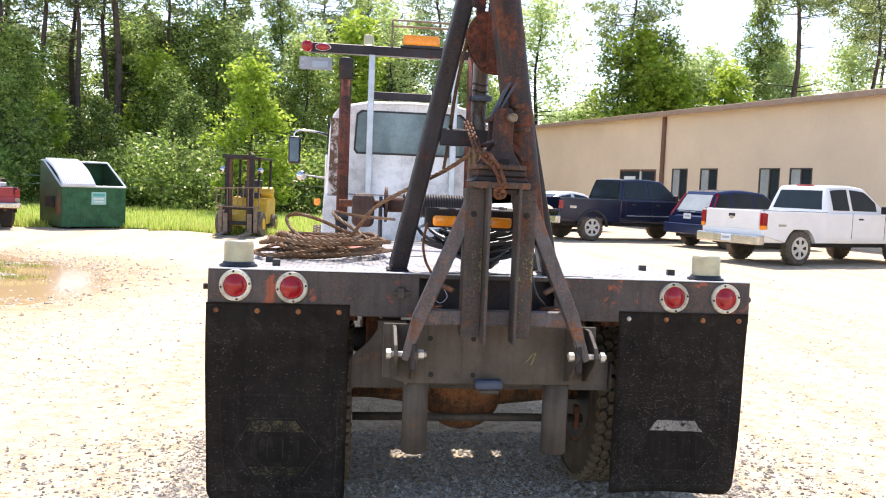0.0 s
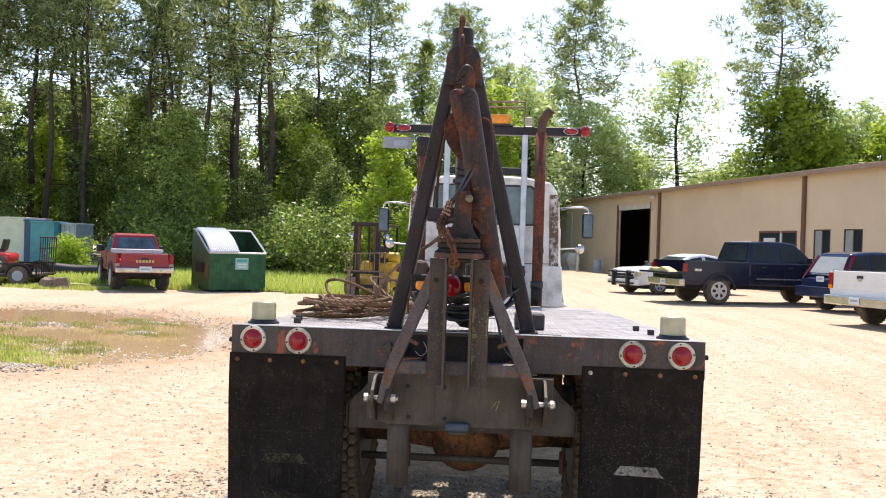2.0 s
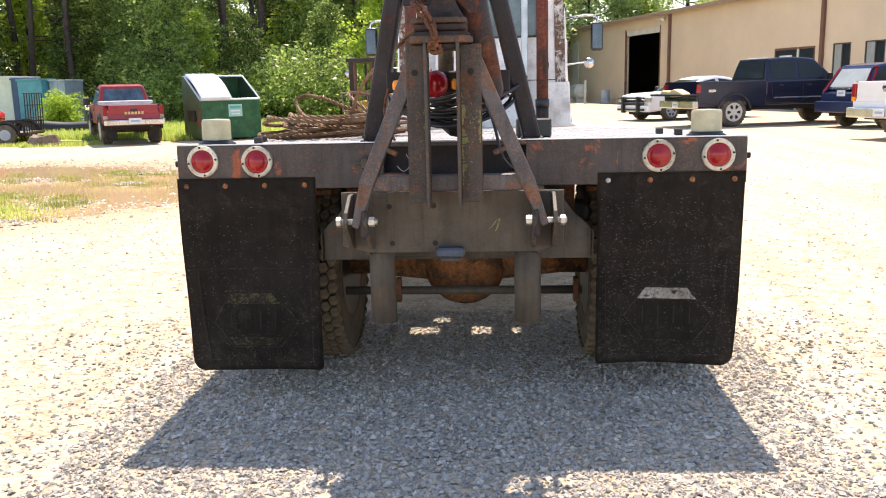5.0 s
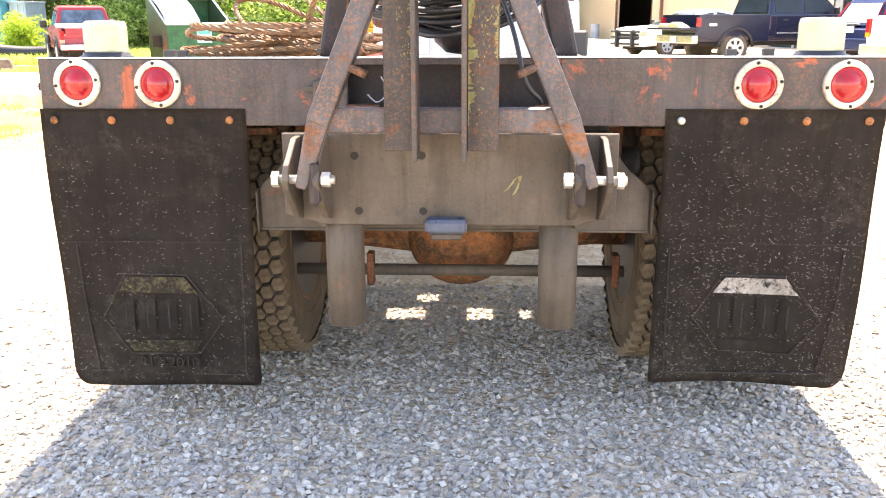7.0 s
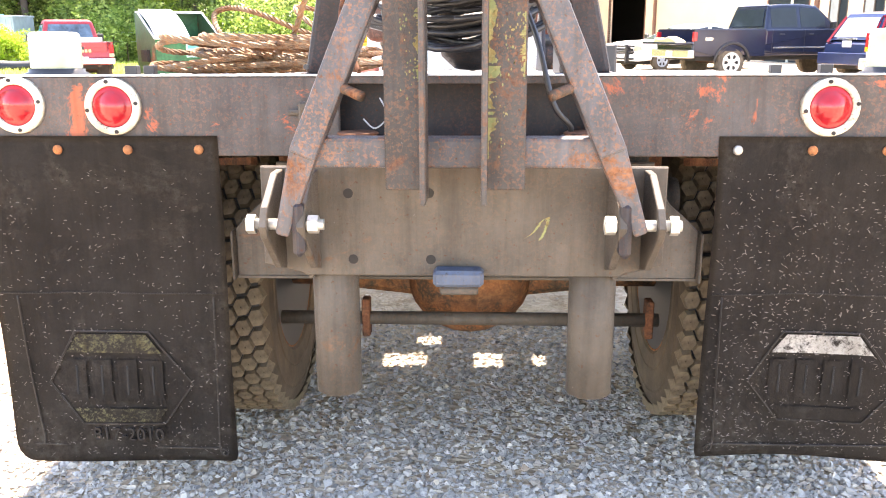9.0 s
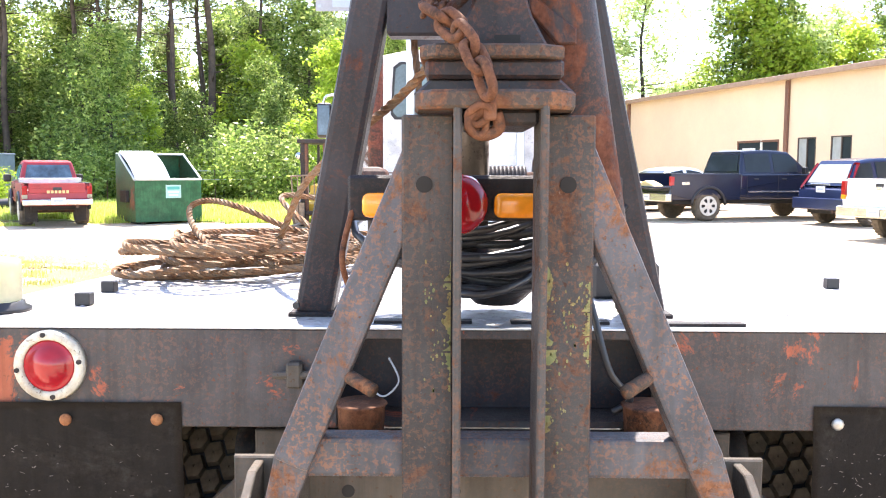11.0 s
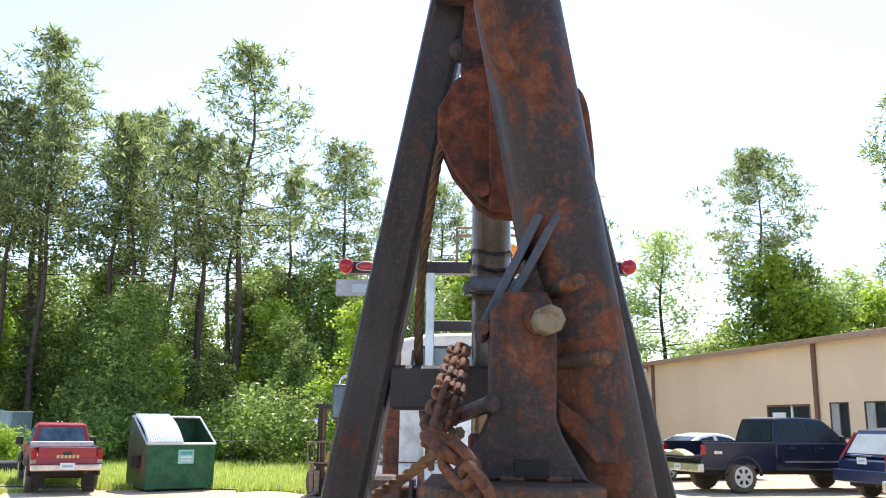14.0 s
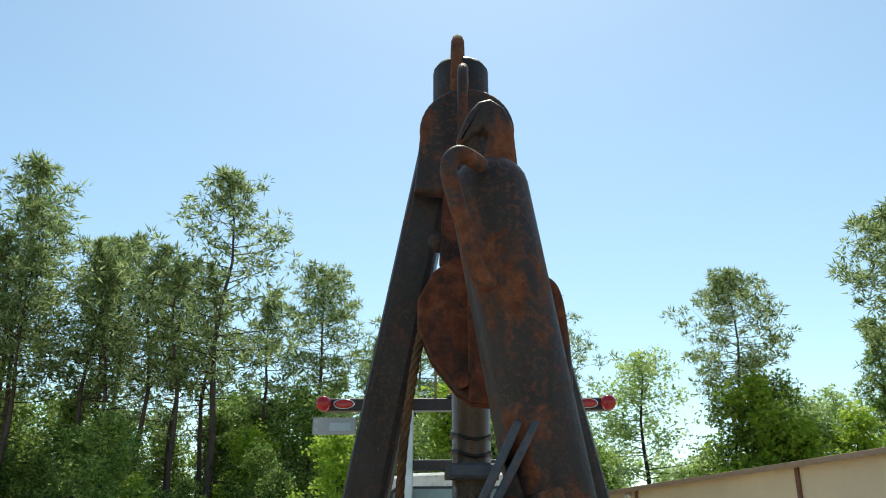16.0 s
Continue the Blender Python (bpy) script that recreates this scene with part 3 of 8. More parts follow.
def deck_part(name, bm, material, parent=truck, label="", smooth=False):
    """A part drawn in the deck's own level frame."""
    return part(name, moved(bm, TR), material, parent, label, smooth)


slots = [(-0.31, -0.14, 1.68, 1.80), (0.05, 0.16, 1.68, 1.82), (-0.19, -0.09, 1.91, 2.0), (0.28, 0.33, 1.70, 1.79)]   # cut-outs in the plate
plate_bm = bmesh.new()
xs_ = sorted({-1.22, 1.22, *[c for q in slots for c in q[:2]]})
ys_ = sorted({0.012, 4.75, *[c for q in slots for c in q[2:]]})
for a, b in zip(xs_, xs_[1:]):
    for c, d in zip(ys_, ys_[1:]):
        if not any(q[0] <= a and b <= q[1] and q[2] <= c and d <= q[3] for q in slots):
            bm_box(a, b, c, d, 1.142, 1.156, bm=plate_bm)
bmesh.ops.remove_doubles(plate_bm, verts=plate_bm.verts[:], dist=1e-4)
deck = deck_part("deck", plate_bm, "deck", label="worn grey steel deck plate")
# raised tread bars of the deck plate
tread = bmesh.new()
_r = random.Random(5)
for i in range(46):
    for j in range(70):
        x, y = -1.17 + i * 0.052 + (0.026 if j % 2 else 0), 0.06 + j * 0.05
        if any(q[0] - 0.02 < x < q[1] + 0.02 and q[2] - 0.02 < y < q[3] + 0.02 for q in slots):
            continue
        a = radians(45 if (i + j) % 2 else -45)
        c, s = math.cos(a) * 0.014, math.sin(a) * 0.014
        v = [tread.verts.new((x + c + dx, y + s + dy, z)) for dx, dy, z in ((-s * .25, c * .25, 1.1565), (s * .25, -c * .25, 1.1565))] + \
            [tread.verts.new((x - c + dx, y - s + dy, z)) for dx, dy, z in ((s * .25, -c * .25, 1.1565), (-s * .25, c * .25, 1.1565))]
        tread.faces.new(v)
        top = tread.verts.new((x, y, 1.1595))
        for k in range(4):
            tread.faces.new((v[k], v[(k + 1) % 4], top))
bmesh.ops.recalc_face_normals(tread, faces=tread.faces[:])
tagged(deck_part("tread", tread, "deck", deck), kind="stuff")

tail_beam = deck_part("tail_beam", bm_box(-1.22, -0.31, 0.0, 0.012, 0.968, 1.16, 0.003), "beam", label="dark tail beam with chipped paint over orange rust")
deck_part("beam_half", bm_box(0.30, 1.22, 0.0, 0.012, 0.968, 1.16, 0.003), "beam", tail_beam)
deck_part("beam_lip", bm_box(-0.31, 0.30, 0.0, 0.012, 1.142, 1.16, 0.002), "beam", tail_beam)
deck_part("beam_foot", bm_box(-1.22, 1.22, 0.0125, 0.13, 0.968, 0.98), "beam", tail_beam)
deck_part("edge_strip", bm_box(-1.22, 1.22, -0.003, 0.02, 1.16, 1.165, 0.001), "aluminium", tail_beam)
for s in (-1, 1):
    deck_part("side_beam", bm_box(s * 1.22 - 0.04 * (s > 0), s * 1.22 + 0.04 * (s < 0), 0.012, 4.75, 0.97, 1.10, 0.003), "beam")
    deck_part("frame_rail", bm_box(s * 0.42 - 0.04, s * 0.42 + 0.04, 0.1, 7.6, 0.78, 1.0, 0.006), "black_steel")
for y in (0.6, 1.5, 2.4, 3.3, 4.2):
    deck_part("cross_member", bm_box(-1.18, 1.18, y, y + 0.07, 1.0, 1.10, 0.003), "black_steel")
# oblong dark recess behind the uprights
deck_part("back_panel", bm_box(-0.33, 0.32, 0.115, 0.125, 0.982, 1.141), "blue_steel", tail_beam, "dark blue-grey panel")
# latch of the tail
latch = bm_box(-0.405, -0.375, -0.03, 0.0, 1.05, 1.10, 0.005)
bm_rod((-0.43, -0.02, 1.075), (-0.35, -0.02, 1.075), 0.008, 8, bm=latch)
deck_part("latch", latch, "plate", tail_beam)
deck_part("edge_stud", bm_rod((1.22, 0.05, 1.08), (1.245, 0.05, 1.08), 0.014, 8), "black_steel", tail_beam)
deck_part("edge_stud", bm_rod((-1.22, 0.05, 1.08), (-1.245, 0.05, 1.08), 0.014, 8), "black_steel", tail_beam)

# round tail lamps
for x, z in ((-1.104, 1.092), (-0.864, 1.088), (0.855, 1.086), (1.101, 1.086)):
    ring = bm_lathe([(0.050, 0.0), (0.050, 0.012), (0.053, 0.016), (0.067, 0.014), (0.070, 0.0)], (x, 0.0, z), (0, -1, 0), 28)
    lamp = deck_part("tail_lamp", ring, "ring", truck, "round red tail lamp with a chipped white ring", True)
    deck_part("lens", bm_lathe([(0.051, 0.0), (0.050, 0.010), (0.046, 0.0125), (0.036, 0.0135), (0.035, 0.0175), (0.022, 0.019), (0.020, 0.0215), (0.0, 0.022)], (x, 0.0, z), (0, -1, 0), 28), "red_lens", lamp, smooth=True)
    for k in range(4):
        a = radians(90 * k + 8)
        deck_part("screw", bm_rod((x + 0.0605 * math.cos(a), -0.013, z + 0.0605 * math.sin(a)), (x + 0.0605 * math.cos(a), -0.0175, z + 0.0605 * math.sin(a)), 0.005, 8), "black_steel", lamp)


# ---- mud flaps ----
def flap_y(v, u, bow):
    return -0.010 + bow * v * v * (0.05 + 0.03 * math.sin(u * 5.0)) - 0.006 * math.sin(v * 7 + u * 3)


def flap_at(x0, x1, z0, z1, outer, bow, u, v, lift=0.0):
    """A point of the hanging sheet: u across, v from the top; the outer edge leans in towards its foot."""
    e = u if outer < 0 else 1 - u                      # 0 at the outer edge
    x = x0 + (x1 - x0) * u - outer * 0.022 * v * v * max(0.0, 1 - e * 1.4)
    return Vector((x, flap_y(v, u, bow) - lift, z1 + (z0 - z1) * v + 0.008 * math.sin(u * 4.0) * v * v))


def flap(x0, x1, z0, z1, outer, bow):
    """A hanging rubber sheet with rounded lower corners, its foot curling."""
    nx, nz = 34, 44
    W, H = x1 - x0, z1 - z0
    bm = bmesh.new()
    grid = {}
    for i in range(nx + 1):
        for j in range(nz + 1):
            dx, dz = W * (i / nx), H * (1 - j / nz)    # from the left edge, from the foot
            for flip in (False, True):
                R = 0.055 if (outer < 0) != flip else 0.016
                px = W - dx if flip else dx
                if px < R and dz < R:
                    a, b = R - px, R - dz
                    k = max(a, b) / max(1e-6, math.hypot(a, b))
                    px, dz = R - a * k, R - b * k
                dx = W - px if flip else px
            grid[i, j] = bm.verts.new(flap_at(x0, x1, z0, z1, outer, bow, dx / W, 1 - dz / H))
    for i in range(nx):
        for j in range(nz):
            bm.faces.new((grid[i, j], grid[i, j + 1], grid[i + 1, j + 1], grid[i + 1, j]))
    bmesh.ops.solidify(bm, geom=bm.faces[:], thickness=0.010)
    bmesh.ops.recalc_face_normals(bm, faces=bm.faces[:])
    return bm


for x0, x1, z0, outer, bow, dirty in ((-1.225, -0.612, 0.150, -1, -0.5, 0), (0.602, 1.215, 0.165, 1, 0.4, 1)):
    z1 = 1.018
    f = part("mud_flap", flap(x0, x1, z0, z1, outer, bow), "rubber", truck, "black rubber mud flap, scuffed by stones, with a moulded hexagon badge", True)

    def on(u, v, lift=0.006):
        return flap_at(x0, x1, z0, z1, outer, bow, u, v, lift)

    def raised(corners, thick, mat, nm, lab=""):
        """A moulded pad: a smooth-edged patch that follows the sheet."""
        pad = bmesh.new()
        n = 8
        (a, b, c, d) = corners                           # top left, top right, foot right, foot left
        rows_ = []
        for q in range(5):
            t = q / 4
            l, r = (a[0] + (d[0] - a[0]) * t, a[1] + (d[1] - a[1]) * t), (b[0] + (c[0] - b[0]) * t, b[1] + (c[1] - b[1]) * t)
            rows_.append([pad.verts.new(on(l[0] + (r[0] - l[0]) * k / n, l[1] + (r[1] - l[1]) * k / n, 0.0052 + thick)) for k in range(n + 1)])
        for g, h in zip(rows_, rows_[1:]):
            for k in range(n):
                pad.faces.new((g[k], h[k], h[k + 1], g[k + 1]))
        bmesh.ops.solidify(pad, geom=pad.faces[:], thickness=thick + 0.002)
        bmesh.ops.recalc_face_normals(pad, faces=pad.faces[:])
        return part(nm, pad, mat, f, lab)
    for k in range(4):
        p = on(0.07 + 0.285 * k, 0.038)
        part("bolt", bm_lathe([(0.012, 0.0), (0.012, 0.003), (0.008, 0.006), (0.0, 0.007)], p + Vector((0, 0.002, 0)), (0, -1, 0), 10), "rust_orange" if k or not dirty else "bolt", f, smooth=True)
    # moulded border, fold line and badge
    for line in ([(0.10, 0.475), (0.115, 0.72), (0.15, 0.925), (0.165, 0.942), (0.90, 0.955), (0.925, 0.94), (0.94, 0.475)],):
        part("moulded_rib", bm_sweep(smooth_path([on(u if outer < 0 else 1 - u, v, 0.0045) for u, v in line], 6), 0.0028, 5), "rubber", f, smooth=True)
    part("fold_line", bm_sweep([on(0.02 + 0.96 * k / 12, 0.465 + 0.002 * math.sin(k), 0.0045) for k in range(13)], 0.0016, 5), "rubber", f, smooth=True)
    cx = 0.50
    hexa = [(cx - 0.17, 0.585), (cx + 0.15, 0.585), (cx + 0.33, 0.745), (cx + 0.20, 0.875), (cx - 0.16, 0.875), (cx - 0.30, 0.745)]
    for a, b in zip(hexa, hexa[1:] + hexa[:1]):
        part("moulded_rib", bm_sweep([on(a[0] + (b[0] - a[0]) * t / 4, a[1] + (b[1] - a[1]) * t / 4, 0.004) for t in range(5)], 0.0028, 5), "rubber", f)
    raised([(cx - 0.155, 0.592), (cx + 0.140, 0.592), (cx + 0.205, 0.650), (cx - 0.215, 0.650)], 0.0025, "badge_white" if dirty else "badge_olive", "badge_pad", "worn pale top of the badge")
    raised([(cx - 0.195, 0.825), (cx + 0.215, 0.825), (cx + 0.170, 0.868), (cx - 0.145, 0.868)], 0.0025, "rubber" if dirty else "badge_olive", "badge_pad")
    for k in range(4):                                  # raised plain blocks in the badge
        u = cx - 0.215 + 0.112 * k
        raised([(u, 0.672), (u + 0.085, 0.672), (u + 0.085, 0.800), (u, 0.800)], 0.0022, "rubber", "moulded_block")
        part("block_groove", bm_sweep([on(u + 0.0425, 0.69 + 0.09 * t / 3, 0.008) for t in range(4)], 0.003, 5), "dark", f)
    # stone scuffs
    sc = bmesh.new()
    rr = random.Random(11 + dirty)
    for k in range(2000 if dirty else 900):
        u, v = rr.uniform(0.02, 0.98), rr.uniform(0.05, 0.97) ** (0.8 if k % 3 else 0.55)
        p = on(u, v, 0.0068)
        a, l = rr.gauss(0, 0.6), rr.choice((0.0012, 0.0016, 0.0022, 0.0034, 0.0052)) * rr.uniform(0.7, 1.2)
        d = Vector((math.cos(a), 0, math.sin(a))) * l
        w = Vector((-math.sin(a), 0, math.cos(a))) * rr.uniform(0.0005, 0.0012)
        sc.faces.new([sc.verts.new(q) for q in (p - d - w, p + d * 0.6 - w, p + d + w * 0.4, p - d * 0.7 + w)])
    tagged(part("scuff", sc, "sign_dusty", f, "pale stone scuffs"), kind="stuff")
    if not dirty:
        cu = bpy.data.curves.new("part_number", "FONT")
        cu.body, cu.size, cu.extrude, cu.align_x = "817-2010", 0.050, 0.003, "CENTER"
        ob = new("part_number", cu)
        cu.materials.append(M["rubber"])
        p = on(0.54, 0.925, 0.010)
        ob.matrix_basis = pose(p.x, p.y, p.z, 90, 0, 0)
        ob.parent, ob.matrix_parent_inverse = f, (truck.matrix_basis @ f.matrix_parent_inverse @ f.matrix_basis).inverted()
        tagged(ob, "raised moulded number in black rubber")


# ---- wheels and axle ----
def truck_tyre(r=0.50, w=0.245):
    """A tyre on the x axis, open at the bead, with ribs on its flank."""
    prof = [(0.285, -w / 2 + 0.05), (0.285, -w / 2 + 0.015), (0.30, -w / 2 + 0.004), (0.345, -w / 2), (0.35, -w / 2 - 0.003), (0.356, -w / 2), (0.42, -w / 2), (0.425, -w / 2 - 0.003), (0.432, -w / 2), (r - 0.035, -w / 2 + 0.006), (r - 0.026, -w / 2 + 0.012)]
    bm = bm_lathe(prof + [(r - 0.024, 0)] + [(a, -b) for a, b in prof[::-1]], (0, 0, 0), (1, 0, 0), 64)
    bmesh.ops.delete(bm, geom=[f for f in bm.faces if len(f.verts) > 4], context="FACES_ONLY")
    return bm


def tread_rows(r=0.50):
    """Pose of each tread block, in six staggered rows."""
    return [(pose(0, 0, 0, 360 * (i + (0.5 if j % 2 else 0)) / 48) @ Matrix.Translation((x, 0, r - 0.008)), j) for i in range(48) for j, x in enumerate((-0.104, -0.0625, -0.021, 0.021, 0.0625, 0.104))]


def block(j):
    """One six-sided tread block with steep flanks and a dimple; those of the outer rows reach over the shoulder."""
    bm = bmesh.new()
    L, w = 0.0285, 0.0255
    pts = [(-w, 0.003), (-w * 0.5, -L), (w * 0.55, -L + 0.004), (w, -0.003), (w * 0.5, L), (-w * 0.55, L - 0.004)]
    lo = [bm.verts.new((px * 1.04, py * 1.04, -0.020 - (0.012 if (j == 0 and px < -0.02) or (j == 5 and px > 0.02) else 0))) for px, py in pts]
    hi = [bm.verts.new((px * 0.90, py * 0.90, 0.006)) for px, py in pts]
    inn = [bm.verts.new((px * 0.12, py * 0.12, 0.006)) for px, py in pts]
    pit = bm.verts.new((0, 0, 0.001))
    for k in range(6):
        bm.faces.new((lo[k], lo[(k + 1) % 6], hi[(k + 1) % 6], hi[k]))
        bm.faces.new((hi[k], hi[(k + 1) % 6], inn[(k + 1) % 6], inn[k]))
        bm.faces.new((inn[k], inn[(k + 1) % 6], pit))
    bmesh.ops.recalc_face_normals(bm, faces=bm.faces[:])
    return bm


def truck_rim():
    bm = bm_lathe([(0.284, -0.06), (0.290, 0.096), (0.296, 0.110), (0.286, 0.114), (0.276, 0.100), (0.268, 0.03), (0.225, -0.03), (0.205, -0.02), (0.20, 0.05), (0.185, 0.06), (0.115, 0.062), (0.105, 0.10), (0.0, 0.105)], (0, 0, 0), (1, 0, 0), 36)
    return bm


BLOCKS = []
for j in range(6):
    q = block(j)
    me = bpy.data.meshes.new("tread_block")
    q.to_mesh(me)
    q.free()
    me.materials.append(M["tread_dust"])
    BLOCKS.append(me)


def wheel_at(x, y, z, turn, single):
    m = pose(x, y, z, 0, 0, turn)
    w = part("wheel", moved(truck_tyre(), m), "tyre_wall", truck, "worn block-tread truck tyre, dusty brown")
    part("rim", moved(truck_rim(), m), "rust_orange", w, "rusty dished steel rim with brake drum")
    part("tread_base", moved(bm_lathe([(0.470, -0.112), (0.4785, -0.106), (0.4785, 0.106), (0.470, 0.112)], (0, 0, 0), (1, 0, 0), 64), m), "black", w)
    base = (truck.matrix_basis @ w.matrix_parent_inverse @ w.matrix_basis).inverted()
    if single:                                          # the inner tyres, whose tread is seen
        for p, j in tread_rows():
            ob = new("tread_block", BLOCKS[j])
            ob.parent, ob.matrix_parent_inverse = w, base
            ob.matrix_basis = m @ p
    else:
        bm = bmesh.new()
        for p, j in tread_rows():
            n0 = len(bm.verts)
            bm.from_mesh(BLOCKS[j])
            bm.verts.ensure_lookup_table()
            for v in bm.verts[n0:]:
                v.co = m @ p @ v.co
        tagged(part("tread", bm, "tread_dust", w), kind="stuff")


for s in (-1, 1):
    wheel_at(s * 0.722 + 0.010, 0.72, 0.50, 0 if s < 0 else 180, True)
    wheel_at(s * 1.035, 0.72, 0.50, 180 if s < 0 else 0, False)
    wheel_at(s * 0.92, 7.05, 0.50, 180 if s < 0 else 0, False)
axle = bm_rod((-0.65, 0.72, 0.50), (0.65, 0.72, 0.50), 0.075, 16)
part("axle", axle, "rust_orange", truck, "rusty rear axle housing", True)
for sx in (-1, 1):
    part("axle_web", bm_poly([(0.55, 0.42 + 0.02), (0.18, 0.40), (0.10, 0.62), (0.58, 0.60)] if sx > 0 else [(-0.55, 0.44), (-0.18, 0.40), (-0.10, 0.62), (-0.58, 0.60)], "y", 0.66, 0.78, 0.02), "rust_orange", truck, "rusty flared axle housing")
part("differential", bm_lathe([(0.02, -0.17), (0.13, -0.14), (0.20, -0.05), (0.21, 0.03), (0.17, 0.11), (0.06, 0.15)], (0.0, 0.70, 0.48), (0, -1, 0), 24), "rust_orange", truck, "rusty domed differential", True)
part("torsion_bar", bm_rod((-0.58, 0.42, 0.405), (0.58, 0.42, 0.405), 0.021, 12), "plate", truck, smooth=True)
for x in (-0.315, 0.55):
    part("bar_bracket", bm_box(x - 0.012, x + 0.012, 0.395, 0.445, 0.35, 0.47, 0.004), "rust_heavy", truck)
for s in (-1, 1):
    for y0 in (0.3, 1.25):
        part("spring_hanger", bm_bar((s * 0.5, y0, 0.95), (s * 0.5, y0 + 0.05, 0.6), 0.06, 0.08, 0.01), "rust_heavy", truck)
    part("leaf_spring", bm_sweep(smooth_path([(s * 0.5, 0.3, 0.66), (s * 0.5, 0.93, 0.60), (s * 0.5, 1.6, 0.68)]), 0.035, 6), "black_steel", truck)
    part("air_can", bm_lathe([(0.0, 0.0), (0.055, 0.005), (0.06, 0.03), (0.06, 0.10), (0.05, 0.12), (0.0, 0.125)], (s * 0.60, 0.36, 0.80), (-s, 0, 0), 16), "black_steel", truck, smooth=True)
    part("fender_bracket", bm_bar((s * 0.58, 0.2, 0.925), (s * 0.75, 0.35, 0.90), 0.02, 0.02), "rust_heavy", truck)


# ---- rear push plate with lugs ----
plate_y = 0.05
outline = [(-0.60, 0.64), (-0.60, 0.77), (-0.575, 0.80), (-0.53, 0.84), (-0.50, 0.88), (-0.485, 0.90), (-0.485, 0.945), (0.465, 0.945), (0.465, 0.90), (0.48, 0.88), (0.51, 0.84), (0.555, 0.80), (0.585, 0.77), (0.585, 0.64)]
push = part("push_plate", bm_poly(outline, "y", plate_y, plate_y + 0.02, 0.003), "plate", truck, "grey steel push plate with bolt holes")
FY = -0.17                                            # face of the middle plate
mid = part("middle_plate", bm_poly([(-0.372, 0.712), (-0.385, 0.72), (-0.470, 0.74), (-0.470, 0.968), (0.450, 0.968), (0.450, 0.74), (0.365, 0.72), (0.352, 0.712)], "y", FY, FY + 0.016, 0.003), "plate", push, "forward grey plate with bolt holes")
for x, z in ((-0.270, 0.907), (-0.085, 0.908), (-0.262, 0.752), (-0.082, 0.752)):
    part("bolt_hole", bm_rod((x, FY - 0.001, z), (x, FY + 0.004, z), 0.0115, 14), "dark", push)
for x in (-0.372, 0.340):
    part("cheek", bm_box(x, x + 0.012, FY + 0.016, plate_y, 0.70, 0.95, 0.002), "plate", push)
part("plate_hem", bm_box(-0.60, 0.585, plate_y - 0.004, plate_y, 0.64, 0.647), "plate", push)
for s, xo in ((-1, -0.60), (1, 0.585)):
    part("side_flange", bm_box(min(xo, xo + s * 0.006), max(xo, xo + s * 0.006), plate_y - 0.03, plate_y + 0.02, 0.64, 0.77, 0.002), "plate", push)
part("hook_block", bm_box(-0.075, 0.040, FY - 0.055, FY, 0.700, 0.738, 0.008), "stop_blue", push, "blue-painted steel stop block")
part("hook_lip", bm_box(-0.060, 0.028, FY - 0.048, FY - 0.005, 0.680, 0.700, 0.005), "plate", push)
chalk = bmesh.new()
rk = random.Random(6)
mark = smooth_path([(0.115, 0, 0.795), (0.150, 0, 0.815), (0.172, 0, 0.845), (0.185, 0, 0.85), (0.180, 0, 0.825), (0.168, 0, 0.80)], 7)
for p, q in zip(mark, mark[1:]):                       # a smeared scrape, ragged at its edges
    w0, w1 = rk.uniform(0.002, 0.006), rk.uniform(0.002, 0.006)
    chalk.faces.new([chalk.verts.new((v.x + k, FY - 0.0015, v.z + k * 0.5)) for v, k in ((p, -w0), (q, -w1), (q, w1), (p, w0))])
part("scrape", chalk, "paint_green", push, "pale yellow scrape")
for x in (-0.425, -0.345, 0.325, 0.405):
    lug = [(FY, 0.73), (FY, 0.962), (-0.225, 0.962), (-0.325, 0.905), (-0.352, 0.868), (-0.335, 0.840), (-0.225, 0.745)]
    part("lug", bm_poly(lug, "x", x - 0.008, x + 0.008, 0.002), "plate", truck, "steel clevis lug with bright top edge")
for s, x in ((-1, -0.385), (1, 0.365)):
    b = bm_rod((x - 0.075, -0.32, 0.868), (x + 0.085, -0.32, 0.868), 0.012, 12)
    pin = part("clevis_bolt", b, "bolt", truck, "bright threaded clevis bolt", True)
    part("bolt_head", bm_rod((x - s * -0.06, -0.32, 0.868), (x - s * -0.078, -0.32, 0.868), 0.021, 6), "bolt", pin)
    part("nut", bm_rod((x - s * 0.052, -0.32, 0.868), (x - s * 0.074, -0.32, 0.868), 0.020, 6), "bolt", pin)
    part("washer_spring", bm_box(min(x - s * 0.02, x - s * 0.045), max(x - s * 0.02, x - s * 0.045), -0.345, -0.30, 0.80, 0.92, 0.01), "blue_steel", pin, "black rubber bump stop")
for x in (-0.317, 0.302):
    tube = bm_lathe([(0.050, 0.0), (0.056, 0.004), (0.056, 0.36), (0.050, 0.362)], (x + 0.0, -0.095, 0.395), (0, 0, 1), 24)
    part("drop_leg", tube, "plate", truck, "grey round steel drop leg", True)


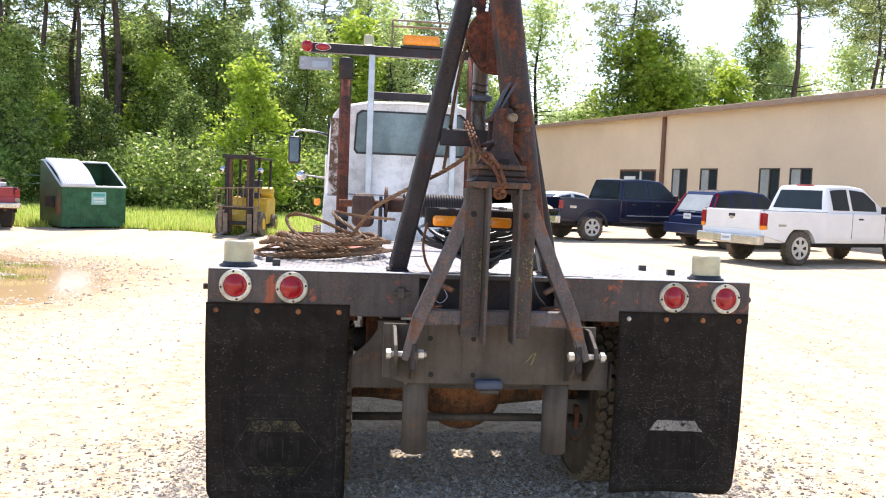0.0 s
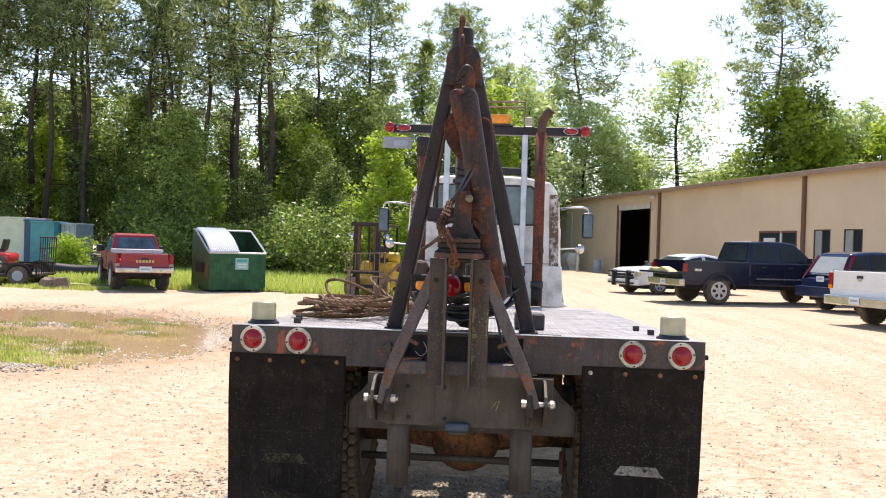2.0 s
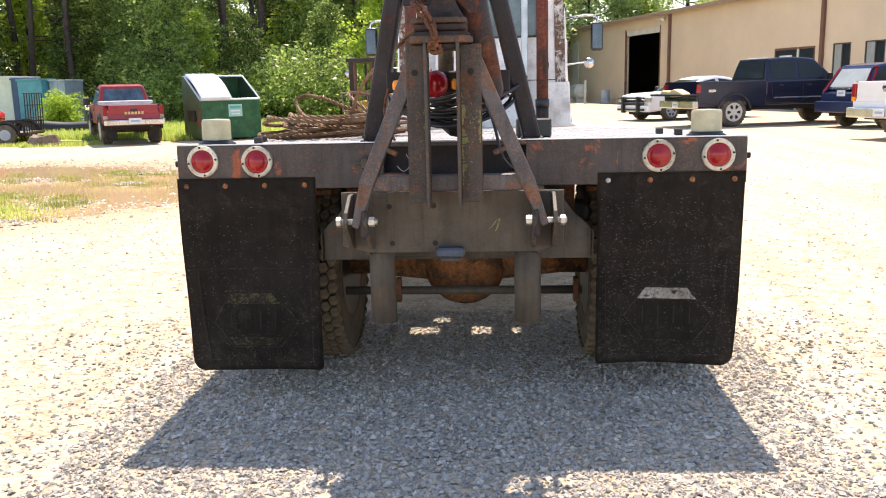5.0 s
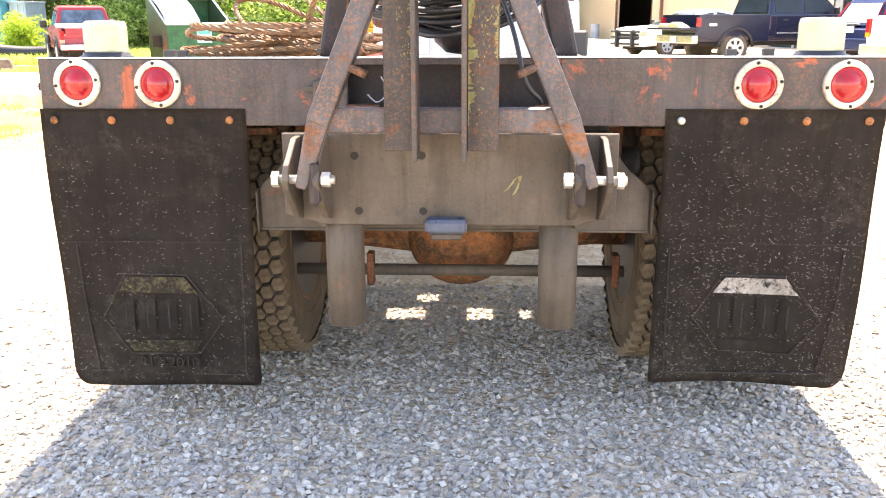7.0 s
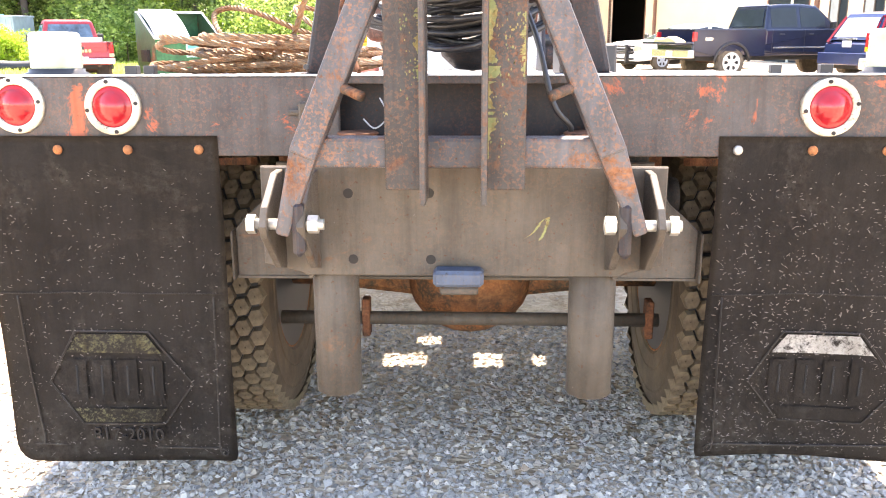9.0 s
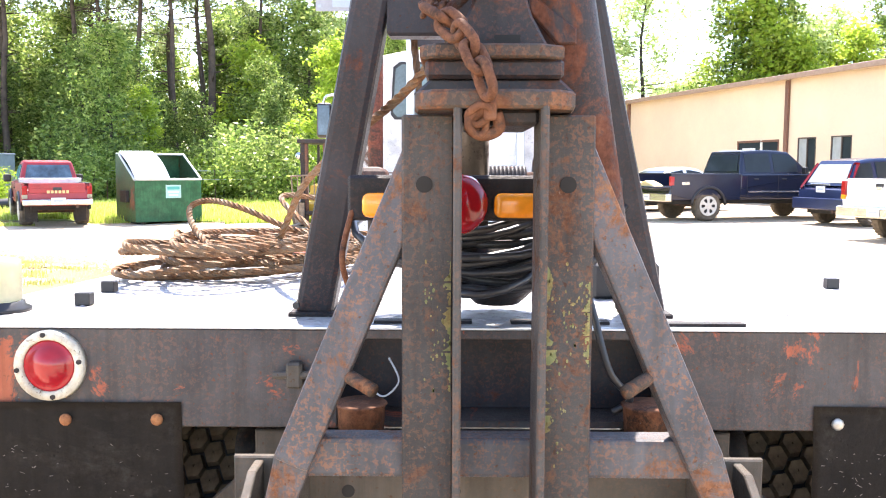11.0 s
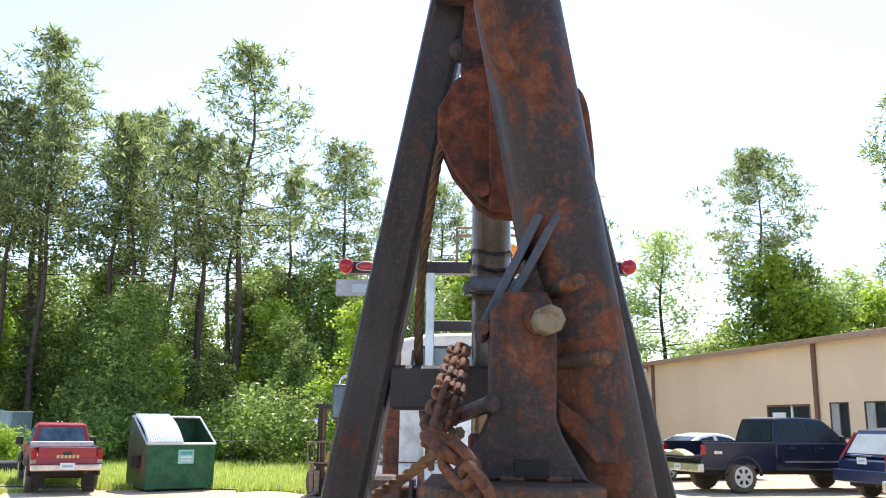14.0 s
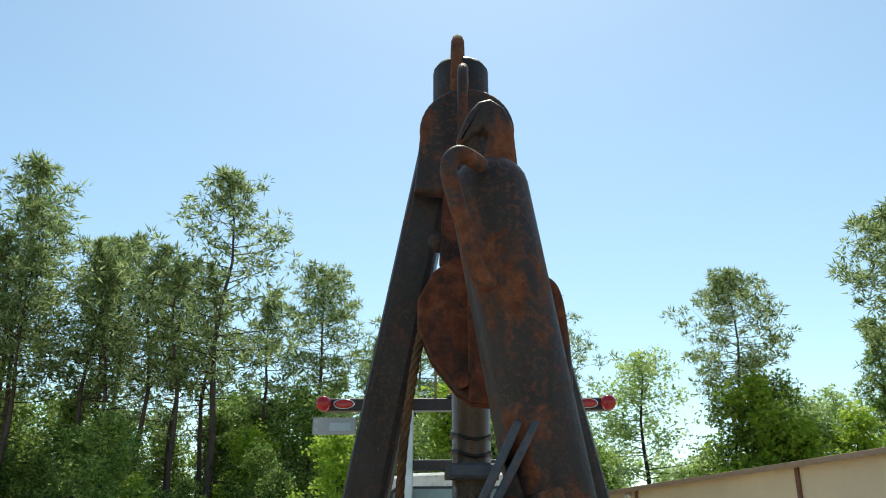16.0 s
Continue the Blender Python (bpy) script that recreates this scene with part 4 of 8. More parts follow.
# ---- the boom stand behind the tail ----
for x0, x1, xf in ((-0.166, -0.088, -0.083), (0.042, 0.122, 0.037)):
    web = bm_box(x0, x1, -0.335, -0.322, 0.945, 1.548, 0.003)
    post = part("upright", web, "green_steel", truck, "scuffed steel channel upright with green and yellow paint remnants")
    part("flange", bm_box(xf - 0.006, xf + 0.006, -0.43, -0.322, 0.93, 1.56, 0.003), "green_steel", post)
    part("rear_flange", bm_box(x0 if xf > x0 + 0.02 else x1 - 0.01, x0 + 0.01 if xf > x0 + 0.02 else x1, -0.322, -0.25, 0.945, 1.548, 0.002), "green_steel", post)
    hx = (x0 + x1) / 2 - (0.005 if x0 < 0 else 0.0)
    part("pin_hole", bm_rod((hx, -0.337, 1.445), (hx, -0.330, 1.445), 0.0125, 18), "dark", post)
for s, top, mid, foot in ((-1, (-0.118, 1.535), (-0.336, 1.015), (-0.389, 0.845)), (1, (0.078, 1.535), (0.298, 1.02), (0.366, 0.85))):
    arm = part("brace", bm_bar((top[0], -0.292, top[1]), (mid[0], -0.325, mid[1]), 0.058, 0.055, 0.007), "brace_paint", truck, "worn square-tube brace")
    part("brace_foot", bm_bar((mid[0] - s * 0.004, -0.325, mid[1] + 0.012), (foot[0], -0.325, foot[1]), 0.060, 0.040, 0.007, w2=0.030, d2=0.022), "brace_paint", arm)
    part("rod_stop", bm_rod((mid[0] + s * -0.045 + 0.0, -0.30, 1.168), (mid[0] - s * 0.130, -0.365, 1.138), 0.0108, 12), "rust_plate", truck, "short welded round bar", True)
part("cross_tube", bm_box(-0.335, 0.300, -0.3215, -0.270, 0.988, 1.051, 0.008, 2), "brace_paint", truck, "worn square cross tube")


def flakes(x, z0, z1, w, side, seed):
    """A ragged upright patch of old paint on the channel's face, hugging one edge."""
    rp = random.Random(seed)
    bm = bmesh.new()
    n = 60
    a = [z0 + (z1 - z0) * k / n for k in range(n + 1)]
    ww = [w * max(0.06, math.sin(math.pi * (k + 1) / (n + 2)) ** 0.5 * (0.45 + 0.35 * math.sin(k * 0.37 + seed) + rp.uniform(-0.3, 0.3))) for k in range(n + 1)]
    for k in range(n):
        if rp.random() < 0.05:
            continue
        bm.faces.new([bm.verts.new(q) for q in ((x, -0.3362, a[k]), (x + side * ww[k], -0.3362, a[k]), (x + side * ww[k + 1], -0.3362, a[k + 1]), (x, -0.3362, a[k + 1]))])
    for k in range(40):                                # loose flecks beside it
        q, z, r = x + side * rp.uniform(0, 0.04), rp.uniform(z0, z1), rp.uniform(0.0008, 0.0025)
        bm.faces.new([bm.verts.new((q + r * math.cos(t) * rp.uniform(0.5, 1.2), -0.3362, z + r * 1.6 * math.sin(t))) for t in (0.3, 1.6, 2.9, 4.1, 5.3)])
    return bm


tagged(part("paint_flake", flakes(0.045, 1.01, 1.37, 0.024, 1, 3), "paint_green", truck, "flaking yellow-green paint on the upright"), kind="stuff")
tagged(part("paint_flake", flakes(0.118, 1.17, 1.30, 0.014, -1, 5), "paint_green", truck, "flaking yellow-green paint on the upright"), kind="stuff")
tagged(part("paint_flake", flakes(-0.092, 1.13, 1.33, 0.014, -1, 8), "paint_green", truck, "flaking yellow-green paint on the upright"), kind="stuff")
# cap plates of the stand
hexa = [(-0.148, -0.30), (-0.142, -0.40), (-0.120, -0.425), (-0.075, -0.435), (0.020, -0.435), (0.058, -0.425), (0.082, -0.395), (0.092, -0.30), (0.085, -0.14), (-0.14, -0.14)]
part("cap_plate", bm_poly(hexa, "z", 1.551, 1.577, 0.004), "rust_plate", truck, "thick octagonal cap plate, rusty underside")
part("cap_core", bm_box(-0.077, 0.031, -0.405, -0.16, 1.529, 1.551, 0.005), "black_steel", truck)
part("swivel_skirt", bm_poly([(-0.147, 1.577), (-0.122, 1.599), (0.066, 1.599), (0.090, 1.577)], "y", -0.352, -0.15, 0.004), "blue_steel", truck, "dark flared swivel skirt")
part("swivel_plate", bm_box(-0.130, 0.070, -0.365, -0.14, 1.598, 1.6255, 0.005), "rust", truck, "rusty square swivel plate")
part("swivel_plate", bm_poly([(-0.138, -0.36), (-0.115, -0.385), (0.035, -0.385), (0.070, -0.36), (0.070, -0.14), (-0.138, -0.14)], "z", 1.625, 1.645, 0.003), "rust_plate", truck)
# yoke of the boom
yoke = [(-0.112, 1.645), (0.062, 1.645), (0.050, 1.664), (0.030, 1.700), (0.023, 1.722), (0.026, 1.85), (0.014, 1.876), (-0.042, 1.876), (-0.058, 1.85), (-0.060, 1.722), (-0.070, 1.700), (-0.094, 1.664)]
yk = part("yoke", bm_poly(yoke, "y", -0.285, -0.262, 0.004), "rust", truck, "rust-brown yoke plate with a slot")
part("yoke_slot", bm_box(-0.028, 0.012, -0.289, -0.28, 1.652, 1.671), "dark", yk)
part("yoke_plate", bm_poly(yoke, "y", -0.165, -0.145, 0.003), "rust", yk)
part("yoke_web", bm_box(-0.085, -0.067, -0.262, -0.165, 1.645, 1.70, 0.003), "rust", yk)
part("pivot_bolt", bm_rod((-0.010, -0.14, 1.842), (0.014, -0.335, 1.836), 0.0185, 8, bevel=0.005), "moss_bolt", yk, "big mossy hexagon pivot bolt")
part("bolt_collar", bm_rod((0.005, -0.262, 1.842), (0.005, -0.30, 1.842), 0.022, 16), "rust", yk)
part("peg", bm_rod((-0.101, -0.18, 1.722), (-0.057, -0.335, 1.7365), 0.010, 12), "rust", yk)
# dark box leg plates beside the yoke
part("link_plate", bm_bar((-0.070, -0.235, 1.828), (0.008, -0.228, 1.985), 0.05, 0.012, 0.003, side=(0, 1, 0)), "strap", truck, "worn blue-grey link strap")
part("link_plate", bm_bar((-0.046, -0.235, 1.842), (0.032, -0.230, 1.985), 0.05, 0.012, 0.003, side=(0, 1, 0)), "strap", truck, "worn blue-grey link strap")
part("gusset", bm_poly([(-0.040, 1.842), (0.030, 1.985), (0.075, 1.975), (0.070, 1.83)], "y", -0.232, -0.220, 0.003), "rust", truck, "rusty gusset between strap and boom")
part("strap_pin", bm_rod((-0.068, -0.275, 1.832), (-0.068, -0.16, 1.832), 0.010, 10), "rust", truck)
part("gusset", bm_poly([(0.030, 1.715), (0.075, 1.665), (0.105, 1.665), (0.105, 1.69), (0.030, 1.745)], "y", -0.235, -0.222, 0.003), "rust", truck)
for x in (-0.045, 0.012):                               # weld beads round the swivel
    part("weld_bead", bm_sweep([(x + 0.004 * k, -0.284 - 0.002 * (k % 2), 1.648) for k in range(8)], 0.004, 6), "rust_dark", yk, smooth=True)

# ---- folded boom ----
def boom_tube(p, q, w, d, w2, d2):
    bm = bm_bar(p, q, w, d, 0.052, w2=w2, d2=d2, seg=6)
    return bm


boom = part("boom", boom_tube((0.157, -0.115, 1.325), (-0.032, -0.205, 2.385), 0.118, 0.165, 0.118, 0.165), "rust", truck, "folded rust-brown box boom", True)
part("side_pin", bm_rod((0.022, -0.235, 1.882), (0.050, -0.315, 1.886), 0.0092, 14), "rust_plate", boom, smooth=True)
part("side_pin", bm_rod((0.03, -0.215, 1.793), (0.082, -0.310, 1.794), 0.0098, 14), "rust_plate", boom, smooth=True)
rod = smooth_path([(-0.038, -0.295, 2.345), (-0.064, -0.335, 2.343), (-0.080, -0.338, 2.335), (-0.084, -0.338, 2.315), (-0.074, -0.335, 2.272), (-0.061, -0.332, 2.232), (-0.049, -0.325, 2.180), (-0.030, -0.30, 2.162)], 6)
part("grab_rod", bm_sweep(rod, 0.0125, 10), "rust", boom, "bent rusty grab rod", True)
claw = [(0.018, 2.36), (0.018, 2.43), (0.014, 2.46), (0.004, 2.483), (-0.018, 2.499), (-0.038, 2.494), (-0.056, 2.472), (-0.066, 2.445), (-0.073, 2.426), (-0.069, 2.416), (-0.056, 2.422), (-0.043, 2.436), (-0.030, 2.447), (-0.024, 2.439), (-0.028, 2.41), (-0.028, 2.36)]
bm = bm_poly(claw, "y", -0.222, -0.180, 0.010, 3)
part("hook", bm, "rust", boom, "rusty forged hook", True)

# ---- A-frame mast ----
for s, bx, tx in ((-1, -0.395, -0.101), (1, 0.335, -0.008)):
    leg = part("mast_leg", bm_bar((bx, 0.27, 1.15), (tx, 0.108, 2.585), 0.082, 0.11, 0.014, w2=0.074), "blue_steel", truck, "dark blue-grey box-section mast leg with rust spots")
    part("foot_plate", bm_box(bx - 0.050, bx + 0.050, 0.20, 0.34, 1.146, 1.158, 0.003), "black_steel", leg)
    part("foot_bolt", bm_rod((bx - 0.03, 0.195, 1.175), (bx - 0.03, 0.185, 1.175), 0.008, 6), "black", leg)
part("mast_cross", bm_box(-0.225, 0.14, 0.14, 0.20, 1.735, 1.812, 0.006), "blue_steel", truck, "dark cross bar with scraped red patch")
part("mast_head", bm_lathe([(0.052, 0.0), (0.056, 0.01), (0.056, 0.13), (0.050, 0.14)], (-0.062, 0.10, 2.61), (0, 0, 1), 20), "black_steel", truck, "rough welded mast head", True)
part("head_plate", bm_poly(arc_pts(-0.052, 2.566, 0.089, -8, 188, 22) + [(-0.150, 2.44), (0.045, 2.44)], "y", 0.010, 0.048, 0.008, 3), "rust", truck, "rusty rounded head plate")
part("top_shackle", bm_sweep(smooth_path([(-0.068, 0.07, 2.585), (-0.070, 0.045, 2.70), (-0.068, 0.075, 2.80), (-0.066, 0.115, 2.80), (-0.066, 0.12, 2.74)], 6), 0.013, 8), "rust_heavy", truck, "rusty rod shackle over the mast head", True)
part("top_keeper", bm_sweep(smooth_path([(-0.060, -0.015, 2.52), (-0.060, -0.03, 2.64), (-0.058, 0.0, 2.69), (-0.056, 0.04, 2.66)], 6), 0.010, 8), "rust", truck, smooth=True)
# snatch block
sheave = [(-0.075, 2.315), (-0.115, 2.285), (-0.142, 2.235), (-0.142, 2.185), (-0.118, 2.13), (-0.075, 2.075), (-0.05, 2.058), (0.03, 2.05), (0.03, 2.30), (-0.02, 2.325)]
blk = part("snatch_block", bm_poly(sheave, "y", 0.010, 0.026, 0.004), "block_rust", truck, "dark rusty snatch block")
part("block_cheek", bm_poly(sheave, "y", 0.065, 0.08, 0.004), "block_rust", blk)
part("block_wheel", bm_rod((-0.06, 0.028, 2.20), (-0.06, 0.063, 2.20), 0.075, 24), "black_steel", blk)
part("block_bolt", bm_rod((-0.066, 0.012, 2.09), (-0.066, -0.006, 2.09), 0.014, 8), "block_rust", blk)
part("block_strap", bm_box(-0.055, -0.02, -0.004, 0.010, 2.055, 2.35, 0.003), "block_rust", blk)
part("block_eye", bm_lathe([(0.0, 0), (0.020, 0.0), (0.022, 0.012), (0.014, 0.025), (0.0, 0.026)], (-0.104, 0.055, 2.355), (0, -1, 0), 14), "rust", blk, smooth=True)
part("block_link", bm_bar((-0.085, 0.035, 2.30), (-0.075, 0.035, 2.48), 0.04, 0.02, 0.006), "block_rust", blk)
# lift cylinder
cyl = part("lift_cylinder", bm_rod((-0.048, 0.26, 1.30), (-0.048, 0.19, 2.13), 0.036, 24), "ram", truck, "stained bare-steel hydraulic lift cylinder", True)
part("cylinder_clamp", bm_rod((-0.048, 0.205, 1.945), (-0.048, 0.203, 1.97), 0.050, 20), "blue_steel", cyl)
part("cylinder_clamp", bm_box(-0.088, 0.0, 0.14, 0.22, 1.945, 1.97, 0.004), "strap", cyl)
for z in (1.99, 2.02):
    part("ram_tie", bm_sweep([(-0.048 + 0.0365 * math.cos(2 * math.pi * k / 14), 0.201 + 0.0365 * math.sin(2 * math.pi * k / 14), z + 0.006 * math.sin(k)) for k in range(14)], 0.004, 5, closed=True), "black", cyl)
part("side_hose", bm_sweep(smooth_path([(0.030, 0.0, 2.27), (0.088, -0.02, 2.25), (0.108, 0.0, 2.17), (0.112, 0.02, 2.06), (0.100, 0.05, 1.95)], 8), 0.008, 8), "rust", truck, "stiff brown hose", True)
# wire rope from the block to the winch
def rope_path(pts, n=14):
    return smooth_path(pts, n)


part("hoist_rope", bm_sweep(rope_path([(-0.125, 0.045, 2.235), (-0.150, 0.07, 2.12), (-0.172, 0.12, 1.96), (-0.178, 0.2, 1.80), (-0.17, 0.5, 1.62)], 30), 0.0074, 12, twist=0.26, lobes=0.13), "rope_dark", truck, "frayed wire rope")
part("winch_rope", bm_sweep(rope_path([(-0.10, 0.02, 1.70), (-0.20, 0.20, 1.62), (-0.33, 0.42, 1.54), (-0.50, 0.72, 1.42), (-0.62, 0.95, 1.25), (-0.72, 1.1, 1.19)], 30), 0.009, 12, twist=0.26, lobes=0.13), "rope", truck, "rusty wire rope")

# ---- lamp bar on the stand ----
bar = part("lamp_bar", bm_box(-0.292, 0.235, 0.02, 0.085, 1.368, 1.455, 0.006), "black_steel", truck, "black steel lamp bar")
for x0, x1 in ((-0.262, -0.150), (-0.012, 0.090)):
    part("marker_lamp", bm_box(x0, x1, -0.012, 0.02, 1.375, 1.422, 0.014, 3), "amber", bar, "amber marker lamp", True)
part("stop_lamp", bm_lathe([(0.056, 0.0), (0.057, 0.03), (0.050, 0.045), (0.03, 0.056), (0.0, 0.060)], (-0.085, 0.015, 1.402), (0.25, -1, 0), 28), "red_lens", bar, "round red stop lamp", True)

# ---- cab, stacks and light rack ----
CY = 5.12                                           # back wall of the cab


def cab_shell():
    """Box of the cab with a domed roof, rounded uprights, drawn along y."""
    prof = []
    w, z0, z1 = 0.86, 1.22, 2.60
    prof += [(-w - 0.03, z0), (-w - 0.01, z0 + 0.45), (-w + 0.02, z1 - 0.30), (-w + 0.05, z1 - 0.16), (-w + 0.13, z1 - 0.06), (-0.45, z1 - 0.005), (0, z1 + 0.01)]
    pts = prof + [(-x, z) for x, z in prof[-2::-1]]
    return bm_poly(pts, "y", CY, CY + 1.75, 0.05, 3)


cab = deck_part("cab", cab_shell(), "white_cab", label="boxy white cab with paint peeling to brown rust", smooth=False)
win = [(-0.57, 2.10), (-0.55, 2.44), (-0.50, 2.475), (0.50, 2.475), (0.55, 2.44), (0.57, 2.10), (0.54, 2.065), (-0.54, 2.065)]
gasket = bm_poly([(x * 1.035, 2.27 + (z - 2.27) * 1.10) for x, z in win], "y", CY - 0.014, CY + 0.01, 0.004)
gk = deck_part("rear_window", gasket, "black", cab, "rear cab window with black rubber seal")
deck_part("window_pane", bm_poly(win, "y", CY - 0.017, CY - 0.012), "cab_glass", cab)
for z in (1.62,):
    deck_part("panel_seam", bm_box(-0.80, 0.80, CY - 0.006, CY, z, z + 0.008), "rust_heavy", cab)
deck_part("lower_skirt", bm_poly([(-0.90, 1.20), (-0.88, 1.60), (0.88, 1.60), (0.90, 1.20), (0.97, 1.15), (-0.97, 1.15)], "y", CY - 0.03, CY + 0.5, 0.01), "white_cab", cab, "white lower cab panel")
for s in (-1, 1):
    deck_part("corner_strip", bm_bar((s * 0.80, CY - 0.006, 1.25), (s * 0.775, CY - 0.006, 2.40), 0.10, 0.012, 0.003), "peel", cab, "corner seam with flaking paint")
    deck_part("door_side", bm_box(s * 0.875 - 0.012, s * 0.875 + 0.012, CY + 0.35, CY + 1.5, 1.45, 2.05, 0.01), "white_cab", cab)
    deck_part("side_window", bm_box(s * 0.86 - 0.012, s * 0.86 + 0.012, CY + 0.45, CY + 1.4, 2.06, 2.42, 0.02), "glass", cab)
hood = bm_poly([(CY + 1.7, 1.25), (CY + 1.7, 2.0), (CY + 2.6, 1.9), (CY + 2.75, 1.75), (CY + 2.75, 1.2)], "x", -0.7, 0.7, 0.06, 3)
deck_part("hood", hood, "white_cab", cab)
deck_part("hand_loop", bm_sweep(smooth_path([(0.60, CY - 0.03, 1.72), (0.66, CY - 0.06, 1.73), (0.66, CY - 0.06, 1.80), (0.60, CY - 0.03, 1.81)], 5), 0.007, 6), "black", cab)

rack = deck_part("light_rack", bm_box(-1.10, 1.10, 5.0, 5.09, 3.045, 3.14, 0.008), "blue_steel", label="dark steel light bar over the cab")
for s in (-1, 1):
    deck_part("rack_post", bm_box(s * 0.43 - 0.032, s * 0.43 + 0.032, 5.0, 5.06, 1.15, 3.05, 0.006), "aluminium", rack, "bright aluminium post")
    deck_part("end_lamp", bm_lathe([(0.0, -0.055), (0.035, -0.05), (0.055, -0.03), (0.060, 0.0), (0.055, 0.03), (0.035, 0.05), (0.0, 0.055)], (s * 1.085, 4.985, 3.095), (0, -1, 0), 18), "red_lens", rack, "round red end lamp", True)
    deck_part("marker", moved(bm_lathe([(0.075, 0.0), (0.075, 0.008), (0.055, 0.014), (0.0, 0.015)], (0, 0, 0), (0, 0, 1), 18), Matrix.Translation((s * 0.93, 5.0, 3.095)) @ pose(0, 0, 0, 90) @ Matrix.Diagonal((1, 0.42, 1, 1))), "red_dark", rack, "oval marker lamp with chrome rim", True)
    deck_part("marker_rim", moved(bm_lathe([(0.085, 0.0), (0.085, 0.006), (0.076, 0.008), (0.074, 0.0)], (0, 0, 0), (0, 0, 1), 18), Matrix.Translation((s * 0.93, 5.0, 3.095)) @ pose(0, 0, 0, 90) @ Matrix.Diagonal((1, 0.45, 1, 1))), "chrome", rack, smooth=True)
    deck_part("work_lamp", bm_box(s * 0.47 - 0.05, s * 0.47 + 0.05, 5.0, 5.09, 3.14, 3.25, 0.02, 2), "clear", rack, "pale plastic work lamp")
deck_part("beacon", bm_box(-0.12, 0.26, 4.98, 5.12, 3.14, 3.275, 0.04, 3), "amber", rack, "long amber roof beacon", True)
deck_part("beacon_base", bm_box(-0.14, 0.29, 4.97, 5.13, 3.135, 3.16, 0.005), "black", rack)
guard = bmesh.new()
for p, q in (((-0.23, 5.05, 3.14), (-0.23, 5.05, 3.42)), ((0.42, 5.05, 3.14), (0.42, 5.05, 3.42)), ((-0.23, 5.05, 3.42), (0.42, 5.05, 3.42)), ((-0.23, 5.05, 3.36), (0.42, 5.05, 3.36))):
    bm_rod(p, q, 0.011, 6, bm=guard)
deck_part("beacon_guard", guard, "stump", rack, "thin steel guard rail")
deck_part("cross_rail", bm_box(-0.40, 0.40, 5.02, 5.06, 2.60, 2.68, 0.006), "blue_steel", rack)
plate_ob = deck_part("plate_holder", bm_box(-1.16, -0.83, 4.985, 4.99, 2.86, 2.99, 0.004), "plate_grey", rack, "pale licence plate in a holder")
for z, h, x0, x1 in ((2.95, 0.02, -1.145, -1.12), (2.89, 0.02, -1.145, -1.12), (2.89, 0.06, -1.03, -0.87)):
    deck_part("plate_mark", bm_box(x0, x1, 4.981, 4.985, z, z + h), "greybox", plate_ob)

for s, x, top in ((-1, -0.69, 2.92), (1, 0.60, 3.05)):
    st = deck_part("exhaust_pipe", bm_rod((x, 4.9, 1.30), (x, 4.9, top), 0.058, 18), "stack_rust", label="tall rusty exhaust stack", smooth=True)
    deck_part("stack_base", bm_rod((x, 4.9, 1.157), (x, 4.9, 1.36), 0.062, 18), "black_steel", st, smooth=True)
    deck_part("stack_clamp", bm_rod((x, 4.9, 1.35), (x, 4.9, 1.43), 0.070, 18), "black", st, smooth=True)
    if s < 0:
        deck_part("rain_cap", bm_rod((x, 4.9, 2.76), (x, 4.9, 2.98), 0.074, 18, bevel=0.02), "black_steel", st, "dull black stack top", True)
    else:
        deck_part("stack_tip", bm_sweep(smooth_path([(x, 4.9, 3.0), (x + 0.005, 4.9, 3.12), (x + 0.03, 4.88, 3.22), (x + 0.10, 4.85, 3.30)], 6), 0.050, 14), "rust_dark", st, "curved stack tip", True)
for s in (-1, 1):
    arm = bm_sweep(smooth_path([(s * 0.86, 6.1, 2.30), (s * 1.00, 6.0, 2.33), (s * 1.22, 5.95, 2.33), (s * 1.25, 5.95, 2.22)], 6), 0.012, 6)
    mi = deck_part("mirror_arm", arm, "chrome", cab, smooth=True)
    deck_part("mirror", bm_box(s * 1.245 - 0.068, s * 1.245 + 0.068, 5.93, 6.0, 1.96, 2.27, 0.03, 3), "black", cab, "tall door mirror", True)
    deck_part("mirror_glass", bm_box(s * 1.245 - 0.050, s * 1.245 + 0.050, 5.924, 5.93, 1.985, 2.245), "blue_glass", cab)
    deck_part("spot_mirror", bm_lathe([(0.0, 0.015), (0.04, 0.009), (0.058, -0.008), (0.054, -0.02), (0.0, -0.03)], (s * 1.16, 5.95, 1.83), (0, -1, 0), 18), "chrome", cab, "round chrome spot mirror", True)
    deck_part("mirror_arm", bm_rod((s * 0.88, 6.1, 1.82), (s * 1.16, 5.97, 1.84), 0.011, 6), "chrome", cab)
deck_part("side_marker", bm_box(-1.0, -0.93, 5.6, 5.7, 1.50, 1.58, 0.015), "amber", cab)

# ---- winch and gear on the deck ----
drum = deck_part("winch_drum", bm_rod((-0.34, 2.85, 1.50), (0.34, 2.85, 1.50), 0.058, 24), "rust_dark", label="dark cable winch drum", smooth=True)
for i in range(24):
    x = -0.20 + i * 0.0205
    bm_sweep([(x + 0.0012 * j, 2.85 + 0.082 * math.cos(2 * math.pi * j / 16), 1.50 + 0.082 * math.sin(2 * math.pi * j / 16)) for j in range(17)], 0.0115, 6, bm=(wrap := bmesh.new()))
    deck_part("cable_turn", wrap, "black_steel", drum, smooth=True)
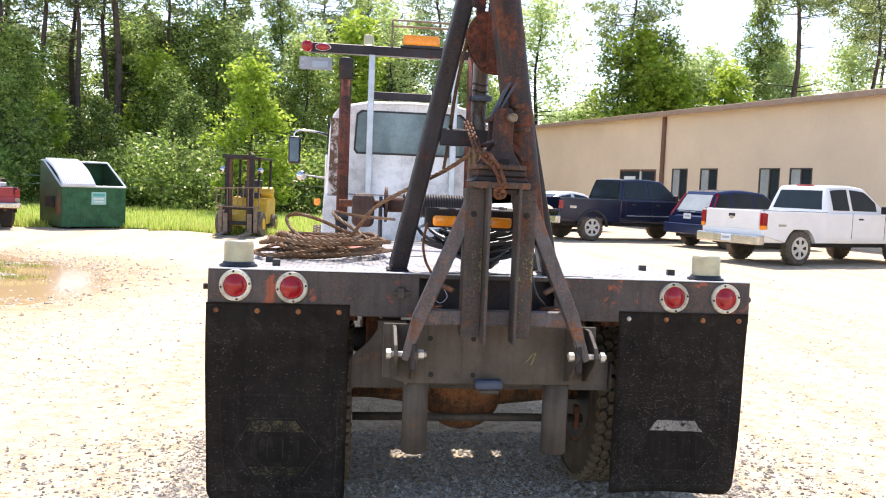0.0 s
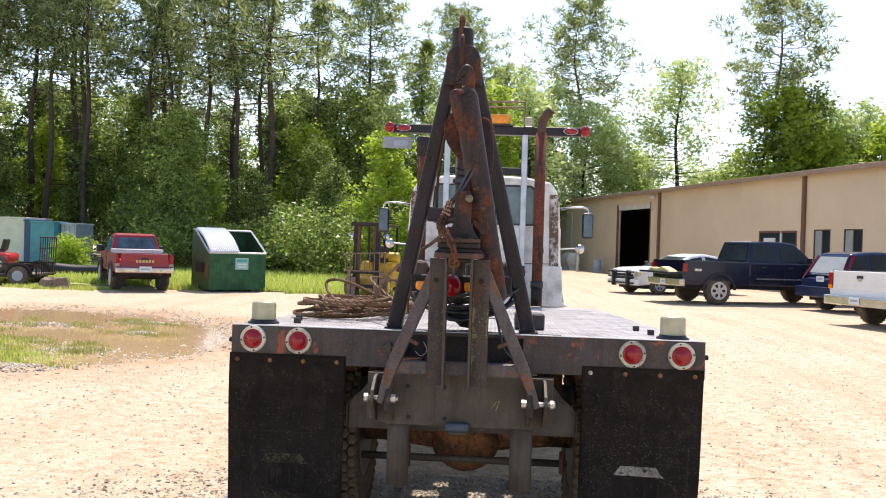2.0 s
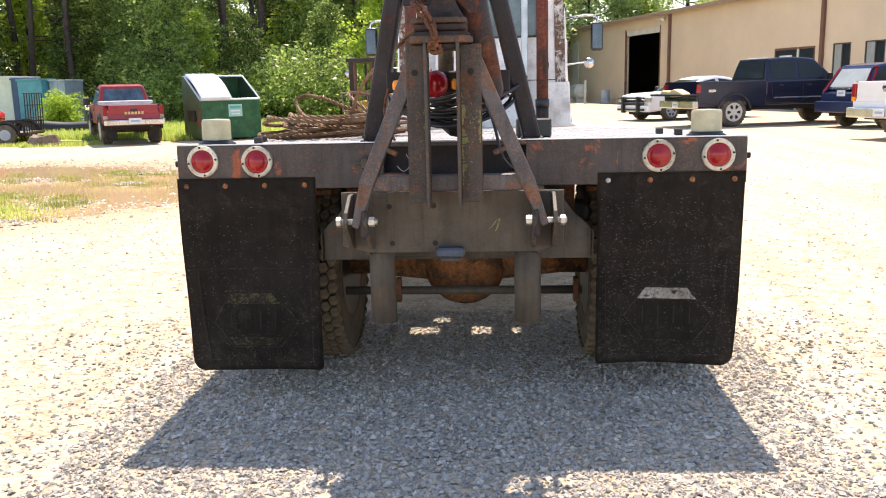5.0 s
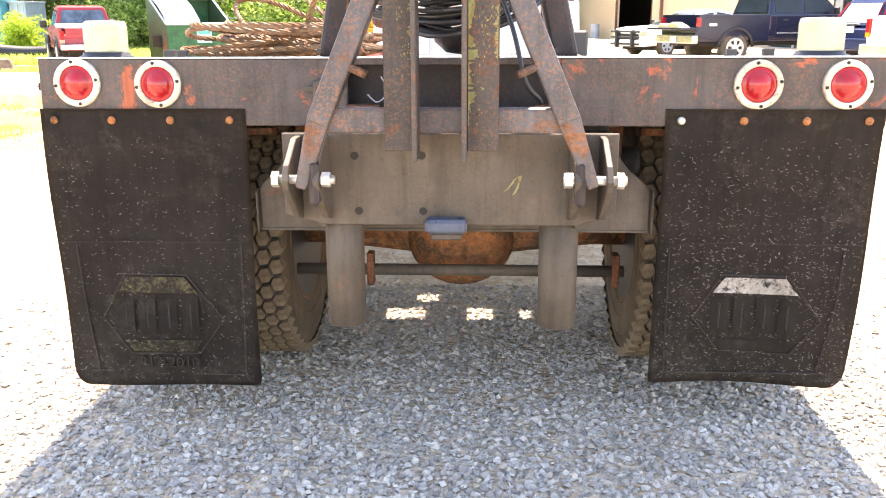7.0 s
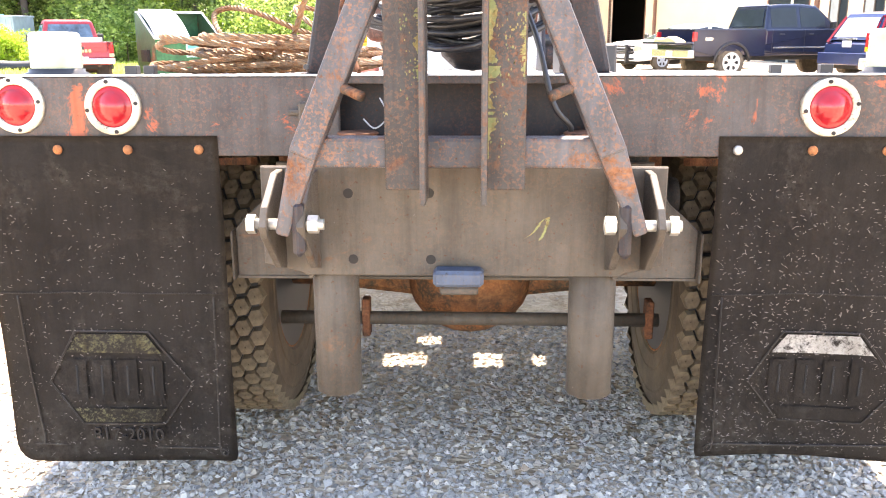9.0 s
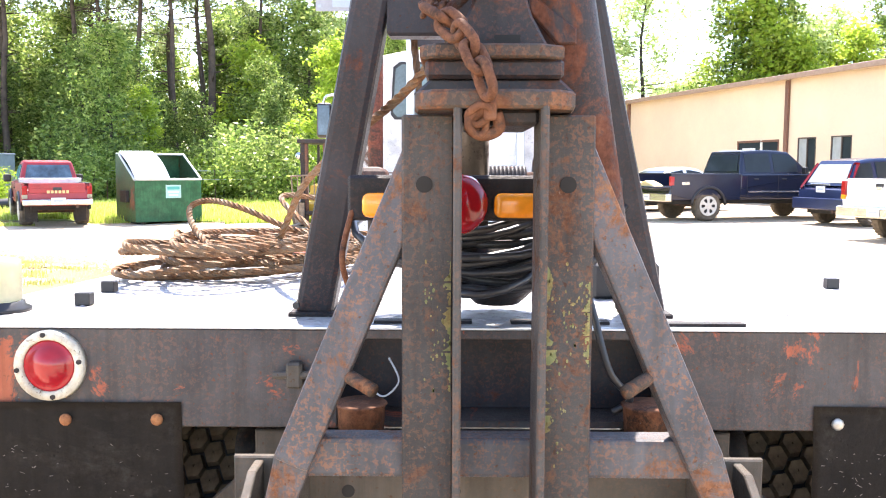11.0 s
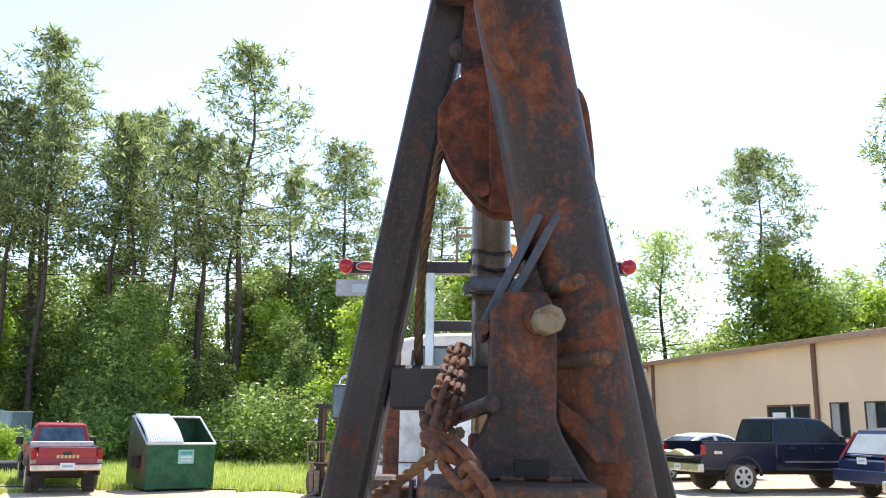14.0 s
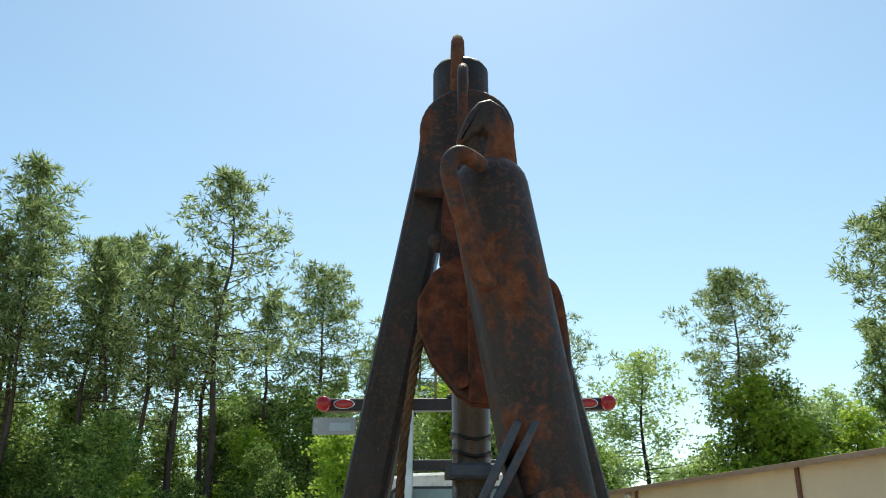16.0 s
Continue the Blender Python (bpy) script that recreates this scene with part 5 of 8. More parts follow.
for x in (-0.34, 0.34):
    deck_part("drum_flange", bm_rod((x - 0.010, 2.85, 1.50), (x + 0.010, 2.85, 1.50), 0.135, 28), "rust", drum, "rusty drum flange")
    deck_part("winch_stand", bm_poly([(2.62, 1.156), (3.08, 1.156), (2.95, 1.56), (2.75, 1.56)], "x", x + (0.03 if x > 0 else -0.05), x + (0.05 if x > 0 else -0.03), 0.004), "blue_steel", drum)
deck_part("winch_shaft", bm_rod((-0.70, 2.85, 1.50), (0.40, 2.85, 1.50), 0.028, 14), "rust_heavy", drum, smooth=True)
deck_part("gear_case", bm_box(-0.60, -0.43, 2.72, 2.98, 1.32, 1.58, 0.05, 3), "rust_dark", drum, "rusty winch gear case")
deck_part("deck_box", bm_box(0.27, 0.44, 0.55, 0.80, 1.157, 1.25, 0.008), "black", label="small black box on the deck")
deck_part("red_board", bm_box(-0.95, -0.52, 1.95, 2.7, 1.157, 1.185, 0.004), "red_board", label="faded red board on the deck")
for x, y in ((-1.02, 0.66), (-0.963, 0.375), (1.01, 0.85), (1.035, 0.50)):
    deck_part("tie_stub", bm_box(x - 0.018, x + 0.018, y - 0.015, y + 0.015, 1.157, 1.187, 0.002), "black", label="short black steel stub")
for x, y in ((0.40, 0.10), (-0.15, 0.12), (0.13, 0.12)):
    deck_part("deck_strap", bm_box(x - 0.10, x + 0.10, y - 0.018, y + 0.018, 1.157, 1.163), "black_steel", label="flat steel strip")
for x, y in ((-1.125, 0.26), (1.10, 0.22)):
    b = deck_part("corner_beacon", bm_lathe([(0.086, 0.0), (0.086, 0.008), (0.072, 0.014), (0.072, 0.022)], (x, y, 1.157), (0, 0, 1), 24), "black", truck, "round corner beacon with cloudy clear lens", True)
    ribs = [(0.062, 0.0), (0.066, 0.004)] + [(0.0655 + (0.0015 if k % 2 else 0), 0.006 + k * 0.0055) for k in range(15)] + [(0.064, 0.092), (0.058, 0.097), (0.0, 0.099)]
    deck_part("lens", bm_lathe(ribs, (x, y, 1.178), (0, 0, 1), 28), "clear", b, "cloudy ribbed lens", True)

# black cables looped over the lamp bar, and an air tank beneath
cables = thing("cable_coil", "coil of glossy black electric cable on the mast foot", "cable")
rl = random.Random(4)
for k in range(18):
    cx, dz, w, dp = rl.uniform(-0.05, 0.05), rl.uniform(0.0, 0.13), rl.uniform(0.15, 0.27), rl.uniform(0.09, 0.2)
    pts = []
    for j in range(24):
        a = 2 * math.pi * j / 24
        pts.append((cx + w * math.cos(a), 0.24 + dp * math.sin(a) * 0.9 + 0.02 * math.sin(3 * a + k), 1.300 + dz + 0.05 * math.sin(a + k * 0.1) - 0.045 * math.sin(a) ** 2))
    part("loop", bm_sweep(pts, 0.0085, 7, closed=True), "cable", cables, smooth=True)
part("air_tank", bm_lathe([(0.0, 0.0), (0.05, 0.008), (0.085, 0.04), (0.095, 0.09), (0.085, 0.14), (0.0, 0.16)], (0.01, 0.30, 1.158), (0, 0, 1), 22), "black_steel", truck, "round black tank under the cable", True)
part("hose", bm_sweep(smooth_path([(0.10, 0.05, 1.40), (0.16, -0.02, 1.25), (0.20, -0.06, 1.10), (0.245, -0.04, 1.04), (0.215, -0.03, 1.01)], 8), 0.007, 7), "cable", truck, "black hose", True)
part("hose", bm_sweep(smooth_path([(-0.28, 0.03, 1.40), (-0.30, 0.0, 1.30), (-0.285, 0.03, 1.22), (-0.26, 0.0, 1.17)], 8), 0.006, 7), "rust_heavy", truck, "thin wire", True)
part("bent_wire", bm_sweep(smooth_path([(-0.21, -0.02, 1.11), (-0.19, -0.04, 1.07), (-0.22, -0.04, 1.04), (-0.25, -0.02, 1.06)], 6), 0.002, 5), "plate_grey", truck)
for x, y in ((-0.26, 0.03), (0.275, 0.03)):
    part("rusty_cup", bm_lathe([(0.0, 0.0), (0.042, 0.0), (0.045, 0.06), (0.05, 0.065), (0.046, 0.068)], (x, -0.05, 0.965), (0, 0, 1), 16), "rust_heavy", truck, smooth=True)

# ---- chain over the boom stand ----
chain = thing("chain", "heavy rusty steel chain hanging over the boom stand", "chain")


def link(p, q, roll, size=1.0):
    """One oval link between two points."""
    r = 0.0070 * size
    p, q = Vector(p), Vector(q)
    d = (q - p)
    L, ax = d.length / 2 + r * 1.1, d.normalized()
    s = ax.orthogonal().normalized()
    s = Matrix.Rotation(roll, 3, ax) @ s
    c, w = (p + q) / 2, 0.0150 * size
    pts = []
    for k in range(16):
        a = 2 * math.pi * k / 16
        u, v = math.cos(a), math.sin(a)
        pts.append(c + ax * ((L - w) * (1 if u > 0 else -1) * min(1, abs(u) * 3) + w * u) + s * w * v)
    part("link", bm_sweep(pts, r, 8, closed=True), "rust_heavy", chain, smooth=True)


def chain_run(pts, step=0.0355, size=1.0):
    path = smooth_path(pts, 24)
    out, acc = [path[0]], 0.0
    for a, b in zip(path, path[1:]):
        acc += (b - a).length
        if acc >= step:
            out.append(b)
            acc = 0.0
    for i, (a, b) in enumerate(zip(out, out[1:])):
        link(a, b, (0.3 if i % 2 else 1.87), size)


chain_run([(-0.112, 0.150, 1.840), (-0.116, 0.02, 1.802), (-0.122, -0.14, 1.757), (-0.128, -0.26, 1.720), (-0.130, -0.345, 1.697)], 0.034, 0.70)
chain_run([(-0.098, 0.150, 1.846), (-0.101, 0.03, 1.800), (-0.106, -0.12, 1.752), (-0.112, -0.25, 1.714), (-0.116, -0.335, 1.694)], 0.034, 0.70)
chain_run([(-0.124, -0.355, 1.694), (-0.092, -0.395, 1.668), (-0.064, -0.425, 1.632), (-0.052, -0.445, 1.600), (-0.042, -0.452, 1.572), (-0.037, -0.448, 1.546)])
chain_run([(-0.046, -0.436, 1.548), (-0.062, -0.426, 1.536), (-0.054, -0.418, 1.522), (-0.034, -0.424, 1.530)], 0.022, 0.8)
part("hook_end", bm_sweep(smooth_path([(-0.038, -0.430, 1.554), (-0.058, -0.420, 1.542), (-0.066, -0.414, 1.526), (-0.048, -0.410, 1.515), (-0.026, -0.414, 1.524), (-0.030, -0.420, 1.546)], 6), 0.0085, 8), "rust_heavy", chain, "rusty grab hook", True)
part("hook_shank", bm_box(-0.048, -0.030, -0.440, -0.424, 1.534, 1.562, 0.005, 2), "rust_heavy", chain)

# ---- coil of wire rope ----
coil = thing("rope_coil", "loose coil of rusty wire rope lying on the deck", "rope")
rc = random.Random(9)
for k in range(15):
    cx, cy = -0.72 + rc.gauss(0, 0.06), 1.42 + rc.gauss(0, 0.12)
    ra, rb, ph = rc.uniform(0.17, 0.33), rc.uniform(0.34, 0.62), rc.uniform(-0.5, 0.5)
    z0, wob = 1.112 + 0.0075 * k, rc.uniform(0.008, 0.026)
    pts = []
    for j in range(150):
        a = 2 * math.pi * j / 150
        q = 1 + 0.10 * math.sin(2 * a + k * 1.7) + 0.06 * math.sin(3 * a + k)
        x, y = ra * q * math.cos(a), rb * q * math.sin(a)
        yy = cy + x * math.sin(ph) + y * math.cos(ph)
        pts.append((cx + x * math.cos(ph) - y * math.sin(ph), yy, max(1.170 - 0.0385 * yy, z0 + wob * math.sin(2 * a + k) + 0.012 - 0.0385 * (yy - 1.42))))
    part("turn", bm_sweep(pts, 0.0095, 12, closed=True, twist=0.35, lobes=0.14), "rope", coil)
part("loose_loop", bm_sweep(smooth_path([(-0.62, 0.95, 1.17), (-0.80, 1.0, 1.20), (-0.93, 1.15, 1.26), (-0.98, 1.25, 1.33), (-0.92, 1.28, 1.355), (-0.80, 1.25, 1.33), (-0.62, 1.22, 1.26), (-0.45, 1.25, 1.22)], 22), 0.0095, 12, twist=0.35, lobes=0.14), "rope", coil)
part("loose_loop", bm_sweep(smooth_path([(-0.50, 1.2, 1.22), (-0.72, 1.5, 1.36), (-0.55, 1.9, 1.33), (-0.3, 2.3, 1.30)], 22), 0.0095, 12, twist=0.35, lobes=0.14), "rope", coil)


# ---- trees ----
def leaf_mesh(name, centres, sizes, spread, per, leaf, material, seed, flat=0.5, quad=True):
    """A crown: clumps of small leaves at the given centres, as one mesh."""
    rng = np.random.default_rng(seed)
    c = np.repeat(np.asarray(centres, float), per, axis=0)
    s = np.repeat(np.asarray(sizes, float), per)
    n = len(c)
    d = rng.normal(size=(n, 3))
    d /= np.linalg.norm(d, axis=1)[:, None]
    r = rng.uniform(0, 1, n) ** 0.45
    p = c + d * (r * s)[:, None] * np.array([1, 1, flat]) * spread
    a = rng.normal(size=(n, 3)) * np.array([1, 1, 0.55])
    a /= np.linalg.norm(a, axis=1)[:, None]
    b = np.cross(a, rng.normal(size=(n, 3)))
    b /= np.linalg.norm(b, axis=1)[:, None]
    L = leaf * rng.uniform(0.6, 1.4, n)[:, None]
    if quad:
        v = np.stack([p - a * L, p - b * L * 0.45 , p + a * L, p + b * L * 0.45], 1).reshape(-1, 3)
        f = np.arange(4 * n).reshape(-1, 4)
    else:
        v = np.stack([p - a * L, p + a * L * 0.7 + b * L * 0.62, p + a * L * 0.7 - b * L * 0.62], 1).reshape(-1, 3)
        f = np.arange(3 * n).reshape(-1, 3)
    me = bpy.data.meshes.new(name)
    me.from_pydata(v.tolist(), [], f.tolist())
    me.materials.append(M[material])
    return me


def trunk_bm(h, r, rng, limbs, lean=0.0):
    """A tapered trunk with limbs; each limb is (height, azimuth, length, rise)."""
    bm = bmesh.new()
    n = 9
    axis = [(lean * h * (i / n) ** 1.3 + 0.02 * h * math.sin(i * 1.3 + r * 50) * (i / n), 0.015 * h * math.cos(i * 1.7) * (i / n), h * i / n) for i in range(n + 1)]
    m = 8
    rings = []
    for i, (x, y, z) in enumerate(axis):
        rr = r * (1 - 0.88 * i / n) * (1.35 if i == 0 else 1)
        rings.append([bm.verts.new((x + rr * math.cos(2 * math.pi * j / m), y + rr * math.sin(2 * math.pi * j / m), z)) for j in range(m)])
    for a, b in zip(rings, rings[1:]):
        for j in range(m):
            bm.faces.new((a[j], a[(j + 1) % m], b[(j + 1) % m], b[j]))
    tips = []
    for z, az, ln, rise in limbs:
        k = min(n - 1, int(z / h * n))
        f = z / h * n - k
        x = axis[k][0] * (1 - f) + axis[k + 1][0] * f
        y = axis[k][1] * (1 - f) + axis[k + 1][1] * f
        d = Vector((math.cos(az), math.sin(az), 0))
        p0 = Vector((x, y, z))
        p1 = p0 + d * ln * 0.55 + Vector((0, 0, rise * 0.35))
        p2 = p0 + d * ln + Vector((0, 0, rise))
        br = max(0.018, r * 0.28 * (1 - 0.6 * z / h))
        prev = None
        for q, w in ((p0, br), (p1, br * 0.6), (p2, br * 0.2)):
            ring = [bm.verts.new(q + Vector((-d.y * math.cos(t), d.x * math.cos(t), math.sin(t))) * w) for t in (0, 2.1, 4.2)]
            if prev:
                for j in range(3):
                    bm.faces.new((prev[j], prev[(j + 1) % 3], ring[(j + 1) % 3], ring[j]))
            prev = ring
        tips += [p1, p1.lerp(p2, 0.5), p2]
    return bm, tips


def needle_mesh(name, centres, sizes, per, length, material, seed):
    """Tufts of needles: slim blades that fan out and up from each centre, as one mesh."""
    rng = np.random.default_rng(seed)
    c = np.repeat(np.asarray(centres, float), per, axis=0)
    s = np.repeat(np.asarray(sizes, float), per)
    n = len(c)
    d = rng.normal(size=(n, 3)) + np.array([0, 0, 0.35])
    d /= np.linalg.norm(d, axis=1)[:, None]
    base = c + d * (s * rng.uniform(0.15, 0.75, n))[:, None] * np.array([1, 1, 0.72])
    b = np.cross(d, rng.normal(size=(n, 3)))
    b /= np.linalg.norm(b, axis=1)[:, None]
    L = (length * rng.uniform(0.6, 1.35, n))[:, None]
    v = np.stack([base + b * L * 0.13, base - b * L * 0.13, base + d * L], 1).reshape(-1, 3)
    me = bpy.data.meshes.new(name)
    me.from_pydata(v.tolist(), [], np.arange(3 * n).reshape(-1, 3).tolist())
    me.materials.append(M[material])
    return me


def pine(seed, h, clear, spread=0.15, step=0.0085, per=20, round_top=0.0, material="pine_leaf", lean=0.0):
    """A tall pine: bare bole, rising limbs and tufts of needles high up, with gaps between the boughs."""
    rng = random.Random(seed)
    limbs, az, z = [], 0.0, h * clear
    while z < h * 0.99:
        u = (z - h * clear) / (h * (1 - clear))
        body = (1 - u) ** (0.85 - 0.4 * round_top) * (0.45 + 0.55 * min(1, u * 3.0)) + 0.01
        ln = max(0.3, h * spread * body * rng.choice((0.45, 0.75, 0.9, 1.0, 1.2)) * rng.uniform(0.85, 1.15))
        az += 2.4 + rng.uniform(-0.5, 0.5)
        limbs.append((z, az, ln, ln * (0.05 + 0.35 * u + rng.uniform(-0.12, 0.25))))
        z += h * step * rng.uniform(0.5, 1.6)
    dead = [(h * rng.uniform(0.22, clear), rng.uniform(0, 6.3), h * rng.uniform(0.03, 0.10), rng.uniform(-0.4, 0.5)) for _ in range(11)]
    bm, tips = trunk_bm(h * 0.985, h * 0.0085 + 0.05, rng, limbs + dead, lean)
    tips = tips[:len(limbs) * 3]
    cs, rs = [], []
    for k, (zz, a, ln, rise) in enumerate(limbs):
        mid, far, end = tips[3 * k:3 * k + 3]
        out = Vector((math.cos(a), math.sin(a), 0))
        side = Vector((-out.y, out.x, 0))
        for q, w in ((mid, 0.22), (far, 0.34), (far, -0.34), (end, 0.16), (end, -0.16), (mid, -0.26)):
            p = q + side * (w * ln * rng.uniform(0.3, 1.2)) + out * rng.uniform(-0.12, 0.12) * ln + Vector((0, 0, rng.uniform(-0.05, 0.2) * min(2.0, ln)))
            cs.append(tuple(p))
            rs.append(h * 0.026 * rng.uniform(0.5, 1.4))
    cs += [(tips[-1].x + rng.uniform(-0.2, 0.2), tips[-1].y + rng.uniform(-0.2, 0.2), h * f) for f in (0.975, 0.988)]
    rs += [0.3, 0.2]
    t = thing("pine_tree", "tall pine with a bare bole and clumped dark needles", "tree", group="trees of the wood")
    part("trunk", bm, "bark", t, smooth=True)
    cr = new("crown", needle_mesh("crown", cs, rs, per, 0.34, material, seed))
    cr.parent = t
    return t


def broadleaf(seed, h, width, low, material, clumps=64, per=38, leaf=0.125, label="leafy green broadleaf tree"):
    """A leafy tree: trunk, limbs, and clumps of leaves with gaps."""
    rng = random.Random(seed)
    limbs = []
    for i in range(clumps):
        z = h * (low + (0.97 - low) * (i + 0.5) / clumps)
        u = (z / h - low) / (1 - low)
        ln = width * (0.35 + 0.75 * math.sin(math.pi * min(1, 0.18 + 0.80 * u)) ** 0.9) * rng.uniform(0.35, 1.05)
        limbs.append((z * 0.93, rng.uniform(0, 2 * math.pi), ln * (0.35 + 0.65 * (1 - u) ** 0.5), h * rng.uniform(0.0, 0.09)))
    bm, tips = trunk_bm(h * 0.94, h * 0.012 + 0.03, rng, limbs)
    t = thing("broadleaf_tree", label, "tree", group="trees of the wood")
    part("trunk", bm, "bark_dark", t, smooth=True)
    cr = new("crown", leaf_mesh("crown", [tuple(p) for p in tips], [width * 0.27 * rng.uniform(0.6, 1.3) for _ in tips], 1.0, per, leaf, material, seed, 0.7, False))
    cr.parent = t
    return t


def bush(seed, h, width, material, per=720, leaf=0.085):
    rng = random.Random(seed)
    cs = [(rng.gauss(0, width * 0.33), rng.gauss(0, width * 0.33), h * rng.uniform(0.1, 0.85)) for _ in range(22)]
    limbs = [(0.05 + 0.02 * i, rng.uniform(0, 6.3), width * 0.5, h * 0.6) for i in range(7)]
    bm, _ = trunk_bm(h * 0.7, 0.04, rng, limbs)
    t = thing("bush", "dense leafy understorey bush", "bush", group="undergrowth of the wood")
    part("stem", bm, "bark_dark", t)
    cr = new("foliage", leaf_mesh("foliage", cs, [width * 0.36 * rng.uniform(0.6, 1.2) for _ in cs], 1.0, per // 4, leaf, material, seed, 0.8, False))
    cr.parent = t
    return t


def put(proto, rows):
    """The first row takes the tree itself, the others copies: x, y, scale, turn."""
    rows = [q for q in rows if not (-27 < q[0] < -17.6 and q[1] < 38.5 and q[1] > 32)]   # the storage boxes stand clear
    for i, (x, y, s, a) in enumerate(rows):
        m = pose(x, y, -0.05, 0, 0, a)
        if i == 0:
            proto.scale = (s, s, s)
            proto.matrix_basis = m @ Matrix.Diagonal((s, s, s, 1))
        else:
            c = copy_thing(proto, m)
            c.scale = (s, s, s)


rt = random.Random(21)


def row(n, x0, x1, y0, y1, s0, s1):
    return [(x0 + (x1 - x0) * (i + rt.uniform(0.1, 0.9)) / n, rt.uniform(y0, y1), rt.uniform(s0, s1), rt.uniform(0, 360)) for i in range(n)]


def tall(rows):
    """Rows of x, y, height, turn for pines drawn 20 m high."""
    return [(x, y, h / 20, a) for x, y, h, a in rows]


# tall pines of the wood
put(pine(1, 20, 0.46, 0.275, 0.0090, 18, 0.25), tall([(-13.7, 46, 24.0, 10), (-28.0, 50, 26.8, 70), (-34.5, 49, 26, 200), (-41, 50, 25, 300), (-22.3, 53, 22.4, 140)]))
put(pine(2, 20, 0.42, 0.255, 0.0100, 17, 0.2), tall([(-25.6, 46.5, 22.5, 0), (-31.5, 46, 24.5, 90), (-22.1, 50, 21.6, 250), (-38, 47, 24, 30), (-17.9, 52, 20.5, 110)]))
put(pine(3, 20, 0.55, 0.185, 0.0115), tall([(-21.1, 46, 19.5, 30), (-17.7, 46, 19.5, 190), (-28.9, 46.5, 21.0, 130), (-24.2, 44, 19.0, 250), (-32.8, 44, 22, 80), (-15.4, 50, 19.4, 20)]))
put(pine(4, 20, 0.58, 0.175, 0.0115, lean=0.05), tall([(-19.5, 45.5, 18.5, 170), (-15.2, 45, 18.0, 200), (-26.9, 44.5, 19.5, 0), (-11.9, 50, 18.0, 90), (-30.2, 44, 20.5, 40)]))
# pines over the roof and beyond the yard
put(pine(5, 20, 0.58, 0.255, 0.0070, 32, 0.6), tall([(21.3, 62, 22.4, 0), (32.9, 58, 26.5, 200), (42, 62, 25, 80)]))
put(pine(16, 20, 0.58, 0.330, 0.0066, 30, 0.55), tall([(7.0, 72, 23.8, 140), (-9.4, 56, 20.7, 60), (-3.1, 66, 20.9, 20), (48, 70, 24, 10)]))
put(pine(6, 20, 0.16, 0.190, 0.009, 26, 0.0, material="leaf_mid"), tall([(32.9, 64, 19.3, 0), (-5.6, 58, 16.5, 100)]))
# leafy trees
put(broadleaf(7, 12, 3.4, 0.15, "leaf_mid"), row(6, -34, -8, 36, 42, 0.45, 0.68) + row(3, -10, -2, 48, 53, 0.8, 1.0) + row(8, -46, -8, 42, 47, 0.55, 0.72) + row(11, -60, -6, 60, 70, 1.05, 1.3) + row(8, -44, -9, 50, 56, 0.85, 1.1) + [(23.2, 61, 1.25, 30), (20.2, 61.5, 1.15, 200), (26, 63, 1.0, 20)])
put(broadleaf(8, 11, 3.2, 0.10, "leaf_dark"), row(8, -36, -6, 36, 42, 0.45, 0.75) + row(6, -46, -8, 41, 47, 0.6, 0.78) + row(3, -3, 4, 62, 68, 1.1, 1.4) + row(10, -62, -6, 58, 68, 1.05, 1.35) + row(7, -46, -9, 50, 57, 0.9, 1.15))
put(broadleaf(9, 9, 2.6, 0.08, "leaf_light", label="bright yellow-green broadleaf tree"), [(-4.6, 31.5, 0.74, 0), (-0.5, 56, 1.5, 80), (24, 59, 1.25, 40), (19.5, 66, 1.0, 10), (28, 59, 1.35, 90), (11.5, 70, 1.2, 10), (-20, 48, 1.0, 20), (-29, 48, 1.0, 80), (-11.5, 47, 1.0, 20), (-26, 37, 0.6, 10), (-14.5, 37.5, 0.6, 70), (21.6, 60.5, 1.65, 10), (22.8, 60, 1.35, 70)])
# far crowns, with distance haze put into the pale leaf colour
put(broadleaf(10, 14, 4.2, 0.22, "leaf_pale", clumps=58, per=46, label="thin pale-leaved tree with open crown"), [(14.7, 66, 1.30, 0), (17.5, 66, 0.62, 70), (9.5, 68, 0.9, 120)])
put(broadleaf(15, 12, 3.6, 0.10, "leaf_pale", label="far broadleaf tree, haze put into its pale-green leaf colour"), [(25.8, 62, 1.15, 0), (20, 68, 0.85, 90), (29, 64, 1.2, 40), (36, 66, 1.3, 160), (17.5, 72, 0.75, 220), (33.5, 61, 1.1, 300), (34, 64, 1.2, 120), (41, 64, 1.3, 200), (9.5, 71, 1.2, 30), (4.5, 68, 1.35, 130), (13.2, 73, 0.9, 250), (0.5, 66, 1.45, 310), (28, 70, 1.2, 10), (2.4, 60, 1.2, 50), (7.3, 67, 1.2, 200), (-3.2, 55, 1.05, 100), (-7.0, 54, 1.0, 160)])
# undergrowth
put(bush(11, 3.4, 3.0, "leaf_dark"), row(13, -42, 0, 33.8, 37, 0.7, 1.2))
put(bush(12, 2.8, 2.6, "leaf_mid"), row(15, -42, 0, 33.2, 36.5, 0.6, 1.2) + row(5, 6, 22, 68, 74, 1.5, 2.2))
put(bush(14, 2.6, 2.4, "leaf_mid"), row(8, -40, -3, 33.2, 36, 0.6, 1.1))
put(bush(13, 2.2, 1.8, "leaf_light"), [(-18.5, 31.3, 0.72, 0)] + row(5, -30, -4, 33, 36, 0.5, 1.0))


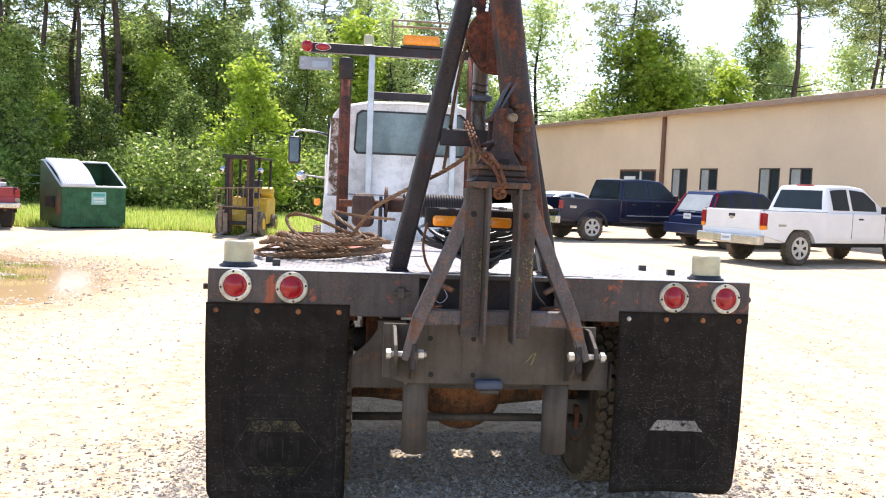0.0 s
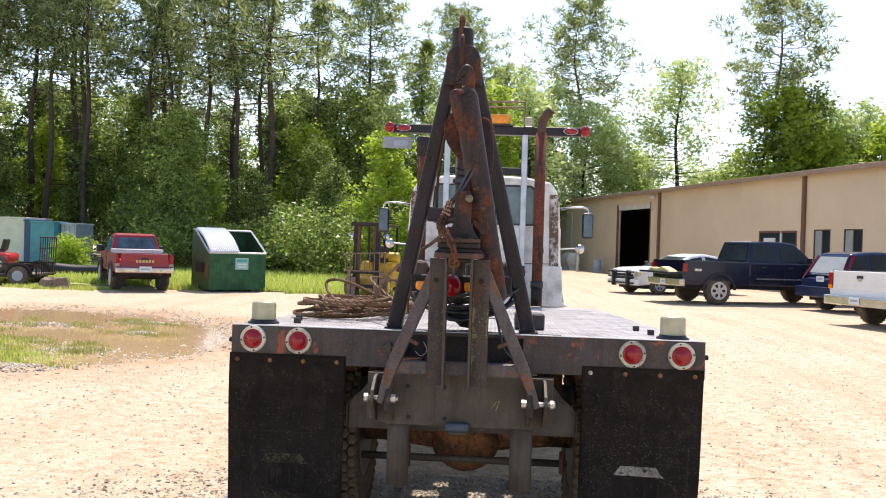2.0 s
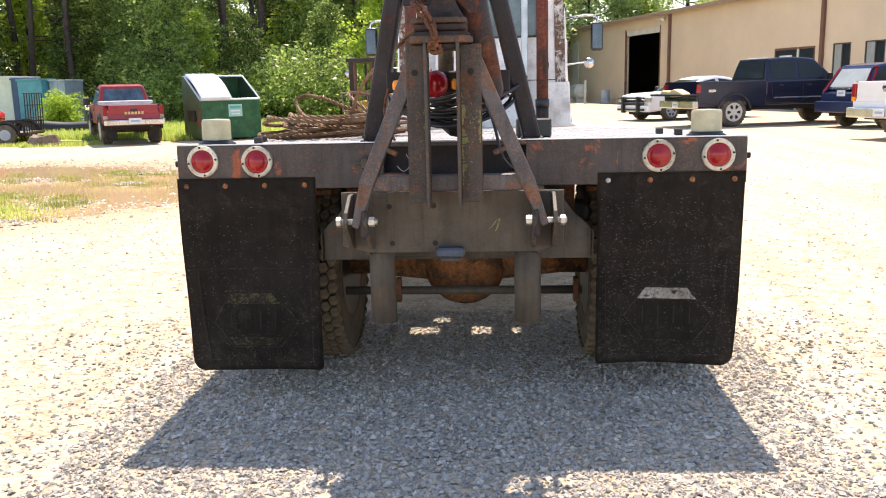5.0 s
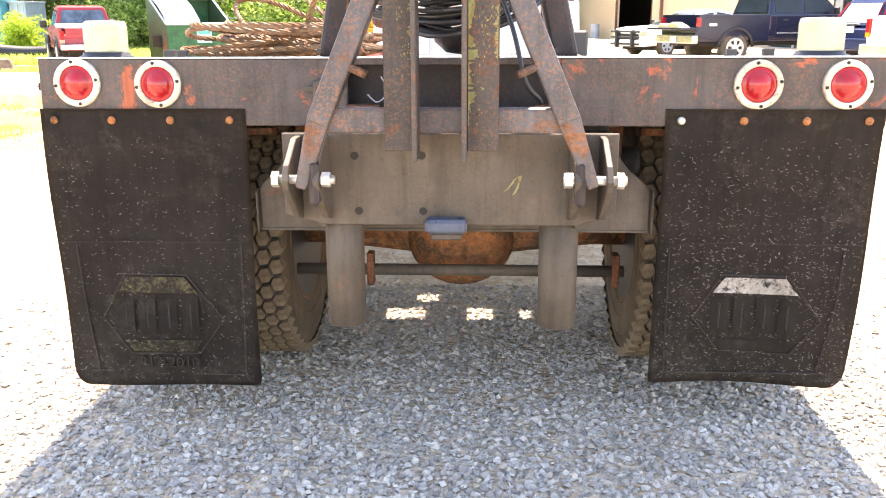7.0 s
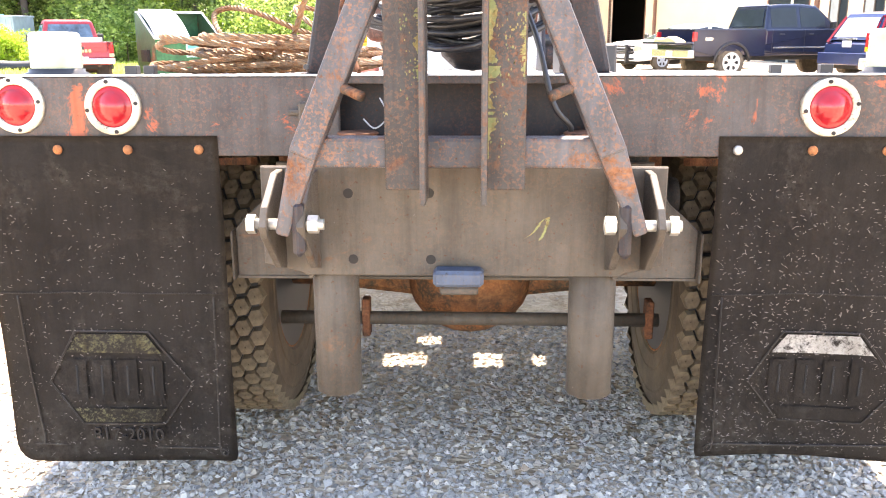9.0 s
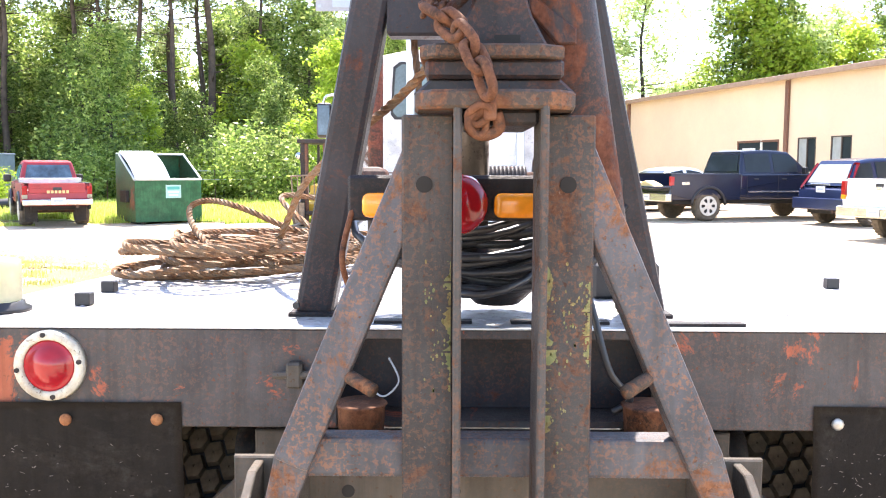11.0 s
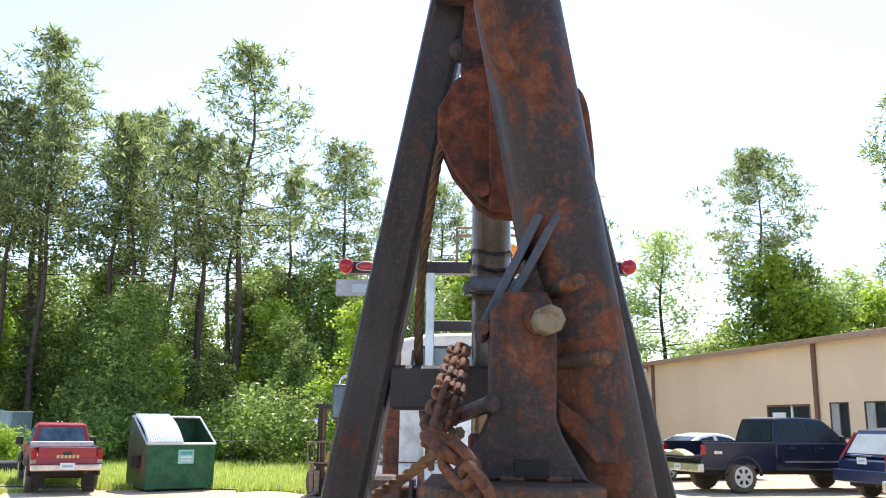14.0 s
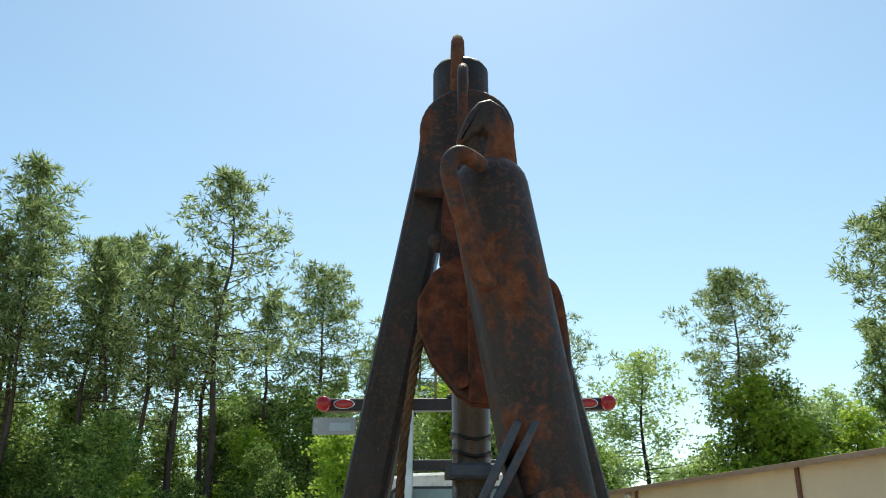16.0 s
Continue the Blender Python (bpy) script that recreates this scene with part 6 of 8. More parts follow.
# ---- parked vehicles ----
def quad_panel(a, b, c, d, lift, inset=0.0, thick=0.006):
    """A thin four-cornered pane set just off a surface, shrunk by inset."""
    P = [Vector(p) for p in (a, b, c, d)]
    mid = sum(P, Vector()) / 4
    P = [p + (mid - p).normalized() * inset for p in P]
    n = (P[1] - P[0]).cross(P[3] - P[0]).normalized()
    bm = bmesh.new()
    lo = [bm.verts.new(p + n * (lift - thick)) for p in P]
    hi = [bm.verts.new(p + n * lift) for p in P]
    bm.faces.new(hi)
    for i in range(4):
        bm.faces.new((lo[i], lo[(i + 1) % 4], hi[(i + 1) % 4], hi[i]))
    bmesh.ops.recalc_face_normals(bm, faces=bm.faces[:])
    return bm


def car_wheel(put_, parent, x, y, r, w, rim_mat, side):
    m = pose(x, y, r, 0, 0, 0 if side > 0 else 180)
    prof = [(r * 0.62, -w / 2), (r * 0.88, -w / 2 - 0.005), (r * 0.97, -w / 2 + 0.03), (r, -w / 2 + 0.06), (r, w / 2 - 0.06), (r * 0.97, w / 2 - 0.03), (r * 0.88, w / 2 + 0.005), (r * 0.62, w / 2)]
    t = bm_lathe(prof, (0, 0, 0), (1, 0, 0), 28)
    for i in range(28):
        for j in (-1, 1):
            a = 360 * (i + (0.5 if j > 0 else 0)) / 28
            bm_box(j * w * 0.22 - w * 0.17, j * w * 0.22 + w * 0.17, -0.018, 0.018, r - 0.006, r + 0.008, bm=(q := bmesh.new()))
            moved(q, pose(0, 0, 0, a))
            me = bpy.data.meshes.new("t")
            q.to_mesh(me)
            q.free()
            t.from_mesh(me)
            bpy.data.meshes.remove(me)
    wh = put_("wheel", moved(t, m), "tyre", parent)
    rim = bm_lathe([(r * 0.64, w / 2 - 0.02), (r * 0.64, w / 2 + 0.016), (r * 0.58, w / 2 + 0.018), (r * 0.54, w / 2 + 0.005), (0.06, w / 2 + 0.004), (0.05, w / 2 + 0.03), (0.0, w / 2 + 0.032)], (0, 0, 0), (1, 0, 0), 24)
    for k in range(6):
        bm_bar_into = bm_bar((w / 2 + 0.012, 0, r * 0.08), (w / 2 + 0.010, 0, r * 0.57), 0.02, r * 0.17, 0.004)
        me = bpy.data.meshes.new("t")
        moved(bm_bar_into, pose(0, 0, 0, 60 * k)).to_mesh(me)
        bm_bar_into.free()
        rim.from_mesh(me)
        bpy.data.meshes.remove(me)
    rm = put_("rim", moved(rim, m), rim_mat, wh, "bright spoked rim")
    slots = bmesh.new()
    for k in range(6):                                # dark gaps between the spokes
        q = bm_bar((w / 2 + 0.004, 0, r * 0.24), (w / 2 + 0.004, 0, r * 0.50), 0.008, r * 0.20, 0.0)
        me = bpy.data.meshes.new("t")
        moved(q, pose(0, 0, 0, 60 * k + 30)).to_mesh(me)
        q.free()
        slots.from_mesh(me)
        bpy.data.meshes.remove(me)
    tagged(put_("rim_slot", moved(slots, m), "dark", rm), kind="stuff")
    return wh


def vehicle(name, label, category, at, s):
    """A road vehicle from a table: y runs forward from the rear axle, x to its right."""
    root = thing(name, label, category, at, s.get("group", "parked vehicles"))

    def put_(nm, bm, mat, parent=root, lab="", smooth=False):
        return part(nm, moved(bm, at), mat, parent, lab, smooth)
    W, r, wb = s["w"], s["r"], s["wb"]
    yr, yf, sill = s["rear"], s["front"], s["sill"]
    belt, hood = s["belt"], s["hood"]
    ra = r * 1.22

    def arch(yc):
        return [(yc + ra * math.cos(a), max(sill, r + ra * math.sin(a) * 0.98)) for a in [math.pi - math.pi * k / 10 for k in range(11)]]
    prof = [(yr, sill + 0.18), (yr + 0.06, sill)] + arch(0.0) + arch(wb) + [(yf - 0.12, sill + 0.02), (yf, sill + 0.14), (yf + 0.02, hood - 0.22), (yf - 0.10, hood - 0.06), (yf - 0.5, hood), (s["cowl"], belt + 0.01)]
    if s.get("bed"):
        b0 = s["bed"]
        prof += [(b0, belt), (b0 - 0.02, belt), (b0 - 0.025, sill + 0.38), (yr + 0.06, sill + 0.38), (yr + 0.02, sill + 0.36)]
    else:
        prof += [(yr + 0.25, belt + 0.01), (yr + 0.03, belt - 0.12)]
    bm = bm_poly(prof, "x", -W, W, 0.05, 3)
    for v in bm.verts:                                # rounded in plan, tucked in at the sills
        f = max(0.0, (v.co.y - (yf - 0.9)) / 0.9)
        b = max(0.0, (yr + 0.4 - v.co.y) / 0.4)
        v.co.x *= 1 - 0.09 * f * f - 0.03 * b * b - (0.03 if v.co.z < sill + 0.06 else 0)
    body = put_("body", bm, s["paint"], root, smooth=False)
    put_("body_crease", bm_box(-W - 0.006, W + 0.006, ra + 0.02, wb - ra - 0.02, sill + 0.10, sill + 0.125, 0.004), s["paint"], body)
    if s.get("bed"):
        b0 = s["bed"]
        for sd in (-1, 1):
            side = [(yr + 0.05, sill + 0.16), (yr + 0.03, sill + 0.30), (yr + 0.03, belt), (b0 - 0.012, belt), (b0 - 0.012, sill + 0.01), (ra * 1.0, sill + 0.01)] + [(ra * math.cos(a), r + ra * math.sin(a) * 0.98) for a in [math.pi * k / 12 for k in range(1, 12)] if r + ra * math.sin(a) * 0.98 > sill + 0.02] + [(-ra, sill + 0.02)]
            put_("bedside", bm_poly(side, "x", sd * W - 0.06 * (sd > 0) - 0.004 * (sd < 0), sd * W + 0.06 * (sd < 0) + 0.004 * (sd > 0), 0.012, 2), s["paint"], body)
            put_("bed_rail", bm_box(sd * (W - 0.07) - 0.045, sd * (W - 0.07) + 0.045, yr + 0.05, b0, belt - 0.005, belt + 0.012, 0.006), s.get("rail", "black"), body)
        put_("bed_front", bm_box(-W + 0.06, W - 0.06, b0 - 0.04, b0, sill + 0.3, belt - 0.01), s["paint"], body)
        tg = s.get("gate_open")
        if tg:
            gate = put_("tailgate", bm_box(-W + 0.07, W - 0.07, yr - 0.50, yr + 0.03, sill + 0.34, sill + 0.40, 0.012, 2), s["paint"], root, "lowered tailgate with load on it")
        else:
            gate = put_("tailgate", bm_box(-W + 0.14, W - 0.14, yr, yr + 0.06, sill + 0.30, belt + 0.005, 0.018, 2), s["paint"], root)
            put_("gate_handle", bm_box(-0.10, 0.10, yr - 0.012, yr + 0.01, belt - 0.17, belt - 0.09, 0.01), "black", gate)
            put_("gate_crease", bm_box(-W + 0.2, W - 0.2, yr - 0.006, yr + 0.01, sill + 0.42, sill + 0.45, 0.003), s["paint"], gate)
    # greenhouse
    z0, z1, wt = belt - 0.01, s["roof"], s["top_w"]
    y0, y1, y2, y3 = s["glass"]                        # rear foot, rear top, front top, front foot
    wbt = W - 0.06
    A = [(-wbt, y0, z0), (wbt, y0, z0), (wbt, y3, z0), (-wbt, y3, z0)]
    T = [(-wt, y1, z1), (wt, y1, z1), (wt, y2, z1), (-wt, y2, z1)]
    rise = s.get("dome", 0.03)
    line = smooth_path([(0, y0, z0), (0, y0 + (y1 - y0) * 0.86, z0 + (z1 - z0) * 0.86), (0, y1 + 0.10, z1 - 0.005), (0, (y1 + y2) / 2, z1 + rise), (0, y2 - 0.10, z1 - 0.005), (0, y2 + (y3 - y2) * 0.16, z0 + (z1 - z0) * 0.86), (0, y3, z0)], 5)
    line = [(p.y, p.z) for p in line]

    def taper(z):
        return 1 + (wt / wbt - 1) * max(0.0, (z - z0) / (z1 - z0))
    bm = bm_poly(line, "x", -wbt, wbt)
    rims = [e for e in bm.edges if abs(e.verts[0].co.x - e.verts[1].co.x) < 1e-6 and max(v.co.z for v in e.verts) > z0 + 0.02]
    bmesh.ops.bevel(bm, geom=rims, offset=0.075, segments=4, affect="EDGES", profile=0.5)
    for v in bm.verts:
        v.co.x *= taper(v.co.z)
    cabin = put_("cabin", bm, s["paint"], body, smooth=False)

    def roof_at(y):
        best = z0
        for (ya, za), (yb, zb) in zip(line, line[1:]):
            if min(ya, yb) <= y <= max(ya, yb) and abs(yb - ya) > 1e-6:
                best = max(best, za + (zb - za) * (y - ya) / (yb - ya))
        return best

    def side_pane(sd, ya, yb):
        """A side window with its upper edge under the roof's own curve."""
        lo_z = z0 + 0.07
        ys = [ya + (yb - ya) * k / 10 for k in range(11)]
        up = [(y, roof_at(y) - 0.10) for y in ys if roof_at(y) - 0.10 > lo_z + 0.01]
        pts = [(up[0][0], lo_z)] + up + [(up[-1][0], lo_z)]
        bm = bmesh.new()
        out = [bm.verts.new((sd * (wbt * taper(z) + 0.008), y, z)) for y, z in pts]
        inn = [bm.verts.new((sd * (wbt * taper(z) - 0.012), y, z)) for y, z in pts]
        bm.faces.new(out)
        bm.faces.new(inn[::-1])
        for k in range(len(pts)):
            bm.faces.new((out[k], inn[k], inn[(k + 1) % len(pts)], out[(k + 1) % len(pts)]))
        bmesh.ops.recalc_face_normals(bm, faces=bm.faces[:])
        return bm
    A, T = [Vector(p) for p in A], [Vector(p) for p in T]

    def face(i, j, u0, u1, v0, v1):
        def pt(u, v):
            return A[i].lerp(A[j], u).lerp(T[i].lerp(T[j], u), v)
        return pt(u0, v0), pt(u1, v0), pt(u1, v1), pt(u0, v1)
    gl = s.get("pane", "glass")
    put_("rear_window", quad_panel(*face(0, 1, 0.09, 0.91, s.get("rv", 0.12), 0.82), 0.016, thick=0.02), gl, cabin)
    put_("windscreen", quad_panel(*face(2, 3, 0.07, 0.93, 0.06, 0.84), 0.016, thick=0.02), "glass", cabin)
    for sd in (-1, 1):
        for u0, u1 in s["side_glass"]:
            put_("side_window", side_pane(sd, y0 + (y3 - y0) * u0, y0 + (y3 - y0) * u1), "glass", cabin)
    for sd in (-1, 1):
        for y in s.get("seams", ()):
            put_("door_seam", bm_box(sd * W - 0.004, sd * W + 0.004, y - 0.006, y + 0.006, sill + 0.12, belt - 0.02), "black", body)
        for y in s.get("handles", ()):
            put_("door_handle", bm_box(sd * W - 0.02, sd * W + 0.02, y - 0.08, y + 0.08, belt - 0.16, belt - 0.12, 0.01), s.get("handle_mat", "black"), body)
        put_("door_mirror", bm_box(sd * (W + 0.12) - 0.09, sd * (W + 0.12) + 0.09, y3 - 0.45, y3 - 0.35, belt + 0.0, belt + 0.20, 0.03, 2), "black", body)
        for y, rr in ((0.0, r), (wb, r)):
            car_wheel(put_, root, sd * (W - 0.13), y, rr, s.get("tw", 0.24), s.get("rim", "bumper"), sd)
            liner = [(y + ra * 0.99 * math.cos(a), r + ra * 0.97 * math.sin(a)) for a in [math.pi * k / 10 for k in range(11)]]
            put_("wheel_well", bm_poly(liner + [(y - ra * 0.9, sill + 0.02), (y + ra * 0.9, sill + 0.02)][::1], "x", min(sd * (W - 0.35), sd * (W - 0.30)), max(sd * (W - 0.35), sd * (W - 0.30))), "dark", body)
            if s.get("flare"):
                fl = [Vector((sd * (W + 0.005), y + ra * 1.03 * math.cos(a), r + ra * 1.0 * math.sin(a))) for a in [math.pi * (0.02 + 0.96 * k / 12) for k in range(13)]]
                put_("fender_flare", bm_sweep(fl, 0.045, 6), s["flare"], body, smooth=True)
        lz0, lz1, lx = s["lamp"]
        if s.get("tall_lamp"):
            put_("tail_lamp", quad_panel(*[Vector((sd * q, yy, zz)) for q, yy, zz in ((W - 0.01, yr + 0.12, lz0), (W - 0.15, yr + 0.01, lz0), (W - 0.27, y0 + (y1 - y0) * 0.85 - 0.02, lz1), (W - 0.16, y0 + (y1 - y0) * 0.85 + 0.06, lz1))][::sd], 0.03, thick=0.05), "red_lens", body, "tall red tail lamp")
        else:
            put_("tail_lamp", bm_box(sd * (W - lx / 2) - lx / 2 - 0.006 * (sd < 0), sd * (W - lx / 2) + lx / 2 + 0.006 * (sd > 0), yr - 0.012, yr + 0.12, lz0, lz1, 0.012, 2), "red_lens", body, "red tail lamp")
            put_("lamp_lower", bm_box(sd * (W - lx / 2) - lx / 2 - 0.008 * (sd < 0), sd * (W - lx / 2) + lx / 2 + 0.008 * (sd > 0), yr - 0.015, yr + 0.10, lz0, lz0 + 0.10, 0.01), s.get("lamp_low", "amber"), body)
        put_("head_lamp", bm_box(sd * (W - 0.2) - 0.16, sd * (W - 0.2) + 0.16, yf - 0.08, yf + 0.035, hood - 0.30, hood - 0.12, 0.03, 2), "clear", body)
    bz0, bz1 = s["bump"]
    put_("rear_bumper", bm_box(-W - 0.01, W + 0.01, yr - 0.14, yr + 0.05, bz0, bz1, 0.03, 3), s["bump_mat"], root, "rear bumper")
    put_("front_bumper", bm_box(-W + 0.01, W - 0.01, yf - 0.05, yf + 0.12, sill + 0.02, sill + 0.24, 0.04, 3), s.get("fbump", s["bump_mat"]), root)
    pl = put_("number_plate", bm_box(-0.16, 0.16, yr - s.get("plate_out", 0.155), yr - s.get("plate_out", 0.155) + 0.01, s["plate_z"], s["plate_z"] + 0.16, 0.004), "sign", root, "pale number plate")
    put_("plate_bar", bm_box(-0.11, 0.11, yr - s.get("plate_out", 0.155) - 0.003, yr - s.get("plate_out", 0.155), s["plate_z"] + 0.06, s["plate_z"] + 0.11), "greybox", pl)
    put_("underside", bm_box(-W + 0.2, W - 0.2, yr + 0.2, yf - 0.3, sill - 0.10, sill + 0.25), "dark", body)
    put_("rear_axle", bm_rod((-W + 0.25, 0, r), (W - 0.25, 0, r), 0.06, 10), "rust_dark", root)
    put_("tail_pipe", bm_rod((W - 0.35, yr - 0.12, sill - 0.02), (W - 0.35, yr + 0.8, sill - 0.02), 0.035, 10), "rust_dark", root)
    return root, put_


def facing(x, y, dx, dy):
    """Pose of a vehicle whose rear axle stands at x, y and that faces along dx, dy."""
    return pose(x, y, 0, 0, 0, math.degrees(math.atan2(-dx, dy)))


# navy crew-cab pickup with its tailgate down; the place given is the right rear wheel
H1 = Vector((0.951, 0.309)).normalized()
right = Vector((H1.y, -H1.x))
c = Vector((6.70, 22.96))
navy, put_ = vehicle("pickup_truck", "dark navy crew-cab pickup, tailgate lowered, chrome wheels", "pickup", facing(c.x, c.y, *H1), dict(
    w=0.99, r=0.43, wb=4.0, rear=-1.22, front=5.0, sill=0.58, belt=1.32, hood=1.31, cowl=3.45, bed=1.05, roof=1.97, top_w=0.74, glass=(1.06, 1.22, 2.75, 3.5),
    paint="navy", side_glass=((0.08, 0.42), (0.47, 0.80)), seams=(1.25, 2.3, 3.35), handles=(1.55, 2.5), lamp=(1.0, 1.25, 0.07), lamp_low="red_dark", bump=(0.55, 0.78), bump_mat="bumper",
    plate_z=0.58, gate_open=True, flare="black", rim="alloy", rail="black"))
put_("trim_strip", bm_box(0.985, 1.005, 1.3, 4.6, 0.80, 0.84, 0.004), "bumper", navy, "bright side strip")
put_("badge", bm_box(0.99, 1.0, -0.86, -0.62, 1.02, 1.10, 0.003), "bumper", navy)
put_("cab_lamps", bm_box(-0.5, 0.5, 1.32, 1.40, 1.97, 1.995, 0.008), "white_car", navy)
load = tagged(part("yard_load", moved(bm_poly([(-0.7, 0), (-0.5, 0.14), (-0.1, 0.10), (0.2, 0.18), (0.6, 0.08), (0.75, 0)], "y", -1.55, -1.25, 0.02), facing(c.x, c.y, *H1) @ pose(0, 0, 0.95)), "bars", None, "pale sacks lying on the lowered tailgate"), "", "sack")

# navy estate car beside it
H3 = Vector((0.949, 0.315)).normalized()
c = Vector((10.3, 20.85))
suv, put_ = vehicle("suv", "dark blue compact SUV with tall red tail lamps", "car", facing(c.x, c.y, *H3), dict(
    w=0.90, r=0.35, wb=2.62, rear=-0.86, front=3.55, sill=0.40, belt=1.05, hood=1.03, cowl=2.35, roof=1.70, top_w=0.64, glass=(-0.74, -0.35, 1.45, 2.35), rv=0.10,
    paint="suv_blue", side_glass=((0.05, 0.26), (0.30, 0.55), (0.58, 0.84)), seams=(0.45, 1.35, 2.2), handles=(0.65, 1.5), lamp=(0.98, 1.62, 0.14), tall_lamp=True, bump=(0.42, 0.72), bump_mat="suv_blue",
    plate_z=0.86, plate_out=0.02, rim="alloy", tw=0.22, pane="pale_pane", dome=0.06))
put_("chrome_bar", bm_box(-0.35, 0.35, -0.90, -0.84, 1.04, 1.09, 0.008), "chrome", suv)
put_("roof_rail", bm_rod((0.60, -0.2, 1.68), (0.60, 1.3, 1.69), 0.018, 8), "black", suv)

# white extended-cab pickup
H4 = Vector((0.939, 0.343)).normalized()
c = Vector((9.6, 15.9))
white, put_ = vehicle("pickup_truck", "white extended-cab pickup with chrome bumper and grey wheels", "pickup", facing(c.x, c.y, *H4), dict(
    w=0.98, r=0.415, wb=3.64, rear=-1.22, front=4.55, sill=0.53, belt=1.27, hood=1.24, cowl=3.10, bed=0.90, roof=1.91, top_w=0.72, glass=(0.92, 1.10, 2.35, 3.15),
    paint="white_car", side_glass=((0.10, 0.36), (0.41, 0.80)), seams=(1.75, 2.95), handles=(2.05,), lamp=(0.84, 1.22, 0.11), bump=(0.48, 0.70), bump_mat="bumper",
    plate_z=0.52, rim="alloy", rail="black"))
put_("badge", bm_box(-0.06, 0.06, -1.235, -1.22, 1.05, 1.12, 0.004), "bumper", white)
put_("side_badge", bm_box(0.975, 0.99, -0.75, -0.50, 0.92, 0.97, 0.003), "bumper", white)
put_("stop_lamp", bm_box(-0.25, 0.25, 1.14, 1.22, 1.91, 1.94, 0.01), "red_dark", white)

# white saloon with a push bumper, nose to the yard
c = Vector((8.30, 29.0))
saloon, put_ = vehicle("saloon_car", "white saloon car with a black push bumper", "car", facing(c.x, c.y, -0.88, -0.47), dict(
    w=0.93, r=0.345, wb=2.95, rear=-1.05, front=3.85, sill=0.30, belt=0.98, hood=0.95, cowl=2.35, roof=1.47, top_w=0.60, glass=(-0.80, 0.10, 1.25, 2.45), dome=0.05,
    paint="white_car", side_glass=((0.15, 0.45), (0.50, 0.80)), seams=(0.5, 1.45, 2.3), handles=(0.75, 1.65), lamp=(0.72, 0.9, 0.3), bump=(0.35, 0.65), bump_mat="white_car",
    plate_z=0.72, rim="greybox", tw=0.22))
for x in (-0.42, 0.42):
    put_("push_bar", bm_box(x - 0.05, x + 0.05, 3.90, 4.10, 0.28, 0.86, 0.03, 2), "black", saloon, "black push-bumper upright")
for z in (0.40, 0.62, 0.80):
    put_("push_rail", bm_rod((-0.75, 4.02, z), (0.75, 4.02, z), 0.035, 10), "black", saloon)
put_("grille", bm_box(-0.55, 0.55, 3.84, 3.885, 0.52, 0.74, 0.02), "black", saloon)

# red pickup by the grass
H2 = Vector((-0.52, 0.855)).normalized()
red, put_ = vehicle("pickup_truck", "faded red compact pickup with wide tyres and steel bumper", "pickup", facing(-10.15, 19.5, *H2), dict(
    w=0.77, r=0.37, wb=2.85, rear=-1.0, front=3.55, sill=0.52, belt=1.06, hood=1.05, cowl=2.4, bed=0.75, roof=1.60, top_w=0.58, glass=(0.77, 0.92, 1.85, 2.45),
    paint="red_car", side_glass=((0.10, 0.40), (0.44, 0.80)), seams=(1.25, 2.45), handles=(1.45,), lamp=(0.70, 1.0, 0.11), lamp_low="clear", bump=(0.54, 0.68), bump_mat="bumper",
    plate_z=0.56, pane="blue_glass", tw=0.30, flare="black", rim="alloy"))
put_("tool_box", bm_box(-0.72, 0.72, 0.35, 0.72, 1.04, 1.17, 0.012), "aluminium", red, "aluminium tool box across the bed")
for k, x in enumerate((-0.205, -0.12, -0.035, 0.05, 0.135, 0.22)):
    put_("gate_mark", bm_box(x - 0.03, x + 0.03, -1.008, -0.995, 0.82, 0.89, 0.004), "bars", red)
for x in (-0.55, 0.55):
    put_("mud_flap", bm_box(x - 0.14, x + 0.14, -0.52, -0.50, 0.12, 0.55), "rubber", red)


# ---- dumpster ----
dm = pose(-8.12, 19.6, 0, 0, 0, 38.5)
dump = thing("dumpster", "green steel dumpster, rust-streaked, pale lid half open", "dumpster", dm)


def dpart(nm, bm, mat, parent=dump, lab="", smooth=False):
    return part(nm, moved(bm, dm), mat, parent, lab, smooth)


DW, t_ = 1.73, 0.03
side = [(0.0, 0.06), (0.0, 1.14), (1.22, 1.80), (1.50, 1.80), (1.56, 0.06)]
for x in (0.0, DW - t_):
    dpart("side_wall", bm_poly(side, "x", x, x + t_, 0.004), "green_rust")
dpart("front_wall", bm_box(0, DW, -0.01, 0.02, 0.06, 1.14, 0.004), "green")
dpart("back_wall", bm_box(0, DW, 1.52, 1.55, 0.06, 1.80, 0.004), "green")
dpart("floor_pan", bm_box(0.03, DW - 0.03, 0.02, 1.52, 0.06, 0.10), "dark")
rim = bmesh.new()
for a, b in (((0, 0, 1.14), (DW, 0, 1.14)), ((0, 0, 1.14), (0, 1.22, 1.80)), ((DW, 0, 1.14), (DW, 1.22, 1.80)), ((0, 1.22, 1.80), (DW, 1.22, 1.80)), ((DW / 2, 0, 1.12), (DW / 2, 1.22, 1.80))):
    bm_rod(a, b, 0.03, 6, bm=rim)
dpart("top_rim", rim, "lid_rim", lab="pale rim of the opening")
lid = bmesh.new()
wave = [(0.0 + 0.0115 * k, 0.05 + 0.045 * (0.5 - 0.5 * math.cos(k * math.pi / 2.5)) ** 0.6) for k in range(77)]
arc = [(y, 0.09 * math.sin(math.pi * y / 1.42)) for y in [1.42 * j / 8 for j in range(9)]]
top = [[lid.verts.new((x, y, z + dz)) for x, z in wave] for y, dz in arc]
low = [[lid.verts.new((x, y, dz + 0.02)) for x, z in wave] for y, dz in arc]
